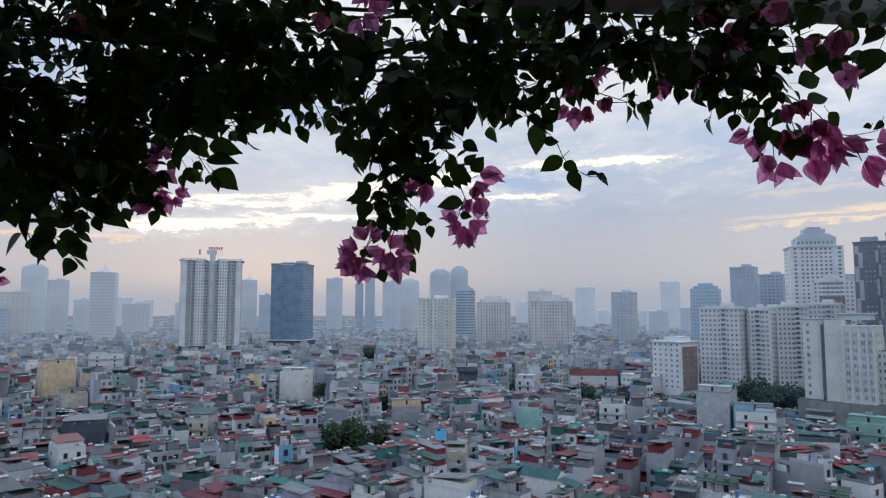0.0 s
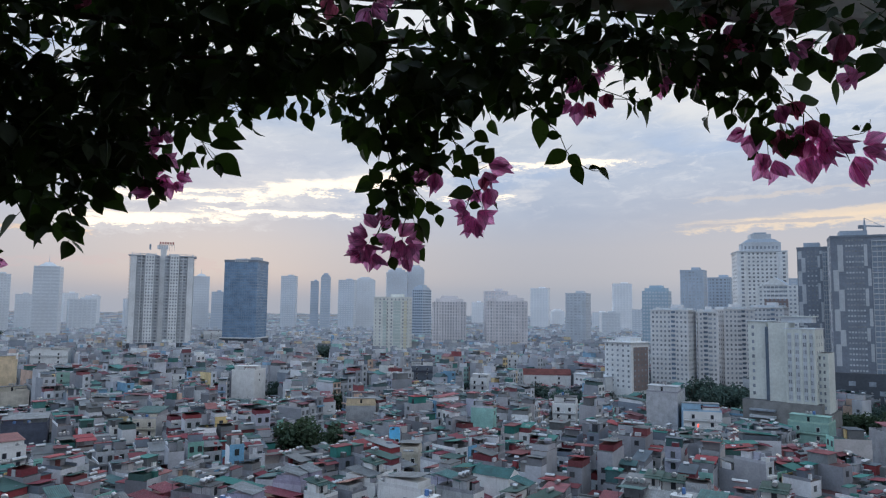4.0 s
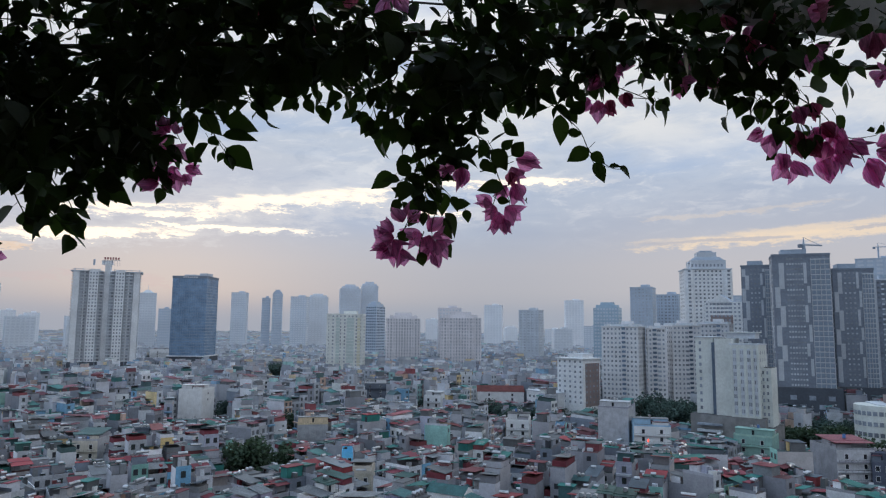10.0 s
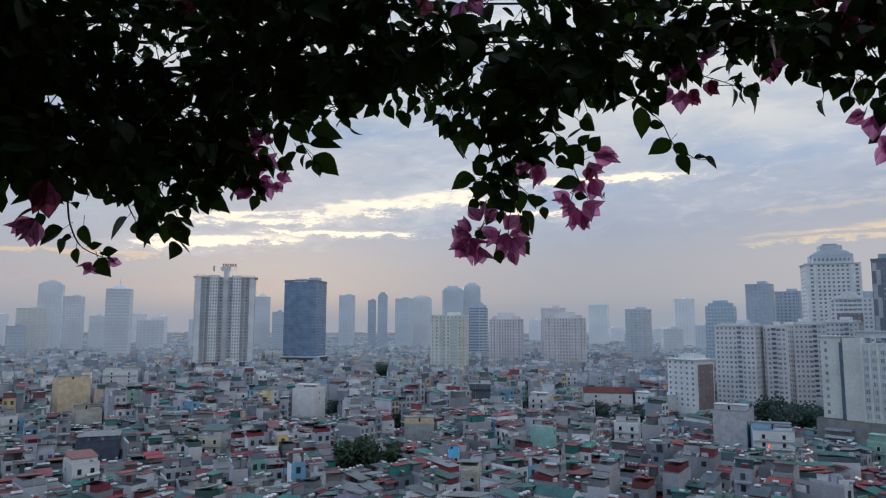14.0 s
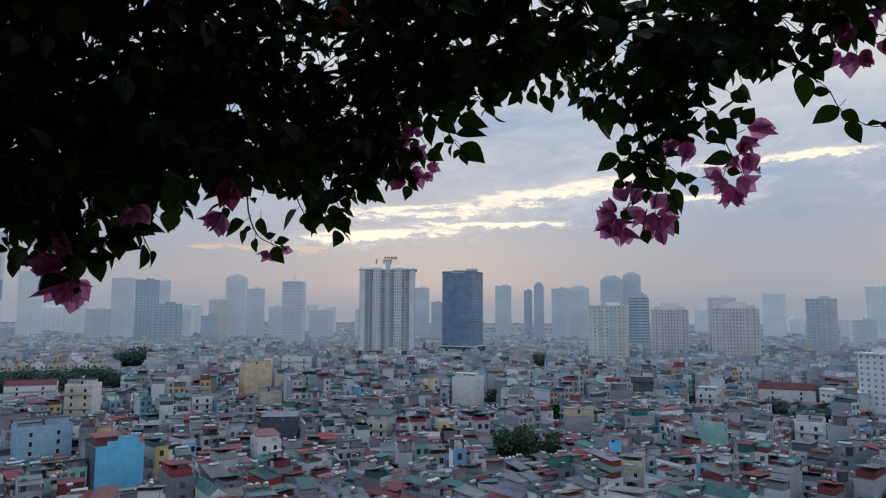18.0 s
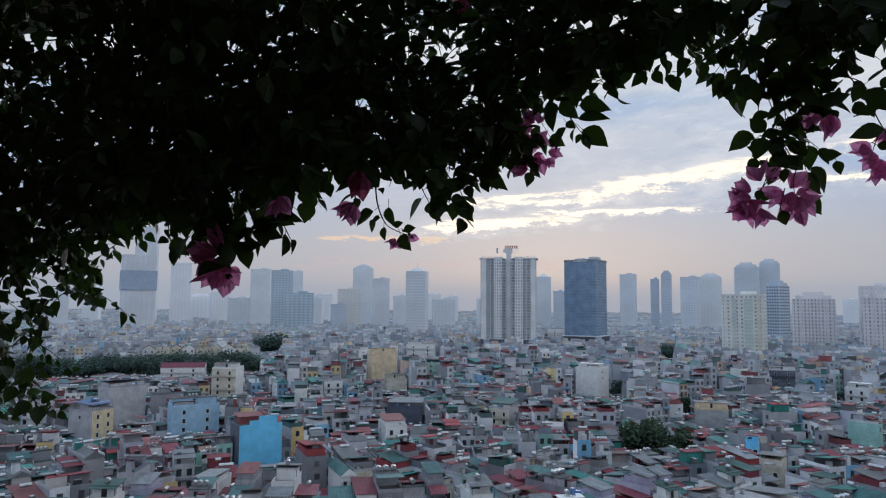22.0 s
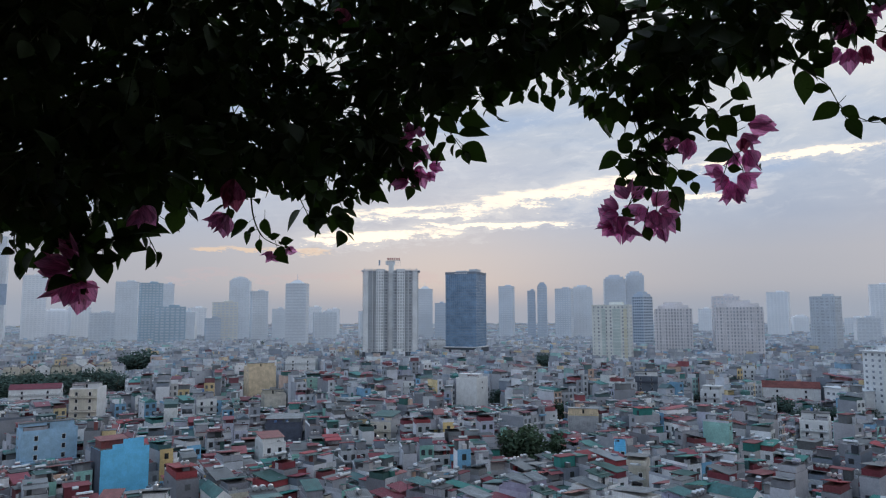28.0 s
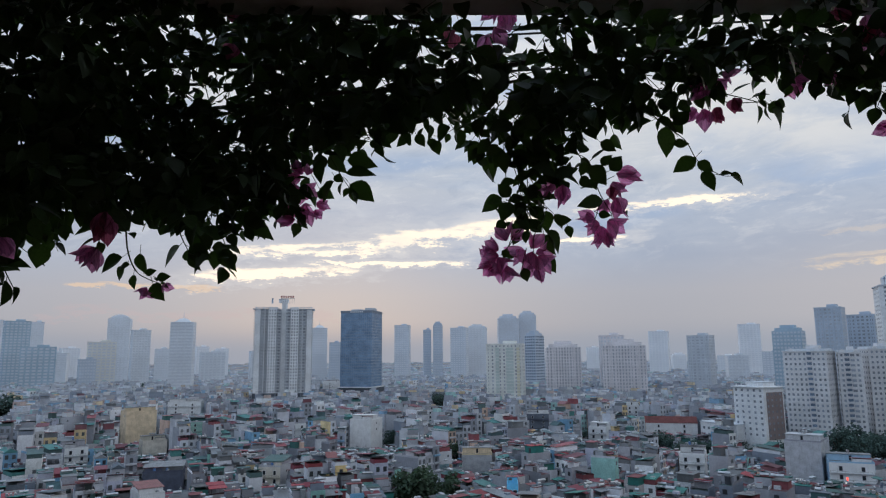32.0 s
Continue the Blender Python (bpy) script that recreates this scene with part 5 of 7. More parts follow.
marked(3.0, 262, 11, 10, 4, 0, "yellow_wall", "cement", "grey_sheet", "flat", "ochre walled house round a dark yard", 12, True)
marked(0.2, 183, 2.8, 6, 5, 0, "blue_wall", "blue_wall", "red_sheet", "hut", "slim bright blue stair tower house", 13)
marked(-1.1, 178, 5.2, 11, 4, -6, "cream_wall", "cream_wall", "grey_sheet", "shed", "cream house with tall arched windows", 14)
marked(-21.6, 240, 9.8, 12, 7, -10, "cement_pale", "cement_pale", "grey_sheet", "hut", "tall blank grey cement slab house", 15, True)
marked(-24.2, 248, 12, 11, 5, 6, "sky_wall", "white_wall", "grey_sheet", "hut", "pale blue and white house with long balconies", 16)
marked(-31.8, 238, 11, 10, 5, -12, "mint_wall", "mint_wall", "grey_sheet", "flat", "mint green house with dark top floor glazing", 17)
marked(-37.3, 205, 9.5, 12, 6, 30, "cement", "cement_pale", "red_sheet", "canopy", "tall grey house with red sheet roof", 18)
marked(-42.4, 196, 11, 12, 4, -10, "white_wall", "cement_pale", "red_sheet", "shed", "white house under a broad red sheet roof", 19)
marked(-39.6, 210, 4.6, 9, 5, 6, "slate_wall", "slate_wall", "grey_sheet", "hut", "narrow dark panelled house", 20)
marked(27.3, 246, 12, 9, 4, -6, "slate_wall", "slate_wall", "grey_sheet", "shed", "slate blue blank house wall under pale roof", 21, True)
marked(28.4, 209, 6.5, 10, 4, 14, "white_wall", "white_wall", "rust_sheet", "shed", "white house with maroon window panels", 22)
marked(19.1, 223, 7, 10, 5, -22, "cement_pale", "cream_wall", "teal_sheet", "shed", "cream fronted house with tiered teal roofs", 23)
marked(-2.0, 360, 11, 10, 6, 0, "white_wall", "slate_wall", "grey_sheet", "hut", "white framed house with dark glazed front", 24)
marked(-12.3, 392, 26, 11, 4, 4, "cream_wall", "white_wall", "tile_red", "gable", "long cream villa row under red tiled roof", 25)
marked(44.9, 412, 23, 9, 4, -8, "white_wall", "white_wall", "red_sheet", "gable", "long white school wing under red roof", 26)
for i in range(8):
    marked(40.6 + i * 0.98, 517 + (i % 3) * 4, 8.5, 9, 5, -8 + (i * 5) % 9, "cream_wall", ("cream_wall", "white_wall", "cream_wall")[i % 3], "tile_red" if i % 2 else "grey_sheet", "gable" if i % 3 else "hut", "cream villa with dark pitched roof behind the trees", 40 + i)
marked(14.5, 820, 30, 14, 6, 4, "white_wall", "white_wall", "grey_sheet", "flat", "broad white hall below the office tower", 27)
for az, d in ((54.6, 252), (33.5, 300), (-7.0, 330), (-13.8, 250), (17.5, 360), (6.7, 430), (-9.5, 470)):
    marked(az, d, 8, 12, 5, (az * 13) % 50 - 25, "cement_pale" if az > 0 else "white_wall", "white_wall", "grey_sheet", "hut", "tall pale rendered house above its neighbours", int(d))

# ------------------------------------------------ trees
TREES = []


def tree_type(seed, h, r, leaf):
    """Trunk with limbs and a crown of many small leaf clumps in uneven lobes."""
    rng = random.Random(seed)
    tr, cr = Geo(), Geo()
    tr.tube([(0, 0, 0), (0.1, 0.1, h * 0.3), (0.0, 0.2, h * 0.55)], 0.32, 0.2, "tree_bark", 6)
    lobes = []
    for i in range(11):
        a = rng.uniform(0, 6.28)
        q = r * rng.uniform(0.2, 0.8)
        c = Vector((q * math.cos(a), q * math.sin(a), h * rng.uniform(0.3, 0.86)))
        lobes.append((c, r * rng.uniform(0.28, 0.5)))
        tr.tube([(0, 0.1, h * 0.4), tuple(c * 0.6 + Vector((0, 0, h * 0.25))), tuple(c)], 0.16, 0.05, "tree_bark", 4)
    for c, q in lobes:
        for i in range(95):
            v = Vector((rng.gauss(0, 1), rng.gauss(0, 1), rng.gauss(0, 0.8))).normalized() * q * rng.uniform(0.55, 1.08)
            p = c + v
            s = rng.uniform(0.28, 0.6)
            a = Vector((rng.gauss(0, 1), rng.gauss(0, 1), rng.gauss(0, 0.6))).normalized() * s
            b = a.cross(Vector((rng.gauss(0, 1), rng.gauss(0, 1), rng.gauss(0, 1)))).normalized() * s * 0.7
            cr.poly([tuple(p - a), tuple(p + b - a * 0.1), tuple(p + a), tuple(p - b + a * 0.15)], leaf)
    return tr.mesh("trunk"), cr.mesh("crown")


TREE_TYPES = {"tree_leaf": [tree_type(s, h, r, "tree_leaf") for s, h, r in ((1, 12, 5.5), (2, 14, 4.5), (3, 10, 5.0))],
              "tree_leaf_hazed": [tree_type(s, h, r, "tree_leaf_hazed") for s, h, r in ((4, 12, 6), (5, 14, 5.5))]}


def tree(az, d, size=1.0, rng=random.Random(5)):
    # beyond 400 m the leaf colour has haze painted in
    kinds = TREE_TYPES["tree_leaf" if d < 400 else "tree_leaf_hazed"]
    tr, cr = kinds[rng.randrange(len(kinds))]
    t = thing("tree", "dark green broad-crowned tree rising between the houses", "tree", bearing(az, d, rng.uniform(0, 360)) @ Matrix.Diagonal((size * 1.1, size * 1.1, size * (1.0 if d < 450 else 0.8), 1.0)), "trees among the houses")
    part("trunk", tr, t)
    part("crown", cr, t)


PLANTED = [(8.6, 214, 1.45), (7.4, 212, 1.4), (8, 222, 1.45), (5, 228, 1.15), (9.7, 352, 1), (10.4, 350, 0.9), (4.4, 300, 1.1), (4.8, 312, 1), (5.8, 600, 1.6), (6.4, 620, 1.5), (-11.4, 358, 1), (-12.2, 350, 0.9), (-13.4, 329, 0.9), (-15, 340, 0.9), (-14.2, 336, 0.8), (-26, 372, 1.2), (-27.5, 310, 1.1), (-24.1, 375, 1.1), (-25, 385, 1.2), (-26.8, 350, 1), (-23.2, 380, 1), (-3.1, 228, 0.8)]
PLANTED += [(-5.7, 380, 0.9), (-43.4, 238, 1.15), (-41, 232, 1.15), (-42.2, 238, 1.15), (-44.6, 246, 1.15), (-38.2, 336, 1), (-39.4, 300, 1), (-34.4, 322, 0.9), (-35.9, 338, 1), (-37, 334, 1), (-33.4, 318, 0.8), (-28.7, 440, 1), (-26.1, 430, 1.1), (-27.2, 428, 1.1), (-18.4, 337, 0.8), (-19.8, 339, 0.8), (-17.2, 352, 0.8), (-20.6, 350, 0.9), (-7.2, 400, 0.9), (38.3, 605, 2.6), (38.9, 612, 1.9), (37.8, 615, 1.8), (29.1, 1000, 1.6)]
PLANTED += [(39.6 + i * 0.95, 470 + 14 * math.sin(i * 1.3), 1.45 + 0.35 * ((i * 7) % 5) / 5) for i in range(18)]
PLANTED += [(-23.6 - i * 0.9, 352 + 12 * math.sin(i * 2.1), 1.25) for i in range(6)]
PLANTED += [(-33.2 - i * 0.95, 300 + 8 * math.sin(i * 1.7), 1.1) for i in range(7)]
PLANTED += [(40.2 + i * 1.6, 492, 1.5) for i in range(10)]
PLANTED += [(-39.6 - i * 0.85, 232 + 7 * math.sin(i * 1.9), 1.65 + 0.15 * (i % 3)) for i in range(9)]
for az, d, size in PLANTED:
    d, size = d * 1.24, size * 1.15
    tree(az, d, size)
    if d > 300:
        tree(az + 5.5 / d * 57.3 * (1 if int(d) % 2 else -1), d + 6, size * 0.8)
    keep_clear(az, d, 4.0 * size)
    LOW.append((az, math.degrees(math.atan(4.6 * size / d)), d, 3.5 * size))
LOW += [(-22.5, 2.4, 465, 16), (-27.0, 2.0, 430, 12), (-31.5, 3.2, 340, 12), (-18.9, 2.4, 425, 13), (-36.5, 3.8, 455, 16), (-41.3, 3.0, 320, 11), (18.75, 2.3, 700, 29), (12.4, 1.8, 750, 28), (48, 9.5, 570, 4)]


def headroom(x, y):
    """How high a house may stand here without hiding what rises behind it."""
    d, az, top = math.hypot(x, y), math.degrees(math.atan2(-x, y)), 99.0
    for a, half, far, z in LOW:
        if abs(az - a) < half and far * 0.6 < d < far:
            top = min(top, 60 - (60 - z) * d / far)
    return top

# ------------------------------------------------ the plots of the old quarters


def plots(r0, r1, cell, wide, deep, seed, lane=2.6):
    """Rows of plots, back to back, turned street by street: x, y, turn, width, depth."""
    rng = random.Random(seed)
    n = int(r1 / cell) + 2
    mids = {}
    for i in range(-n, n + 1):
        for j in range(-1, n + 1):
            mids[i, j] = (cell * (i + rng.uniform(-0.3, 0.3)), cell * (j + rng.uniform(-0.3, 0.3)), rng.gauss(0.80, 0.28) + rng.choice((0, 0, 0, -math.pi / 2)))
    out = []
    for (i, j), (mx, my, rot) in mids.items():
        if not (r0 - cell * 1.5 < math.hypot(mx, my) < r1 + cell * 1.5) or my < -cell:
            continue
        near = [mids[i + a, j + b] for a in (-1, 0, 1) for b in (-1, 0, 1) if (a or b) and (i + a, j + b) in mids]
        c, s = math.cos(rot), math.sin(rot)
        v, k = -cell, 0
        while v < cell:
            dep = rng.uniform(*deep)
            u = -cell + rng.uniform(0, 4)
            while u < cell:
                w = rng.uniform(*wide)
                pu, pv = u + w / 2, v + dep / 2
                x, y = mx + c * pu - s * pv, my + s * pu + c * pv
                d = math.hypot(x, y)
                u += w + (0.05 if rng.random() < 0.9 else 1.5)
                if not r0 <= d < r1 or y < 0 or not -48 < math.degrees(math.atan2(-x, y)) < 61:
                    continue
                mine = (x - mx) ** 2 + (y - my) ** 2
                if any((x - q[0]) ** 2 + (y - q[1]) ** 2 < mine + cell * 1.2 for q in near):
                    continue
                if any((x - a) ** 2 + (y - b) ** 2 < (q + w * 0.4) ** 2 for a, b, q in CLEAR):
                    continue
                if rng.random() < 0.025:
                    continue
                out.append((d, x, y, rot + (math.pi if k % 2 else 0.0), w, dep, headroom(x, y)))
            v += dep + (lane if k % 2 else 0.15)
            k += 1
    return sorted(out)


FLOORS = (2, 3, 3, 3, 4, 4, 4, 4, 5, 5, 6)
SINGLE = 180
near_plots = plots(138, 400, 58, (3.8, 6.0), (9.0, 16.0), 11, 1.8)
rng = random.Random(21)
TYPES = []
for i, (d, x, y, rot, w, dep, top) in enumerate(near_plots[:SINGLE]):
    m = pose(x, y, 0, 0, 0, math.degrees(rot))
    if i < 34:
        front, sheet = FRONTS[i % len(FRONTS)], SHEETS[(i * 3) % len(SHEETS)]
        wall = rng.choice(("cement", "cement_pale", "cement", front, "cement_pale", "white_wall"))
        label = f"narrow {COLOUR_WORDS[front]} town house with {COLOUR_WORDS[sheet]} metal roof"
        fl = min(rng.choice((3, 3, 4, 4, 4, 5, 5)), max(1, int((top - 3) / 3.25)))
        TYPES.append((tube_house(m, w, dep, fl, wall, front, sheet, rng, label, "town houses below the terrace"), w, dep, fl * 3.25 + 3.2))
    else:
        src, sw, sd, sh = TYPES[rng.choice([k for k in range(len(TYPES)) if FRONTS[k % len(FRONTS)] not in ("yellow_wall", "sky_wall") or k == i % 97])]
        ob = copy_thing(src, m)
        ob.scale = (w / sw, dep / sd, min(rng.uniform(0.92, 1.08), max(0.3, top / sh)))


def joined_house(g, rng, x, y, rot, w, dep, top, tone, fine):
    """One house of a joined quarter: blank rendered flanks, a painted front, sheet roofs and tanks."""
    h = min(rng.choice(FLOORS) + (rng.choice((1, 2, 2)) if fine == 1 else 0), max(1, int((top - 2.5) / 3.25))) * 3.25 + 0.5
    # tone selects the coats with this distance's haze in them
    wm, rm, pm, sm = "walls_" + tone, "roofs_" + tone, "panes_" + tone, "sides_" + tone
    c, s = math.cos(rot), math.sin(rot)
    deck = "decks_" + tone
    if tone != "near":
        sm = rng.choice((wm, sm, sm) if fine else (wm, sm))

    def at(a, b):
        return x + c * a - s * b, y + s * a + c * b

    if fine and h > 9 and rng.random() < 0.6:           # a lower wing behind
        cut = dep * rng.uniform(0.3, 0.5)
        low = h - rng.choice((3.25, 3.25, 6.5))
        q = at(0, dep / 2 - cut / 2)
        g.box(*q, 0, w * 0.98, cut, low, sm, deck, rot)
        if rng.random() < 0.75:
            g.shed(*q, low, w + 0.2, cut * rng.uniform(0.7, 1.0), *rng.choice(((2.4, 1.9), (1.9, 2.4))), 0.1, rm, rot)
            g.box(*q, low, w * 0.96, cut * 0.6, 1.8, rng.choice((sm, rm)), None, rot)
        x, y = at(0, -cut / 2)
        dep -= cut
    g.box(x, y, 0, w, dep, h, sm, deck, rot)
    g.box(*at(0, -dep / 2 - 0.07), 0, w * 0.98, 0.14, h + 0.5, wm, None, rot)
    kind = rng.random()
    if tone in ("far", "remote"):                       # lofts and stair houses without open gaps, shaped to imitate haze over dark lines
        for b in ((-0.22, 0.22) if kind < 0.4 else (rng.uniform(-0.2, 0.2),)):
            g.box(*at(0, b * dep), h, w * rng.uniform(0.6, 1.0), dep * rng.uniform(0.3, 0.5), rng.uniform(1.2, 3.0), rng.choice((sm, wm)), rm, rot)
    elif kind < 0.34:                                   # one sheet over the whole house, its ends closed with the same sheet
        lift, run = rng.choice((1.6, 2.8)), dep * rng.uniform(0.75, 1.0)
        g.shed(x, y, h, w + 0.4, run, lift, 4.4 - lift, 0.12, rm, rot)
        g.box(x, y, h, w * 0.96, run * 0.92, 1.6, rng.choice((rm, rm, sm)), None, rot)
    elif kind < 0.50:                                   # a box of coloured sheet with a flat lid
        q, bd, bh = at(0, rng.uniform(-0.15, 0.15) * dep), dep * rng.uniform(0.3, 0.6), rng.uniform(2.2, 3.3)
        g.box(*q, h, w * 0.96, bd, bh, rm, None, rot)
        g.box(*q, h + bh, w + 0.5, bd + 0.6, 0.15, rm, None, rot)
    elif kind < 0.57:
        g.gable(x, y, h, w, dep, w * 0.33, rm, rot)
    else:
        q = at(0, rng.choice((-0.15, 0.15)) * dep)
        hd = dep * rng.uniform(0.22, 0.36)
        g.box(*q, h, w * 0.9, hd, 2.5, sm, rm, rot)
        if fine > 1:
            g.box(*q, h + 2.5, w * 0.98, hd * 1.06, 0.15, rm, rm, rot)
        if kind < 0.94:
            q = at(0, rng.choice((-0.25, 0.25)) * dep)
            g.shed(*q, h, w + 0.3, dep * rng.uniform(0.45, 0.7), *rng.choice(((1.9, 2.8), (2.9, 2.0))), 0.12, rm, rot)
    if not fine:
        return
    if fine > 1 and kind > 0.50:
        for a, b, e, f in ((-w / 2 + 0.08, 0, 0.16, dep), (w / 2 - 0.08, 0, 0.16, dep)):
            g.box(*at(a, b), h, e, f, 0.8, sm, None, rot)
    for k in range(int(h / 3.25)):
        z = k * 3.25 + 1.1
        for u in ((-w * 0.25, w * 0.25) if w > 4.8 else (0,)):
            g.box(*at(u, -dep / 2 - 0.15), z, 1.3, 0.14, 1.8, pm, None, rot)
        if k and (fine > 1 or tone == "mid") and rng.random() < 0.6:
            g.box(*at(rng.uniform(-0.15, 0.15) * w, dep / 2 + 0.02), z, 1.4, 0.12, 1.5, pm, None, rot)
        if k and fine > 1 and rng.random() < 0.6:
            g.box(*at(0, -dep / 2 - 0.6), z - 0.95, w * 0.9, 0.9, 0.6, wm, None, rot)
        if fine > 1 and rng.random() < 0.16:
            g.box(*at(-w / 2 - 0.02, rng.uniform(-0.3, 0.3) * dep), z, 0.12, 0.8, 1.0, pm, None, rot)
        if rng.random() < 0.14:
            g.box(*at(w / 2 + 0.02, rng.uniform(-0.3, 0.3) * dep), z, 0.12, 0.8, 0.9, pm, None, rot)
    if fine > 1:
        for i in range(rng.randint(1, 3)):              # sheds, bins and planters on the roof
            q = at(rng.uniform(-0.3, 0.3) * w, rng.uniform(-0.42, 0.42) * dep)
            g.box(*q, h, rng.uniform(0.7, 2.0), rng.uniform(0.7, 1.8), rng.uniform(0.9, 3.0), rng.choice((sm, wm, rm, pm)), rng.choice((rm, sm)), rot)
        a0, b0, turn = rng.uniform(-0.25, 0.1) * w, rng.uniform(-0.35, 0.35) * dep, rot + rng.choice((0.0, math.pi / 2))
        for i in range(rng.choice((0, 1, 1, 2, 3))):    # a row of steel tanks
            g.drum(*at(a0 + i * 1.15, b0), h + (3.3 if kind > 0.50 else 3.6), 0.48, 1.4, "steel_tank", turn, 8)
    elif tone == "mid" and rng.random() < 0.5:
        g.drum(*at(0, rng.uniform(-0.3, 0.3) * dep), h + 3.2, 0.5, 1.5, "steel_tank", rot, 6)


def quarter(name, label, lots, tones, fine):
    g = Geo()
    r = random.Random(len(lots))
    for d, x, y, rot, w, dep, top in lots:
        # farther plots get the coats with more haze painted in
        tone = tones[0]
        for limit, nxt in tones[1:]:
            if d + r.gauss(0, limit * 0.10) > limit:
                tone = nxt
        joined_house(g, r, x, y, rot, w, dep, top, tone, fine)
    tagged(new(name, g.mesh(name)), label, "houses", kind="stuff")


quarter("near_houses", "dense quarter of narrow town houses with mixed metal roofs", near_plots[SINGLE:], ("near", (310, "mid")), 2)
quarter("middle_houses", "packed town houses with haze mixed into wall and roof colours", plots(400, 700, 70, (3.8, 6.4), (8, 15), 12), ("mid", (500, "far")), 1)
quarter("far_houses", "packed roofs, paled by haze in their colour, running towards the skyline", plots(700, 1200, 90, (5.0, 8.5), (10, 17), 13), ("far", (880, "remote")), 1)
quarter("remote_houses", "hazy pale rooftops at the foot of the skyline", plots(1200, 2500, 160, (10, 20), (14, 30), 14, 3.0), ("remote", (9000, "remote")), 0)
quarter("horizon_houses", "faint haze-coloured blocks along the horizon", plots(2500, 4500, 420, (30, 60), (40, 90), 15, 8.0), ("remote", (9000, "remote")), 0)

# ---------------------------------------------------------------- the bougainvillea
Z0 = 60.0
VR = random.Random(77)
# lower edge of the leaf curtain: x, depth, height over the eye level of the start
EDGE = [(-3.2, 1.15, -0.50), (-2.4, 1.15, -0.38), (-2.15, 1.15, -0.20), (-2.0, 1.15, -0.05), (-1.9, 1.15, 0.03), (-1.72, 1.15, 0.07), (-1.5, 1.15, 0.12), (-1.36, 1.12, 0.08), (-1.27, 1.12, 0.11), (-1.16, 1.15, 0.15), (-1.08, 1.2, 0.20), (-1.0, 1.3, 0.20),
        (-0.93, 1.45, 0.22), (-0.86, 1.55, 0.20), (-0.78, 1.6, 0.26), (-0.71, 1.6, 0.34), (-0.64, 1.62, 0.47), (-0.5, 1.62, 0.47), (-0.33, 1.62, 0.50), (-0.21, 1.6, 0.48), (-0.15, 1.6, 0.42), (0.01, 1.6, 0.41), (0.08, 1.6, 0.46),
        (0.14, 1.6, 0.53), (0.36, 1.6, 0.56), (0.46, 1.6, 0.57), (0.6, 1.58, 0.59), (0.76, 1.55, 0.56), (1.0, 1.52, 0.53), (1.5, 1.5, 0.5)]


def edge(x):
    for (x0, d0, z0), (x1, d1, z1) in zip(EDGE, EDGE[1:]):
        if x <= x1:
            f = max(0.0, (x - x0) / (x1 - x0))
            return d0 + (d1 - d0) * f, z0 + (z1 - z0) * f
    return EDGE[-1][1:]


def leaf_shape(length, width, fold, curl):
    """An ovate leaf with a drawn-out tip, folded along the midrib and curled; it starts at the origin and runs along +y."""
    prof = ((0.0, 0.0), (0.07, 0.50), (0.20, 0.87), (0.36, 1.0), (0.54, 0.88), (0.72, 0.56), (0.87, 0.22), (1.0, 0.0))
    pts, fc, row = [], [], []
    for s, q in prof:
        y, z = s * length, -curl * length * s * s
        hw = q * width / 2
        mid = len(pts)
        pts.append((0, y, z))
        if q:
            pts.append((-hw, y + 0.02 * length, z + fold * hw))
            pts.append((hw, y + 0.02 * length, z + fold * hw))
        row.append((mid, mid + 1, mid + 2) if q else (mid, mid, mid))
    for a, b in zip(row, row[1:]):
        for side in (1, 2):
            quad = [a[0], a[side], b[side], b[0]]
            quad = [v for i, v in enumerate(quad) if v not in quad[:i]]
            fc.append(tuple(quad if side == 2 else quad[::-1]))
    return pts, fc


LEAVES = [leaf_shape(1.0, w, f, c) for w, f, c in ((0.72, 0.25, 0.10), (0.80, 0.35, 0.20), (0.66, 0.15, -0.06), (0.76, 0.45, 0.28), (0.68, 0.3, 0.40))]


def leaf_mesh(k, mat, name):
    g = Geo()
    g.solid(LEAVES[k][0], LEAVES[k][1], (mat,) * len(LEAVES[k][1]))
    me = g.mesh(name)
    me.polygons.foreach_set("use_smooth", [True] * len(me.polygons))
    return me


vine = thing("bougainvillea", "overhanging bougainvillea vine with dark leaves and magenta bracts", "climbing plant", pose(0, 1.6, Z0 + 0.62))
BASE = Vector((0, 1.6, Z0 + 0.62))
LEAF_AT, STEMS = [], Geo()


def leaf_pose(p, way, up, size, roll):
    y = way.normalized()
    x = y.cross(up).normalized()
    z = x.cross(y)
    m = Matrix((x, y, z)).transposed().to_4x4()
    return Matrix.Translation(p) @ m @ Matrix.Rotation(roll, 4, "Y") @ Matrix.Scale(size, 4)


def put_leaf(p, way, size, key=False):
    up = Vector((VR.gauss(0, 0.6), VR.gauss(-0.75, 0.7), 0.75))
    LEAF_AT.append((key, VR.randrange(5), leaf_pose(p, way, up, size, VR.gauss(0, 0.5))))


def smooth_path(ctrl, n):
    """A rounded line through the given points."""
    c = [Vector(q) for q in ctrl]
    c = [c[0] * 2 - c[1]] + c + [c[-1] * 2 - c[-2]]
    out = []
    for i in range(1, len(c) - 2):
        for k in range(n):
            t = k / n
            a, b, d, e = c[i - 1], c[i], c[i + 1], c[i + 2]
            out.append(0.5 * (2 * b + (d - a) * t + (2 * a - 5 * b + 4 * d - e) * t * t + (3 * b - a - 3 * d + e) * t ** 3))
    out.append(c[-2])
    return out


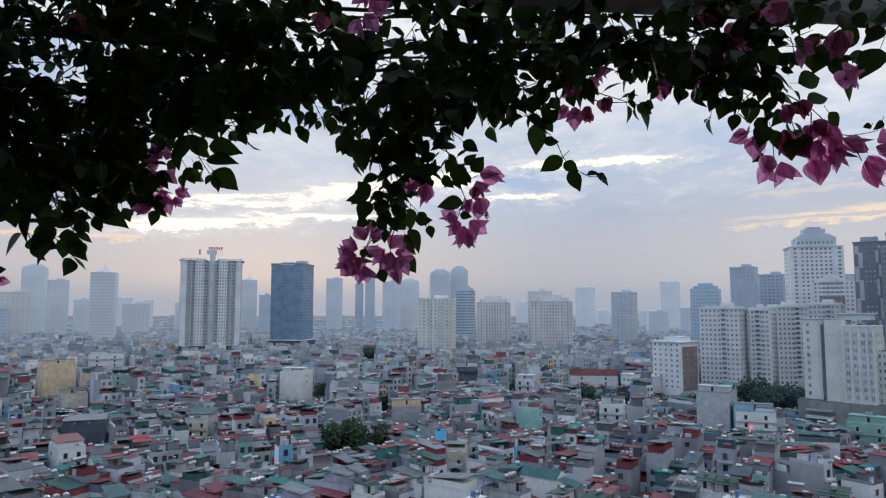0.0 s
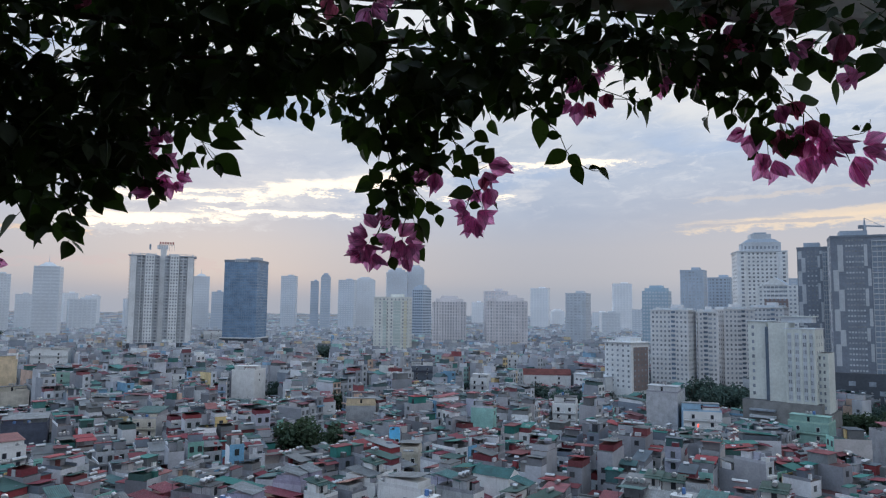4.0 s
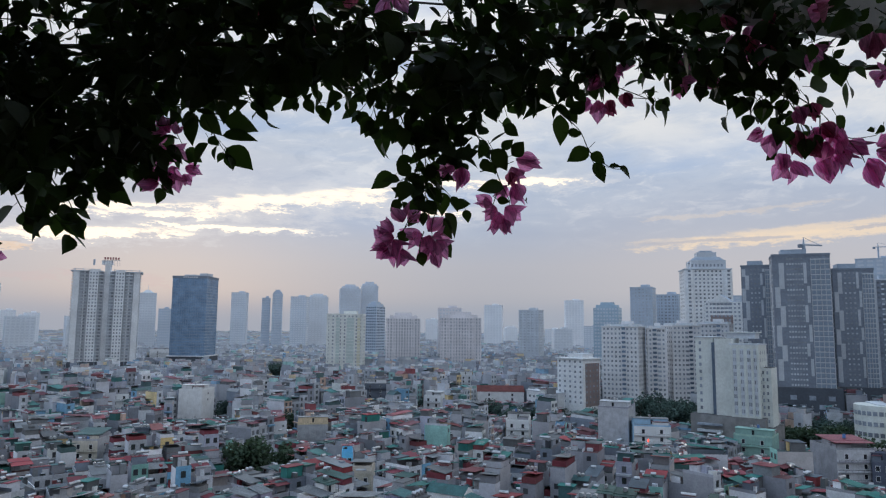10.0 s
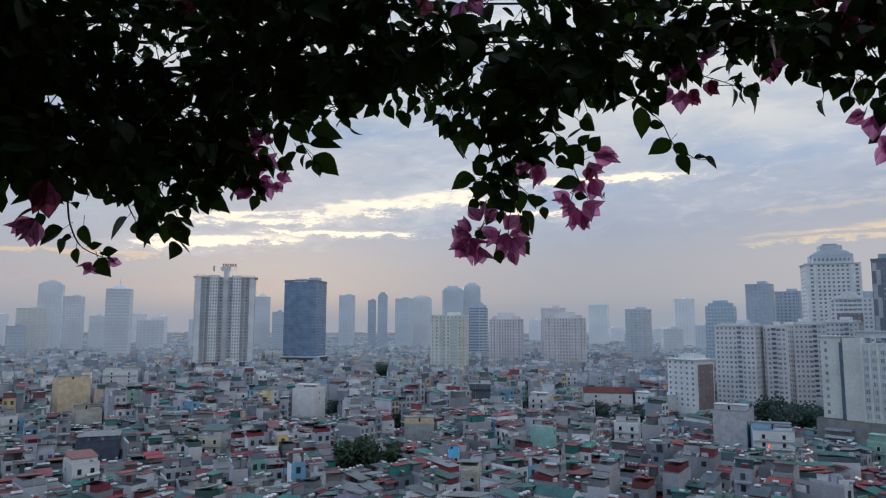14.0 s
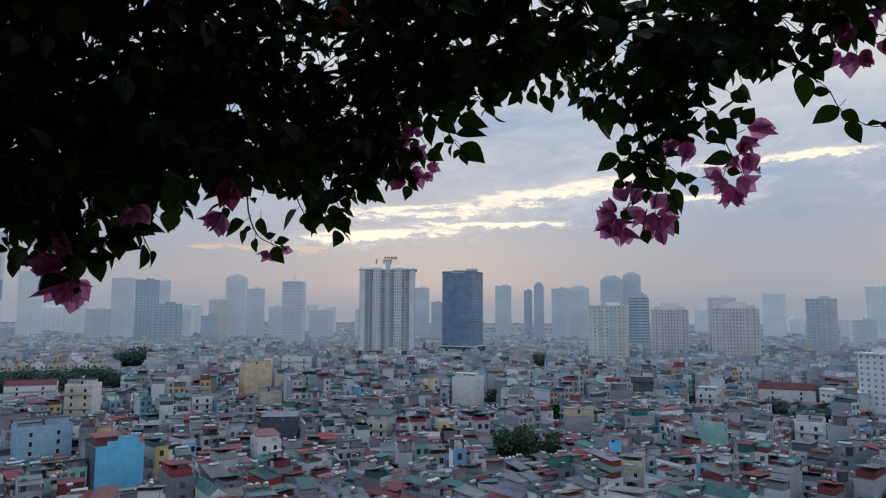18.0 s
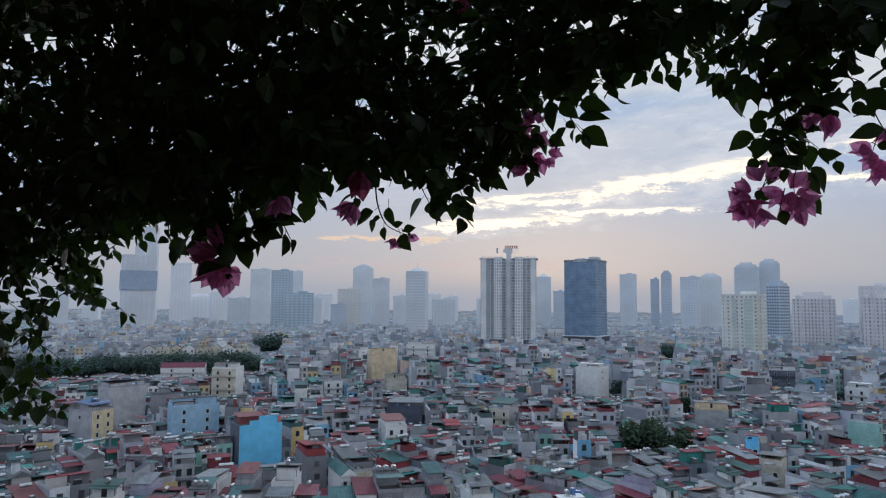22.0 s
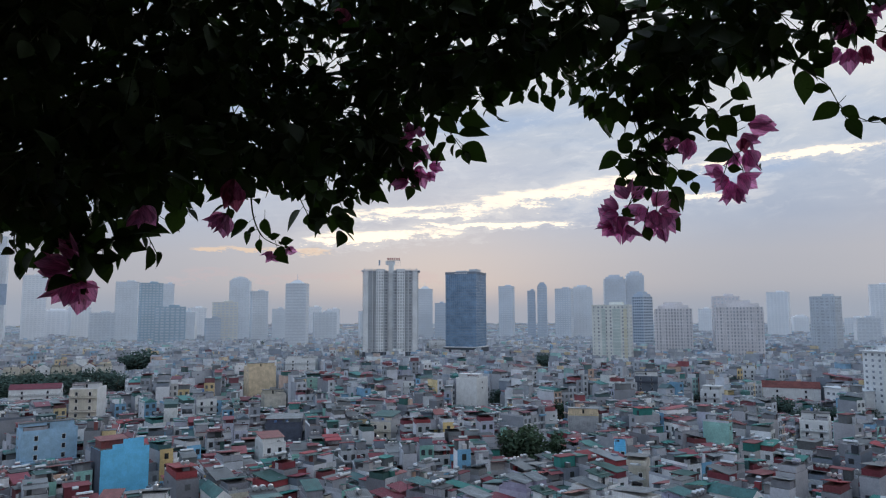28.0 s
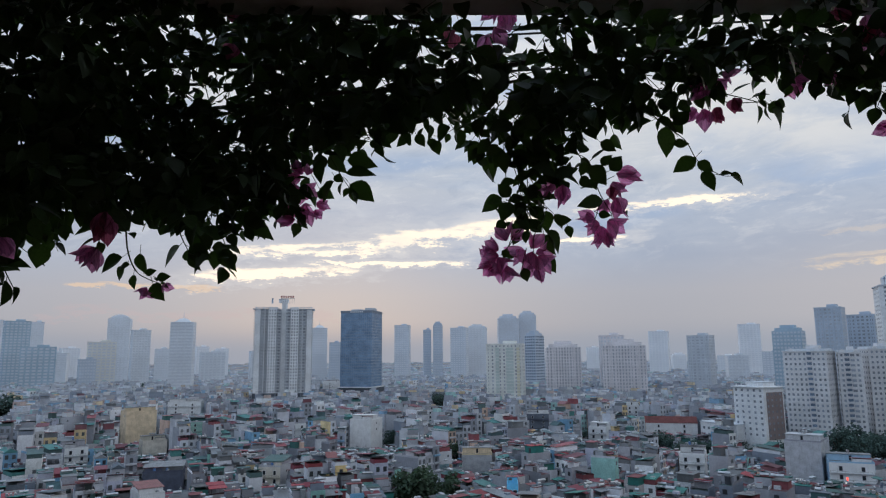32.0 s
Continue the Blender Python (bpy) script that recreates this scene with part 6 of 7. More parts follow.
def twig(ctrl, gap, size, r0=0.0022, r1=0.0009, key=False, skip=0.0, mat="green_stem", bare=False):
    """A shoot with leaves set alternately along it; ctrl in metres about the start of the walk."""
    path = smooth_path([(x, y, Z0 + z) for x, y, z in ctrl], 5)
    STEMS.tube([tuple(p - BASE) for p in path], r0, r1, mat, 4)
    run, side = VR.uniform(0, gap), VR.choice((-1, 1))
    total = sum((b - a).length for a, b in zip(path, path[1:]))
    done = 0.0
    for a, b in zip(path, path[1:]):
        seg = (b - a).length
        while run < seg:
            p = a + (b - a) * (run / seg)
            t = (b - a).normalized()
            out = t.cross(Vector((VR.gauss(0, 0.4), 1, VR.gauss(0, 0.4)))).normalized() * side + Vector((0, VR.gauss(-0.1, 0.45), 0))
            way = out * VR.uniform(0.5, 1.1) + t * VR.uniform(0.0, 0.8) + Vector((VR.gauss(0, 0.25), VR.gauss(0, 0.25), -VR.uniform(-0.25, 0.65)))
            s = size * VR.uniform(0.6, 1.35) * (1.0 if (done + run) / total < 0.8 else 0.75)
            if done + run > skip * total:
                w = way.normalized()
                if not bare:
                    STEMS.tube([tuple(p - BASE), tuple(p + w * s * 0.22 - BASE)], 0.0008, 0.0006, mat, 3)
                put_leaf(p + w * s * 0.2, w, s, key)
            side = -side
            run += gap * VR.uniform(0.3, 1.7)
        run -= seg
        done += seg
    put_leaf(path[-1], (path[-1] - path[-2]).normalized() + Vector((0, 0, -0.2)), size * 0.8, key)


# flowers: three papery bracts round a thin tube
LEAVES += [leaf_shape(1.0, 0.80, 0.50, -0.16), leaf_shape(1.05, 0.72, 0.55, -0.24), leaf_shape(0.95, 0.84, 0.42, -0.10)]
BRACTS = {c: [leaf_mesh(k, c, "bract") for k in (5, 6, 7)] for c in ("bract", "bract_old_shaded")}
tube = Geo()
tube.tube([(0, 0, 0), (0.02, 0, 0.35), (0, 0.02, 0.62)], 0.03, 0.04, "bract_old_shaded", 5)
TUBE = tube.mesh("flower")
shift = Matrix.Translation(-BASE)


def bloom(x, y, z, way, size, kind=""):
    """One flower; way: the turn of its mouth, degrees clockwise from straight right."""
    a = radians(way)
    tilt = Vector((math.cos(a), VR.uniform(-0.55, -0.1), -math.sin(a))).normalized()
    q = tilt.to_track_quat("Z", "Y").to_matrix().to_4x4()
    m = shift @ Matrix.Translation((x, y, Z0 + z)) @ q @ Matrix.Rotation(VR.uniform(0, 6.28), 4, "Z") @ Matrix.Scale(size * 1.12, 4)
    f = part("flower", TUBE, vine, m=m)
    lo, hi = {"": (30, 52), "half": (18, 32), "shut": (8, 15), "old_shaded": (10, 22)}[kind]
    for k in range(3):
        lean = radians(90 - VR.uniform(lo, hi))
        b = Matrix.Rotation(k * 2.094 + VR.gauss(0, 0.15), 4, "Z") @ Matrix.Translation((0, 0.05, 0)) @ Matrix.Rotation(lean, 4, "X") @ Matrix.Rotation(VR.gauss(0, 0.2), 4, "Y") @ Matrix.Scale(VR.uniform(0.88, 1.12), 4)
        part("bract", BRACTS["bract_old_shaded" if kind == "old_shaded" else "bract"][k], f, m=b)


def shoot(gap, size, *ctrl):
    """A hanging shoot with its leaves."""
    twig(ctrl, gap, size, key=True)


def stalk(ctrl):
    """A bare green stalk."""
    STEMS.tube([tuple(p - BASE) for p in smooth_path([(x, y, Z0 + z) for x, y, z in ctrl], 4)], 0.0016, 0.0009, "green_stem", 4)


def blade(x, y, z, dx, dz):
    """One leaf at the end of a short stalk, reaching dx across and dz up."""
    way = Vector((dx, VR.gauss(0, 0.008), dz))
    p = Vector((x, y, Z0 + z))
    STEMS.tube([tuple(p - BASE), tuple(p - way * 0.3 + Vector((0, 0.004, 0.006)) - BASE)], 0.0007, 0.0009, "green_stem", 3)
    LEAF_AT.append((True, VR.choice((0, 0, 1, 2, 4)), leaf_pose(p, way, Vector((VR.gauss(0, 0.3), -1.0, VR.gauss(0.25, 0.3))), way.length, VR.gauss(0, 0.3))))


# the hanging tail in the middle
shoot(0.019, 0.043, (-0.127, 1.6, 0.613), (-0.133, 1.568, 0.472), (-0.12, 1.535, 0.362), (-0.117, 1.502, 0.258), (-0.123, 1.47, 0.173))
shoot(0.02, 0.043, (-0.178, 1.6, 0.629), (-0.2, 1.575, 0.5), (-0.171, 1.55, 0.406), (-0.143, 1.525, 0.32), (-0.131, 1.5, 0.243))
shoot(0.02, 0.043, (-0.076, 1.62, 0.594), (-0.084, 1.59, 0.489), (-0.077, 1.56, 0.408), (-0.076, 1.53, 0.321), (-0.083, 1.5, 0.219))
shoot(0.02, 0.043, (0.002, 1.64, 0.574), (0.007, 1.61, 0.474), (0.002, 1.58, 0.393), (0.022, 1.55, 0.341), (0.031, 1.52, 0.3))
shoot(0.024, 0.042, (-0.039, 1.6, 0.544), (-0.058, 1.58, 0.455), (-0.072, 1.56, 0.408), (-0.047, 1.54, 0.328), (-0.036, 1.52, 0.295))
shoot(0.05, 0.03, (-0.14, 1.46, 0.172), (-0.154, 1.46, 0.158), (-0.167, 1.46, 0.13))
for line in (
    ((-0.122, 1.46, 0.19), (-0.154, 1.46, 0.148), (-0.181, 1.46, 0.116)),
    ((-0.097, 1.43, 0.182), (-0.11, 1.43, 0.145), (-0.11, 1.43, 0.114)),
    ((-0.079, 1.5, 0.286), (-0.055, 1.5, 0.248), (-0.041, 1.5, 0.281)),
    ((0.021, 1.5, 0.33), (0.045, 1.5, 0.257), (0.068, 1.5, 0.21), (0.066, 1.5, 0.191)),
    ((0.002, 1.5, 0.272), (0.04, 1.5, 0.281), (0.078, 1.5, 0.298)),
    ((0.049, 1.5, 0.248), (0.035, 1.5, 0.21), (0.026, 1.5, 0.181)),
    ((-0.125, 1.45, 0.129), (-0.134, 1.45, 0.093), (-0.129, 1.45, 0.07)),
):
    stalk(line)
blade(0.043, 1.443, 0.228, -0.057, -0.006)
blade(-0.087, 1.5, 0.119, 0.028, -0.039)
blade(-0.133, 1.44, 0.085, 0.009, -0.03)
blade(-0.077, 1.482, 0.174, 0.035, -0.044)
blade(-0.084, 1.479, 0.164, 0.014, -0.047)
blade(-0.061, 1.471, 0.196, 0.039, -0.004)
blade(-0.031, 1.494, 0.185, 0.007, -0.029)
blade(-0.157, 1.441, 0.243, -0.028, 0.033)
blade(-0.175, 1.473, 0.239, -0.038, 0.002)
blade(-0.157, 1.441, 0.23, -0.022, -0.042)
blade(0.02, 1.447, 0.309, 0.034, -0.044)
blade(0.049, 1.486, 0.319, 0.022, 0.025)
blade(0.061, 1.447, 0.297, 0.029, 0.031)
blade(-0.055, 1.488, 0.296, 0.053, 0.023)
blade(0.037, 1.483, 0.208, 0.027, -0.007)
blade(0.088, 1.44, 0.199, 0.015, 0.001)
blade(-0.201, 1.48, 0.388, -0.031, -0.035)
blade(-0.182, 1.444, 0.364, -0.028, -0.025)
blade(-0.17, 1.442, 0.345, 0, -0.045)
blade(0.043, 1.443, 0.361, 0.034, -0.021)
blade(-0.134, 1.44, 0.187, 0.014, -0.023)
blade(-0.158, 1.49, 0.246, 0.033, 0.01)
blade(-0.111, 1.499, 0.233, 0.029, -0.038)
blade(-0.144, 1.495, 0.242, 0.01, -0.038)
blade(-0.112, 1.499, 0.315, -0.033, -0.017)
blade(-0.101, 1.474, 0.319, 0.056, -0.014)
blade(-0.167, 1.498, 0.115, 0.023, 0.026)
blade(0.002, 1.471, 0.293, 0.019, -0.031)
bloom(-0.155, 1.475, 0.151, 295, 0.033, "")
bloom(-0.168, 1.46, 0.148, 250, 0.037, "")
bloom(-0.186, 1.475, 0.13, 215, 0.035, "")
bloom(-0.186, 1.46, 0.116, 170, 0.039, "")
bloom(-0.201, 1.475, 0.107, 105, 0.035, "")
bloom(-0.188, 1.46, 0.112, 60, 0.039, "")
bloom(-0.183, 1.475, 0.093, 125, 0.035, "")
bloom(-0.169, 1.46, 0.093, 80, 0.039, "")
bloom(-0.199, 1.475, 0.109, 185, 0.033, "")
bloom(-0.192, 1.46, 0.098, 140, 0.037, "")
bloom(-0.104, 1.475, 0.121, 345, 0.035, "")
bloom(-0.115, 1.46, 0.13, 300, 0.039, "")
bloom(-0.127, 1.475, 0.128, 145, 0.04, "")
bloom(-0.112, 1.46, 0.123, 100, 0.044, "")
bloom(-0.111, 1.475, 0.104, 95, 0.037, "")
bloom(-0.099, 1.46, 0.112, 50, 0.041, "")
bloom(-0.101, 1.46, 0.084, 80, 0.032, "shut")
bloom(-0.055, 1.515, 0.286, 140, 0.043, "half")
bloom(-0.038, 1.5, 0.281, 95, 0.048, "half")
bloom(0.076, 1.515, 0.288, 60, 0.044, "half")
bloom(0.083, 1.5, 0.303, 15, 0.048, "half")
bloom(0.071, 1.5, 0.274, 90, 0.03, "old_shaded")
bloom(0.065, 1.515, 0.247, 120, 0.039, "half")
bloom(0.08, 1.5, 0.248, 75, 0.043, "half")
bloom(0.033, 1.515, 0.203, 185, 0.036, "half")
bloom(0.04, 1.5, 0.191, 140, 0.04, "half")
bloom(0.047, 1.515, 0.186, 85, 0.039, "")
bloom(0.059, 1.5, 0.195, 40, 0.043, "")
bloom(0.045, 1.515, 0.167, 125, 0.029, "half")
bloom(0.056, 1.5, 0.167, 80, 0.033, "half")
# the sprays over the sunlit cloud
shoot(0.06, 0.04, (-0.686, 1.63, 0.539), (-0.64, 1.63, 0.461), (-0.612, 1.63, 0.401), (-0.576, 1.63, 0.341), (-0.556, 1.63, 0.314))
shoot(0.02, 0.05, (-0.532, 1.64, 0.629), (-0.531, 1.64, 0.555), (-0.535, 1.64, 0.5), (-0.516, 1.64, 0.455), (-0.48, 1.64, 0.412))
shoot(0.022, 0.05, (-0.595, 1.66, 0.605), (-0.59, 1.66, 0.521), (-0.562, 1.66, 0.468), (-0.518, 1.66, 0.453))
shoot(0.022, 0.05, (-0.435, 1.64, 0.581), (-0.398, 1.64, 0.528), (-0.37, 1.64, 0.484), (-0.349, 1.64, 0.443))
shoot(0.02, 0.05, (-0.311, 1.62, 0.582), (-0.318, 1.62, 0.517), (-0.299, 1.62, 0.472))
shoot(0.022, 0.052, (-0.247, 1.6, 0.505), (-0.227, 1.6, 0.425), (-0.208, 1.6, 0.353))
shoot(0.018, 0.054, (-0.829, 1.62, 0.427), (-0.785, 1.62, 0.361), (-0.742, 1.62, 0.303), (-0.7, 1.62, 0.262))
shoot(0.017, 0.055, (-0.944, 1.6, 0.304), (-0.916, 1.6, 0.239), (-0.883, 1.6, 0.199), (-0.865, 1.6, 0.159))
shoot(0.018, 0.055, (-0.996, 1.56, 0.258), (-0.97, 1.56, 0.196), (-0.944, 1.56, 0.149))
blade(-0.832, 1.609, 0.238, 0.077, -0.03)
blade(-0.889, 1.612, 0.169, 0.036, -0.052)
blade(-0.908, 1.629, 0.172, -0.008, -0.052)
blade(-0.832, 1.658, 0.403, 0.054, 0.011)
blade(-0.789, 1.605, 0.344, 0.057, 0.001)
blade(-0.631, 1.602, 0.395, -0.003, -0.067)
blade(-0.621, 1.66, 0.428, 0.032, -0.057)
blade(-0.598, 1.606, 0.337, -0.046, -0.047)
blade(-0.569, 1.623, 0.394, 0.077, -0.002)
blade(-0.567, 1.6, 0.355, 0.078, -0.002)
blade(-0.568, 1.656, 0.341, 0.064, -0.047)
blade(-0.574, 1.659, 0.331, -0.012, -0.026)
blade(-0.562, 1.651, 0.325, 0.007, -0.035)
blade(-0.598, 1.606, 0.35, 0.025, -0.018)
blade(-0.533, 1.631, 0.486, 0.069, 0.016)
blade(-0.52, 1.653, 0.469, 0.055, 0.011)
blade(-0.51, 1.66, 0.462, 0.051, -0.026)
blade(-0.493, 1.607, 0.419, 0.025, -0.027)
blade(-0.4, 1.603, 0.476, -0.062, -0.019)
blade(-0.406, 1.639, 0.462, -0.042, -0.028)
blade(-0.409, 1.6, 0.442, 0.003, -0.023)
blade(-0.388, 1.6, 0.448, 0.022, -0.031)
blade(-0.361, 1.657, 0.455, 0.015, -0.032)
blade(-0.202, 1.657, 0.407, -0.01, -0.068)
blade(-0.236, 1.612, 0.419, -0.021, -0.042)
blade(-0.218, 1.601, 0.398, -0.021, -0.028)
blade(-0.177, 1.655, 0.291, -0.058, -0.026)
blade(-0.742, 1.626, 0.279, -0.009, -0.039)
blade(-0.875, 1.637, 0.215, 0.01, -0.032)
blade(-0.785, 1.655, 0.318, -0.019, -0.062)
bloom(-0.684, 1.655, 0.368, 305, 0.033, "")
bloom(-0.697, 1.64, 0.368, 260, 0.037, "")
bloom(-0.694, 1.655, 0.371, 215, 0.03, "half")
bloom(-0.694, 1.64, 0.359, 170, 0.034, "half")
bloom(-0.697, 1.655, 0.323, 75, 0.033, "")
bloom(-0.689, 1.64, 0.333, 30, 0.036, "")
bloom(-0.696, 1.655, 0.324, 195, 0.035, "")
bloom(-0.692, 1.64, 0.311, 150, 0.039, "")
bloom(-0.695, 1.655, 0.285, 105, 0.035, "")
bloom(-0.682, 1.64, 0.289, 60, 0.039, "")
bloom(-0.688, 1.655, 0.273, 130, 0.035, "")
bloom(-0.675, 1.64, 0.272, 85, 0.039, "")
bloom(-0.659, 1.655, 0.275, 60, 0.032, "half")
bloom(-0.653, 1.64, 0.286, 15, 0.036, "half")
bloom(-0.709, 1.655, 0.262, 210, 0.035, "half")
bloom(-0.708, 1.64, 0.249, 165, 0.039, "half")
# the long spray and the flowers beside it
shoot(0.024, 0.052, (0.078, 1.62, 0.613), (0.121, 1.62, 0.547), (0.174, 1.62, 0.512), (0.241, 1.62, 0.461))
for line in (
    ((0.171, 1.61, 0.509), (0.214, 1.61, 0.456), (0.267, 1.61, 0.411), (0.295, 1.61, 0.356), (0.344, 1.61, 0.321), (0.373, 1.61, 0.317)),
    ((0.338, 1.64, 0.533), (0.388, 1.64, 0.511), (0.459, 1.64, 0.509), (0.49, 1.64, 0.501)),
    ((0.339, 1.63, 0.524), (0.338, 1.63, 0.498), (0.333, 1.63, 0.48)),
):
    stalk(line)
shoot(0.022, 0.052, (0.258, 1.64, 0.636), (0.298, 1.64, 0.589), (0.358, 1.64, 0.544), (0.428, 1.64, 0.519), (0.479, 1.64, 0.502))
shoot(0.022, 0.052, (0.494, 1.62, 0.656), (0.544, 1.62, 0.61), (0.553, 1.62, 0.56))
shoot(0.026, 0.055, (0.586, 1.6, 0.655), (0.637, 1.6, 0.599), (0.709, 1.6, 0.574), (0.75, 1.6, 0.547))
shoot(0.022, 0.054, (0.717, 1.56, 0.619), (0.755, 1.56, 0.543), (0.804, 1.56, 0.468), (0.823, 1.56, 0.42))
shoot(0.022, 0.052, (0.421, 1.64, 0.7), (0.461, 1.64, 0.622), (0.522, 1.64, 0.586))
blade(0.198, 1.638, 0.472, -0.065, -0.02)
blade(0.23, 1.639, 0.456, -0.004, -0.081)
blade(0.2, 1.595, 0.46, 0.06, -0.025)
blade(0.238, 1.58, 0.439, 0.038, 0.038)
blade(0.246, 1.635, 0.408, 0.039, 0.002)
blade(0.285, 1.594, 0.361, -0.053, -0.035)
blade(0.285, 1.581, 0.346, 0.034, -0.026)
blade(0.301, 1.606, 0.329, 0.029, -0.048)
blade(0.351, 1.635, 0.327, 0.026, 0.007)
blade(0.368, 1.613, 0.323, 0.037, -0.019)
blade(0.126, 1.64, 0.557, -0.03, -0.091)
blade(0.241, 1.633, 0.475, 0.025, 0.033)
blade(0.476, 1.616, 0.486, 0.044, -0.041)
blade(0.492, 1.634, 0.503, 0.034, -0.005)
blade(0.457, 1.64, 0.516, 0.017, -0.026)
blade(0.664, 1.594, 0.533, -0.069, -0.034)
blade(0.716, 1.583, 0.534, -0.05, -0.079)
blade(0.549, 1.611, 0.555, -0.013, -0.047)
blade(0.623, 1.64, 0.603, -0.005, -0.053)
blade(0.675, 1.58, 0.525, 0.063, 0.029)
blade(0.852, 1.62, 0.587, -0.007, 0.034)
blade(0.883, 1.582, 0.568, 0.029, 0.077)
bloom(0.31, 1.645, 0.499, 145, 0.042, "half")
bloom(0.325, 1.63, 0.494, 100, 0.047, "half")
bloom(0.348, 1.63, 0.495, 80, 0.047, "old_shaded")
bloom(0.394, 1.63, 0.518, 85, 0.042, "old_shaded")
bloom(0.324, 1.645, 0.561, 195, 0.035, "")
bloom(0.329, 1.63, 0.548, 150, 0.039, "")
bloom(0.364, 1.645, 0.576, 75, 0.033, "")
bloom(0.373, 1.63, 0.586, 30, 0.036, "")
# the heavy cluster at the end of the beam
shoot(0.04, 0.05, (0.636, 1.55, 0.624), (0.653, 1.55, 0.525), (0.693, 1.55, 0.494), (0.731, 1.55, 0.445))
shoot(0.022, 0.052, (0.75, 1.54, 0.646), (0.751, 1.54, 0.558), (0.779, 1.54, 0.501), (0.796, 1.54, 0.434))
for line in (
    ((0.794, 1.53, 0.493), (0.852, 1.53, 0.457), (0.909, 1.53, 0.401), (0.984, 1.53, 0.406), (1.004, 1.53, 0.416)),
    ((0.847, 1.53, 0.452), (0.844, 1.53, 0.391), (0.844, 1.53, 0.341)),
    ((0.903, 1.52, 0.399), (0.94, 1.52, 0.358), (0.951, 1.52, 0.336)),
    ((0.746, 1.54, 0.434), (0.759, 1.54, 0.394), (0.762, 1.54, 0.343)),
):
    stalk(line)
blade(0.749, 1.553, 0.534, -0.051, -0.016)
blade(0.664, 1.558, 0.52, 0.033, -0.018)
blade(0.661, 1.547, 0.493, -0.018, -0.053)
blade(0.627, 1.518, 0.499, -0.043, -0.025)
blade(0.733, 1.55, 0.473, 0.044, -0.026)
blade(0.837, 1.527, 0.477, 0.055, 0.013)
blade(0.809, 1.51, 0.514, 0.064, 0.02)
blade(0.771, 1.51, 0.547, 0.028, -0.01)
blade(0.902, 1.548, 0.611, -0.035, -0.055)
blade(0.877, 1.513, 0.447, 0.029, -0.035)
blade(0.992, 1.502, 0.424, -0.018, -0.02)
blade(0.965, 1.5, 0.413, -0.021, -0.004)
blade(0.947, 1.546, 0.38, 0.045, -0.01)
blade(0.745, 1.555, 0.361, -0.023, -0.018)
blade(0.753, 1.526, 0.41, 0.013, -0.045)
blade(0.726, 1.5, 0.413, -0.021, -0.05)
blade(0.809, 1.502, 0.394, 0.022, -0.05)
blade(0.786, 1.505, 0.385, -0.002, -0.052)
blade(0.76, 1.514, 0.533, -0.01, -0.056)
blade(0.706, 1.501, 0.493, 0.034, -0.01)
blade(0.815, 1.542, 0.507, 0.019, -0.026)
bloom(0.79, 1.53, 0.47, 95, 0.05, "shut")
bloom(0.828, 1.53, 0.482, 95, 0.048, "old_shaded")
bloom(0.707, 1.545, 0.41, 155, 0.047, "half")
bloom(0.723, 1.53, 0.401, 110, 0.052, "half")
bloom(0.743, 1.53, 0.351, 110, 0.049, "shut")
bloom(0.754, 1.545, 0.334, 120, 0.047, "")
bloom(0.772, 1.53, 0.336, 75, 0.052, "")
bloom(0.783, 1.53, 0.411, 90, 0.056, "old_shaded")
bloom(0.804, 1.53, 0.391, 70, 0.05, "old_shaded")
bloom(0.847, 1.53, 0.343, 90, 0.056, "shut")
bloom(0.851, 1.53, 0.432, 60, 0.051, "old_shaded")
bloom(0.857, 1.545, 0.427, 125, 0.046, "half")
bloom(0.875, 1.53, 0.427, 80, 0.051, "half")
bloom(0.846, 1.545, 0.395, 155, 0.046, "half")
bloom(0.861, 1.53, 0.386, 110, 0.051, "half")
bloom(0.87, 1.545, 0.391, 125, 0.049, "")
bloom(0.889, 1.53, 0.391, 80, 0.054, "")
bloom(0.904, 1.545, 0.379, 85, 0.049, "half")
bloom(0.918, 1.53, 0.391, 40, 0.055, "half")
bloom(0.875, 1.545, 0.36, 105, 0.046, "")
bloom(0.892, 1.53, 0.366, 60, 0.051, "")
bloom(0.965, 1.53, 0.338, 70, 0.061, "shut")
bloom(0.982, 1.545, 0.354, 65, 0.05, "half")
bloom(0.992, 1.53, 0.371, 20, 0.056, "half")
bloom(1.005, 1.545, 0.368, 5, 0.039, "")
bloom(0.997, 1.53, 0.381, 320, 0.043, "")
# half of this group takes the dull bracts to paint its shade
bloom(0.635, 1.53, 0.663, 200, 0.042, "old_shaded")
bloom(0.641, 1.545, 0.648, 105, 0.037, "")
bloom(0.655, 1.53, 0.653, 60, 0.042, "")
bloom(0.679, 1.53, 0.637, 120, 0.042, "old_shaded")
bloom(0.708, 1.53, 0.658, 300, 0.042, "old_shaded")
bloom(0.714, 1.53, 0.621, 40, 0.039, "old_shaded")
bloom(0.679, 1.545, 0.619, 135, 0.037, "")
bloom(0.694, 1.53, 0.616, 90, 0.042, "")
bloom(0.829, 1.545, 0.609, 60, 0.036, "")
bloom(0.835, 1.53, 0.622, 15, 0.04, "")
blade(0.822, 1.24, 0.489, -0.04, -0.056)
blade(0.716, 1.24, 0.567, -0.051, -0.034)
blade(0.78, 1.24, 0.533, -0.035, -0.048)
blade(0.833, 1.24, 0.529, -0.038, -0.023)
blade(0.619, 1.24, 0.495, -0.002, -0.038)
# two of these near blooms take dull bracts to paint the beam's shade
bloom(0.735, 1.22, 0.516, 110, 0.06, "old_shaded")
bloom(0.763, 1.22, 0.442, 140, 0.065, "shut")
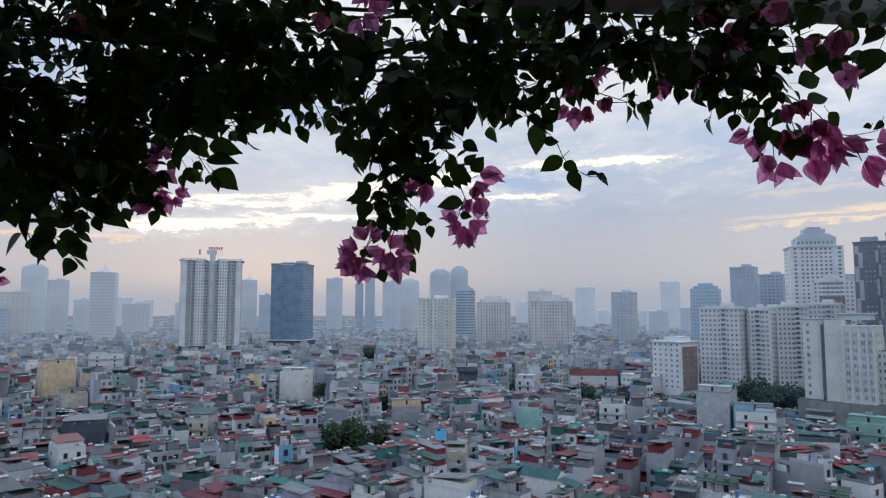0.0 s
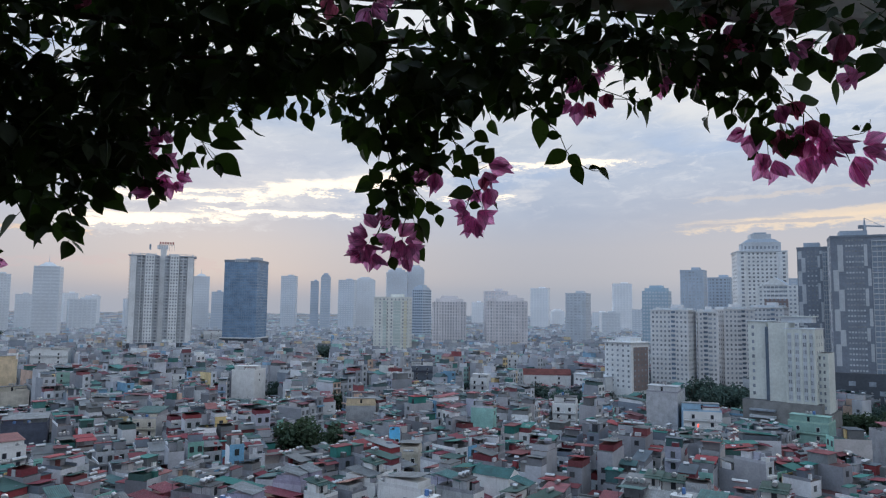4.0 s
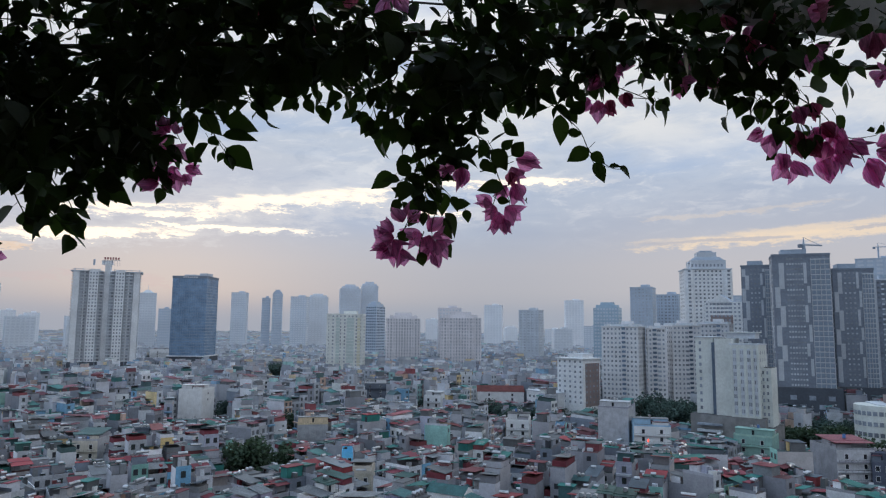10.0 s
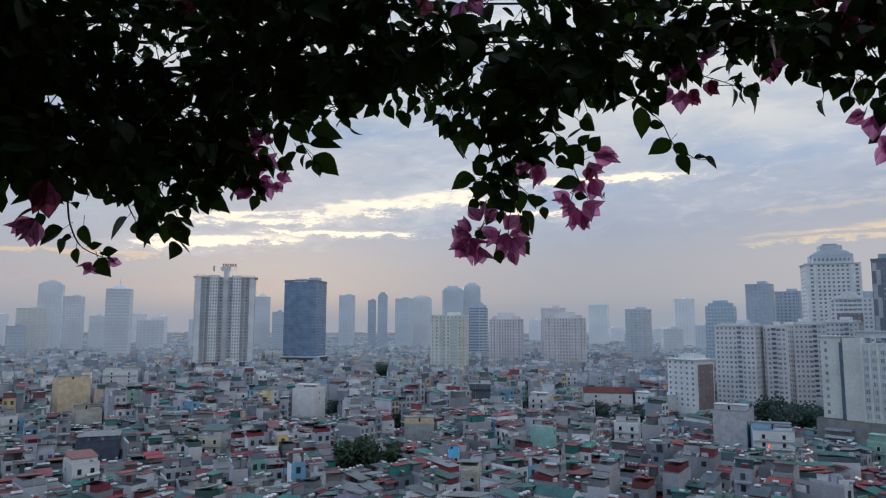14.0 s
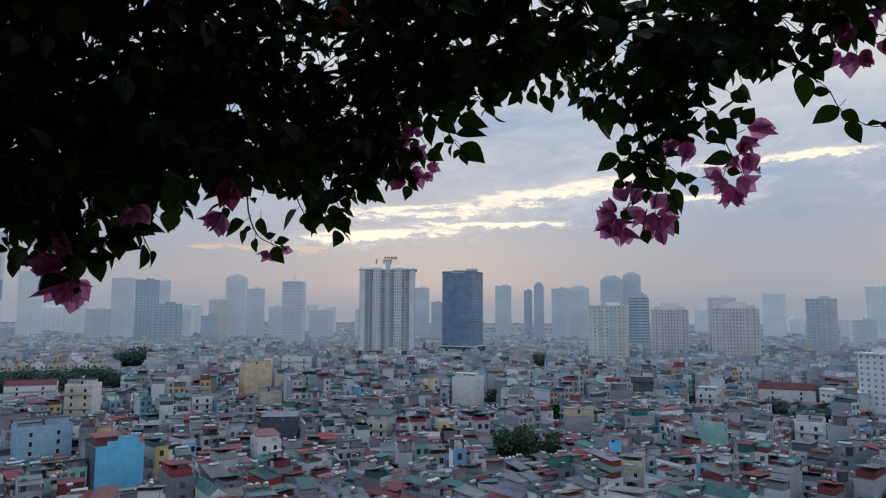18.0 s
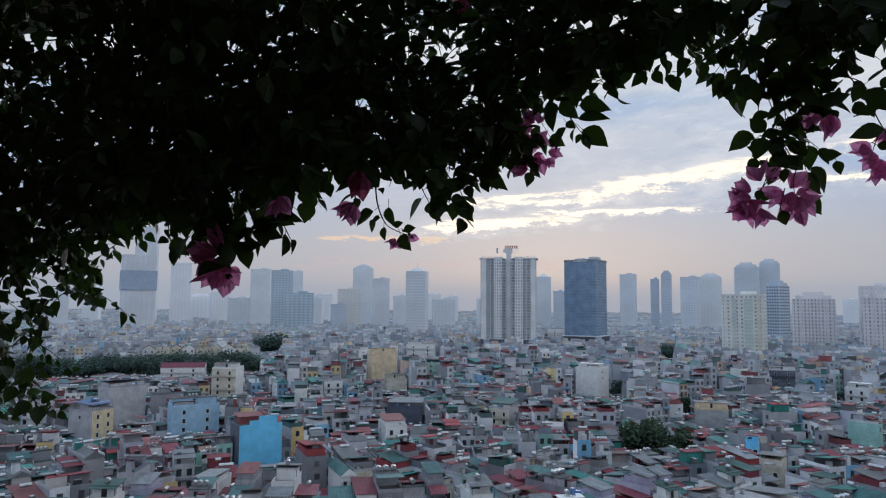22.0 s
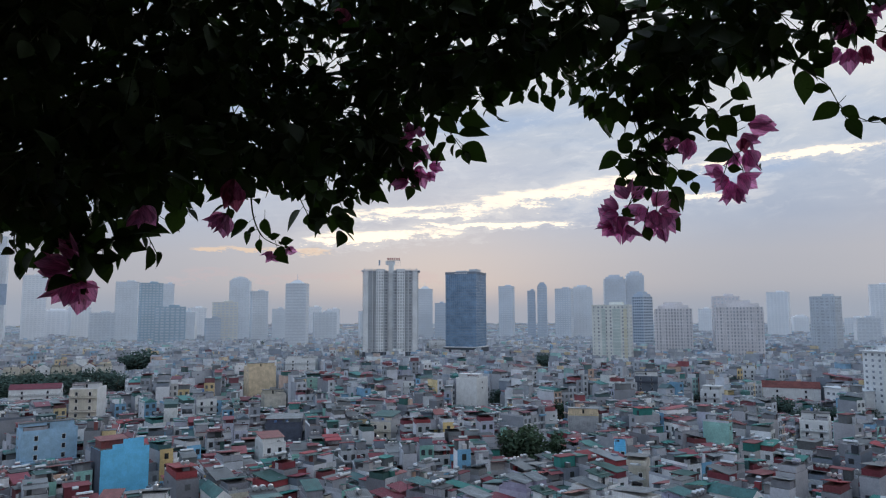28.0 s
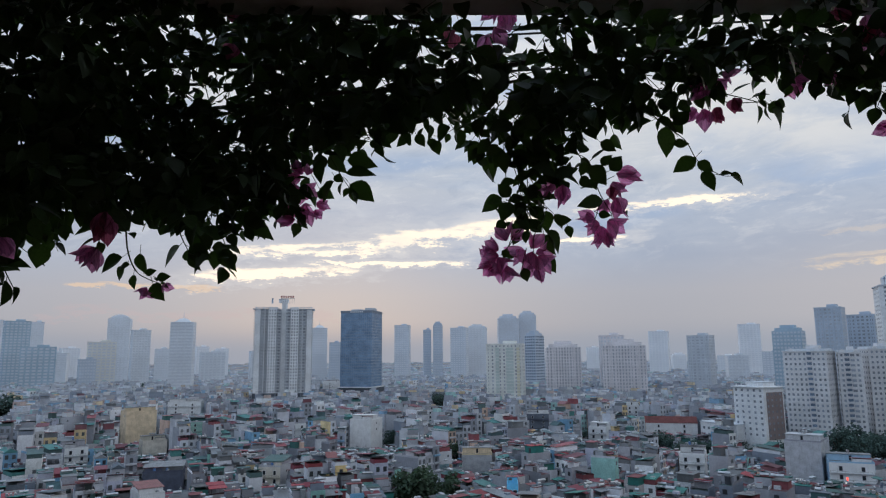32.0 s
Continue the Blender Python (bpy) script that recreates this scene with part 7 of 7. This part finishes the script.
bloom(0.641, 1.22, 0.566, 150, 0.059, "old_shaded")
# the low shoots of the thick end
shoot(0.02, 0.058, (-1.234, 1.06, 0.14), (-1.185, 1.04, 0.082), (-1.126, 1.02, 0.032), (-1.075, 1, 0.019))
shoot(0.018, 0.056, (-1.258, 1.06, 0.114), (-1.214, 1.04, 0.046), (-1.161, 1.02, 0.002), (-1.122, 1, -0.029))
shoot(0.022, 0.06, (-1.169, 1.08, 0.146), (-1.101, 1.05, 0.081), (-1.056, 1.02, 0.04))
shoot(0.024, 0.055, (-1.088, 1.08, 0.164), (-1.062, 1.08, 0.131), (-1.054, 1.08, 0.105))
shoot(0.05, 0.034, (-1.056, 1.46, 0.198), (-1.047, 1.46, 0.144), (-1.023, 1.46, 0.097), (-0.986, 1.46, 0.076), (-0.964, 1.46, 0.069))
shoot(0.026, 0.05, (-0.988, 1.24, 0.209), (-0.973, 1.24, 0.168), (-0.981, 1.24, 0.122))
shoot(0.017, 0.054, (-0.978, 1.58, 0.281), (-0.937, 1.58, 0.201), (-0.891, 1.58, 0.15), (-0.86, 1.58, 0.121))
blade(-1.236, 1.02, 0.032, -0.041, -0.04)
blade(-1.095, 1.02, 0.01, 0.007, -0.047)
blade(-1.069, 1.02, 0.056, 0.056, -0.036)
blade(-1.057, 1.02, 0.022, 0.003, -0.038)
blade(-1.127, 1.02, 0.042, 0.013, -0.031)
blade(-1.003, 1.02, 0.121, 0.023, -0.054)
blade(-1.025, 1.02, 0.087, 0.019, -0.032)
blade(-1.168, 1.02, 0.023, 0.021, -0.041)
blade(-1.219, 1.02, 0.044, 0.018, -0.036)
blade(-1.136, 1.02, -0.008, -0.021, -0.05)
blade(-0.958, 1.02, 0.134, 0.011, -0.041)
blade(-0.93, 1.02, 0.123, 0.01, -0.023)
blade(-0.902, 1.02, 0.12, 0.012, -0.03)
blade(-1.191, 1.02, 0.074, -0.039, 0.022)
blade(-1.06, 1.46, 0.132, -0.05, -0.032)
blade(-1.053, 1.46, 0.109, -0.027, -0.03)
blade(-1.017, 1.46, 0.14, 0.006, -0.051)
blade(-1.03, 1.46, 0.09, 0.006, -0.035)
blade(-1.001, 1.46, 0.091, 0.026, 0.009)
blade(-0.973, 1.46, 0.081, 0.031, 0.005)
blade(-0.982, 1.46, 0.068, 0.027, -0.04)
bloom(-1.137, 1.015, 0.007, 240, 0.046, "half")
bloom(-1.144, 1, -0.01, 195, 0.051, "half")
bloom(-1.153, 1.015, -0.018, 160, 0.05, "half")
bloom(-1.137, 1, -0.029, 115, 0.055, "half")
bloom(-1.131, 1.015, -0.045, 85, 0.043, "half")
bloom(-1.119, 1, -0.034, 40, 0.048, "half")
bloom(-1.009, 1.015, 0.093, 105, 0.033, "half")
bloom(-0.997, 1, 0.098, 60, 0.037, "half")
bloom(-0.956, 1.22, 0.186, 95, 0.054, "old_shaded")
bloom(-0.949, 1.22, 0.169, 75, 0.049, "old_shaded")
bloom(-0.984, 1.235, 0.118, 145, 0.042, "half")
bloom(-0.968, 1.22, 0.112, 100, 0.046, "half")
bloom(-0.996, 1.46, 0.06, 130, 0.025, "")
bloom(-0.999, 1.46, 0.053, 70, 0.025, "")
bloom(-0.96, 1.46, 0.062, 10, 0.028, "")
# flowers half hidden among the leaves overhead
bloom(-0.864, 1.58, 0.706, 100, 0.045, "old_shaded")
bloom(-0.488, 1.6, 0.672, 80, 0.046, "old_shaded")
bloom(-0.363, 1.6, 0.627, 90, 0.027, "old_shaded")
bloom(-0.828, 1.5, 0.767, 90, 0.053, "old_shaded")
bloom(-0.176, 1.595, 0.766, 135, 0.055, "half")
bloom(-0.156, 1.58, 0.763, 90, 0.061, "half")
bloom(-0.204, 1.595, 0.702, 105, 0.043, "")
bloom(-0.188, 1.58, 0.708, 60, 0.048, "")
bloom(-0.296, 1.6, 0.718, 90, 0.052, "old_shaded")
bloom(0.52, 1.615, 0.543, 85, 0.037, "")
bloom(0.531, 1.6, 0.552, 40, 0.041, "")
bloom(0.6, 1.615, 0.569, 145, 0.037, "half")
bloom(0.614, 1.6, 0.564, 100, 0.042, "half")
bloom(0.563, 1.615, 0.625, 105, 0.038, "")
bloom(0.577, 1.6, 0.63, 60, 0.042, "")
bloom(0.72, 1.58, 0.666, 110, 0.059, "old_shaded")
bloom(0.336, 1.645, 0.559, 205, 0.033, "")
bloom(0.338, 1.63, 0.547, 160, 0.037, "")
# the sparse hem beyond the thick end
shoot(0.024, 0.056, (-1.36, 1.12, 0.18), (-1.40, 1.12, 0.08), (-1.41, 1.14, 0.03))
shoot(0.022, 0.046, (-1.80, 1.12, 0.14), (-1.72, 1.10, 0.05), (-1.66, 1.10, 0.0))
shoot(0.016, 0.046, (-2.0, 1.12, 0.12), (-1.93, 1.10, 0.03), (-1.88, 1.10, -0.03))
shoot(0.014, 0.048, (-2.1, 1.15, 0.08), (-2.06, 1.14, -0.04), (-2.02, 1.14, -0.12))

# the body of the curtain: short shoots between the wires and the lower edge
count = 0
while count < 2750:
    x = VR.uniform(-2.75, 1.35)
    dm, zb = edge(x)
    thick = 0.22 if x < -0.7 else 0.15
    y = dm + VR.uniform(-thick, thick * (1.6 if x < -0.8 else 1.1))
    fade = (0.7 if x < -1.62 else 0.88 if x < -1.25 else 1.35 if x < -1.0 else 1.1 if x < -0.85 else 0.54 if x < -0.62 else 0.27 if x < 0.05 else 0.32 if x < 0.78 else 0.10) / 1.35
    if VR.random() > fade:
        continue
    low = (zb + 0.05) * y / dm - 0.05
    span = 1.18 - low
    z = low + 0.05 + span * VR.random() ** 1.35
    if (x > 0.22 and z > 0.68 and VR.random() < 0.71) or (-0.35 < x < 0.3 and z > 0.66 and VR.random() < 0.55):
        continue
    ln = VR.uniform(0.10, 0.22)
    a = VR.uniform(0, 6.28)
    dx, dy, dz = math.cos(a) * 0.7, math.sin(a) * 0.5, VR.uniform(-1.0, 0.25)
    end = z + dz * ln
    if end < low + 0.015:
        dz = (low + 0.015 - z) / ln
    twig(((x, y, z), (x + dx * ln * 0.5, y + dy * ln * 0.5, z + dz * ln * 0.4), (x + dx * ln, y + dy * ln, z + dz * ln)), 0.024, VR.uniform(0.042, 0.055) * (0.95 if x < -0.72 else 1.08), 0.0016, 0.0008, bare=True)
    count += 1

# a thicker tail in the middle, and sparser fringes along the right
for n, x0, x1, z0, z1, y0, y1 in ((12, -0.12, 0.03, 0.34, 0.52, 1.52, 1.62), (4, -0.14, -0.09, 0.24, 0.34, 1.48, 1.56), (18, 0.5, 0.75, 0.5, 0.62, 1.52, 1.6), (14, 0.12, 0.42, 0.52, 0.64, 1.55, 1.66), (9, -1.26, -1.04, 0.06, 0.2, 1.0, 1.1), (14, -0.9, -0.74, 0.24, 0.4, 1.5, 1.65)):
    for i in range(n):
        x, y, z = VR.uniform(x0, x1), VR.uniform(y0, y1), VR.uniform(z0, z1)
        a, ln = VR.uniform(0, 6.28), VR.uniform(0.05, 0.10)
        twig(((x, y, z), (x + math.cos(a) * ln * 0.4, y + math.sin(a) * 0.3 * ln, z - 0.2 * ln), (x + math.cos(a) * ln * 0.8, y + math.sin(a) * 0.4 * ln, z - 0.6 * ln)), 0.022, VR.uniform(0.040, 0.054), 0.0014, 0.0008)

# woody runners along the wires
for ctrl, r in ((((-2.7, 1.5, 0.72), (-1.9, 1.55, 0.66), (-1.1, 1.62, 0.68), (-0.4, 1.66, 0.64), (0.3, 1.65, 0.66), (1.0, 1.62, 0.62), (1.7, 1.6, 0.66)), 0.009),
                (((-2.7, 1.3, 0.5), (-2.0, 1.3, 0.42), (-1.4, 1.35, 0.45), (-0.9, 1.5, 0.5), (-0.5, 1.62, 0.58), (0.1, 1.64, 0.6)), 0.006),
                (((-0.9, 1.7, 0.9), (-0.2, 1.72, 0.78), (0.5, 1.7, 0.82), (1.3, 1.68, 0.74)), 0.006),
                (((-2.6, 1.2, 0.9), (-1.8, 1.2, 0.8), (-1.2, 1.3, 0.86), (-0.6, 1.5, 0.95)), 0.007),
                (((-2.4, 1.2, 0.1), (-1.9, 1.2, 0.2), (-1.4, 1.2, 0.3), (-1.0, 1.4, 0.42)), 0.005)):
    path = smooth_path([(x, y, Z0 + z) for x, y, z in ctrl], 6)
    STEMS.tube([tuple(p + Vector((VR.gauss(0, 0.006), VR.gauss(0, 0.006), VR.gauss(0, 0.006))) - BASE) for p in path], r, r * 0.7, "vine_stem", 6)
part("shoot_tangle", STEMS, vine, "thin woody runners and green shoots", kind="stuff")

# leaves: the hanging ones singly, the rest joined
hung = [q for q in LEAF_AT if q[0]]
singles, rest = hung[:300], [q for q in LEAF_AT if not q[0]] + hung[300:]
meshes = [leaf_mesh(k, "vine_leaf", "leaf") for k in range(5)]
for _, k, m in singles:
    part("leaf", meshes[k], vine, m=shift @ m)
vs, fs = [], []
for _, k, m in rest:
    mm = np.array(shift @ m)
    pts = np.array(LEAVES[k][0]) @ mm[:3, :3].T + mm[:3, 3]
    n0 = len(vs)
    vs.extend(map(tuple, pts))
    fs.extend(tuple(i + n0 for i in fc) for fc in LEAVES[k][1])
me = bpy.data.meshes.new("foliage")
me.from_pydata(vs, [], fs)
me.materials.append(MATS["vine_leaf"])
me.polygons.foreach_set("use_smooth", [True] * len(me.polygons))
part("foliage", me, vine, "dense dark green leaves", kind="stuff")

# ---------------------------------------------------------------- the few lamps already lit


def lamp_mast(az, d, z, mat, label, w=0.5, h=0.5):
    t = thing("lamp_mast", label, "lamp", bearing(az, d))
    g = Geo()
    g.post(0, 0, 0, 0.12, 0.07, z, "dark_metal", 6)
    part("mast", g, t)
    g = Geo()
    g.box(0, -0.1, z, w, 0.3, h, mat)
    part("lamp_head", g, t, "glowing lamp head")


lamp_mast(29.0, 1090, 17.5, "lamp_amber", "tall mast with a glowing amber floodlight", 1.8, 1.3)
lamp_mast(29.6, 700, 14, "lamp_amber", "street mast with a glowing amber lamp", 0.9, 0.7)
lamp_mast(-24.0, 285, 15.5, "lamp_red", "roof mast with a small red neon panel", 0.5, 1.2)
lamp_mast(-21.8, 420, 11, "lamp_white", "street mast with a bright white lamp bar", 2.2, 0.5)
lamp_mast(-23.0, 425, 11, "lamp_white", "street mast with a bright white lamp bar", 0.8, 0.5)
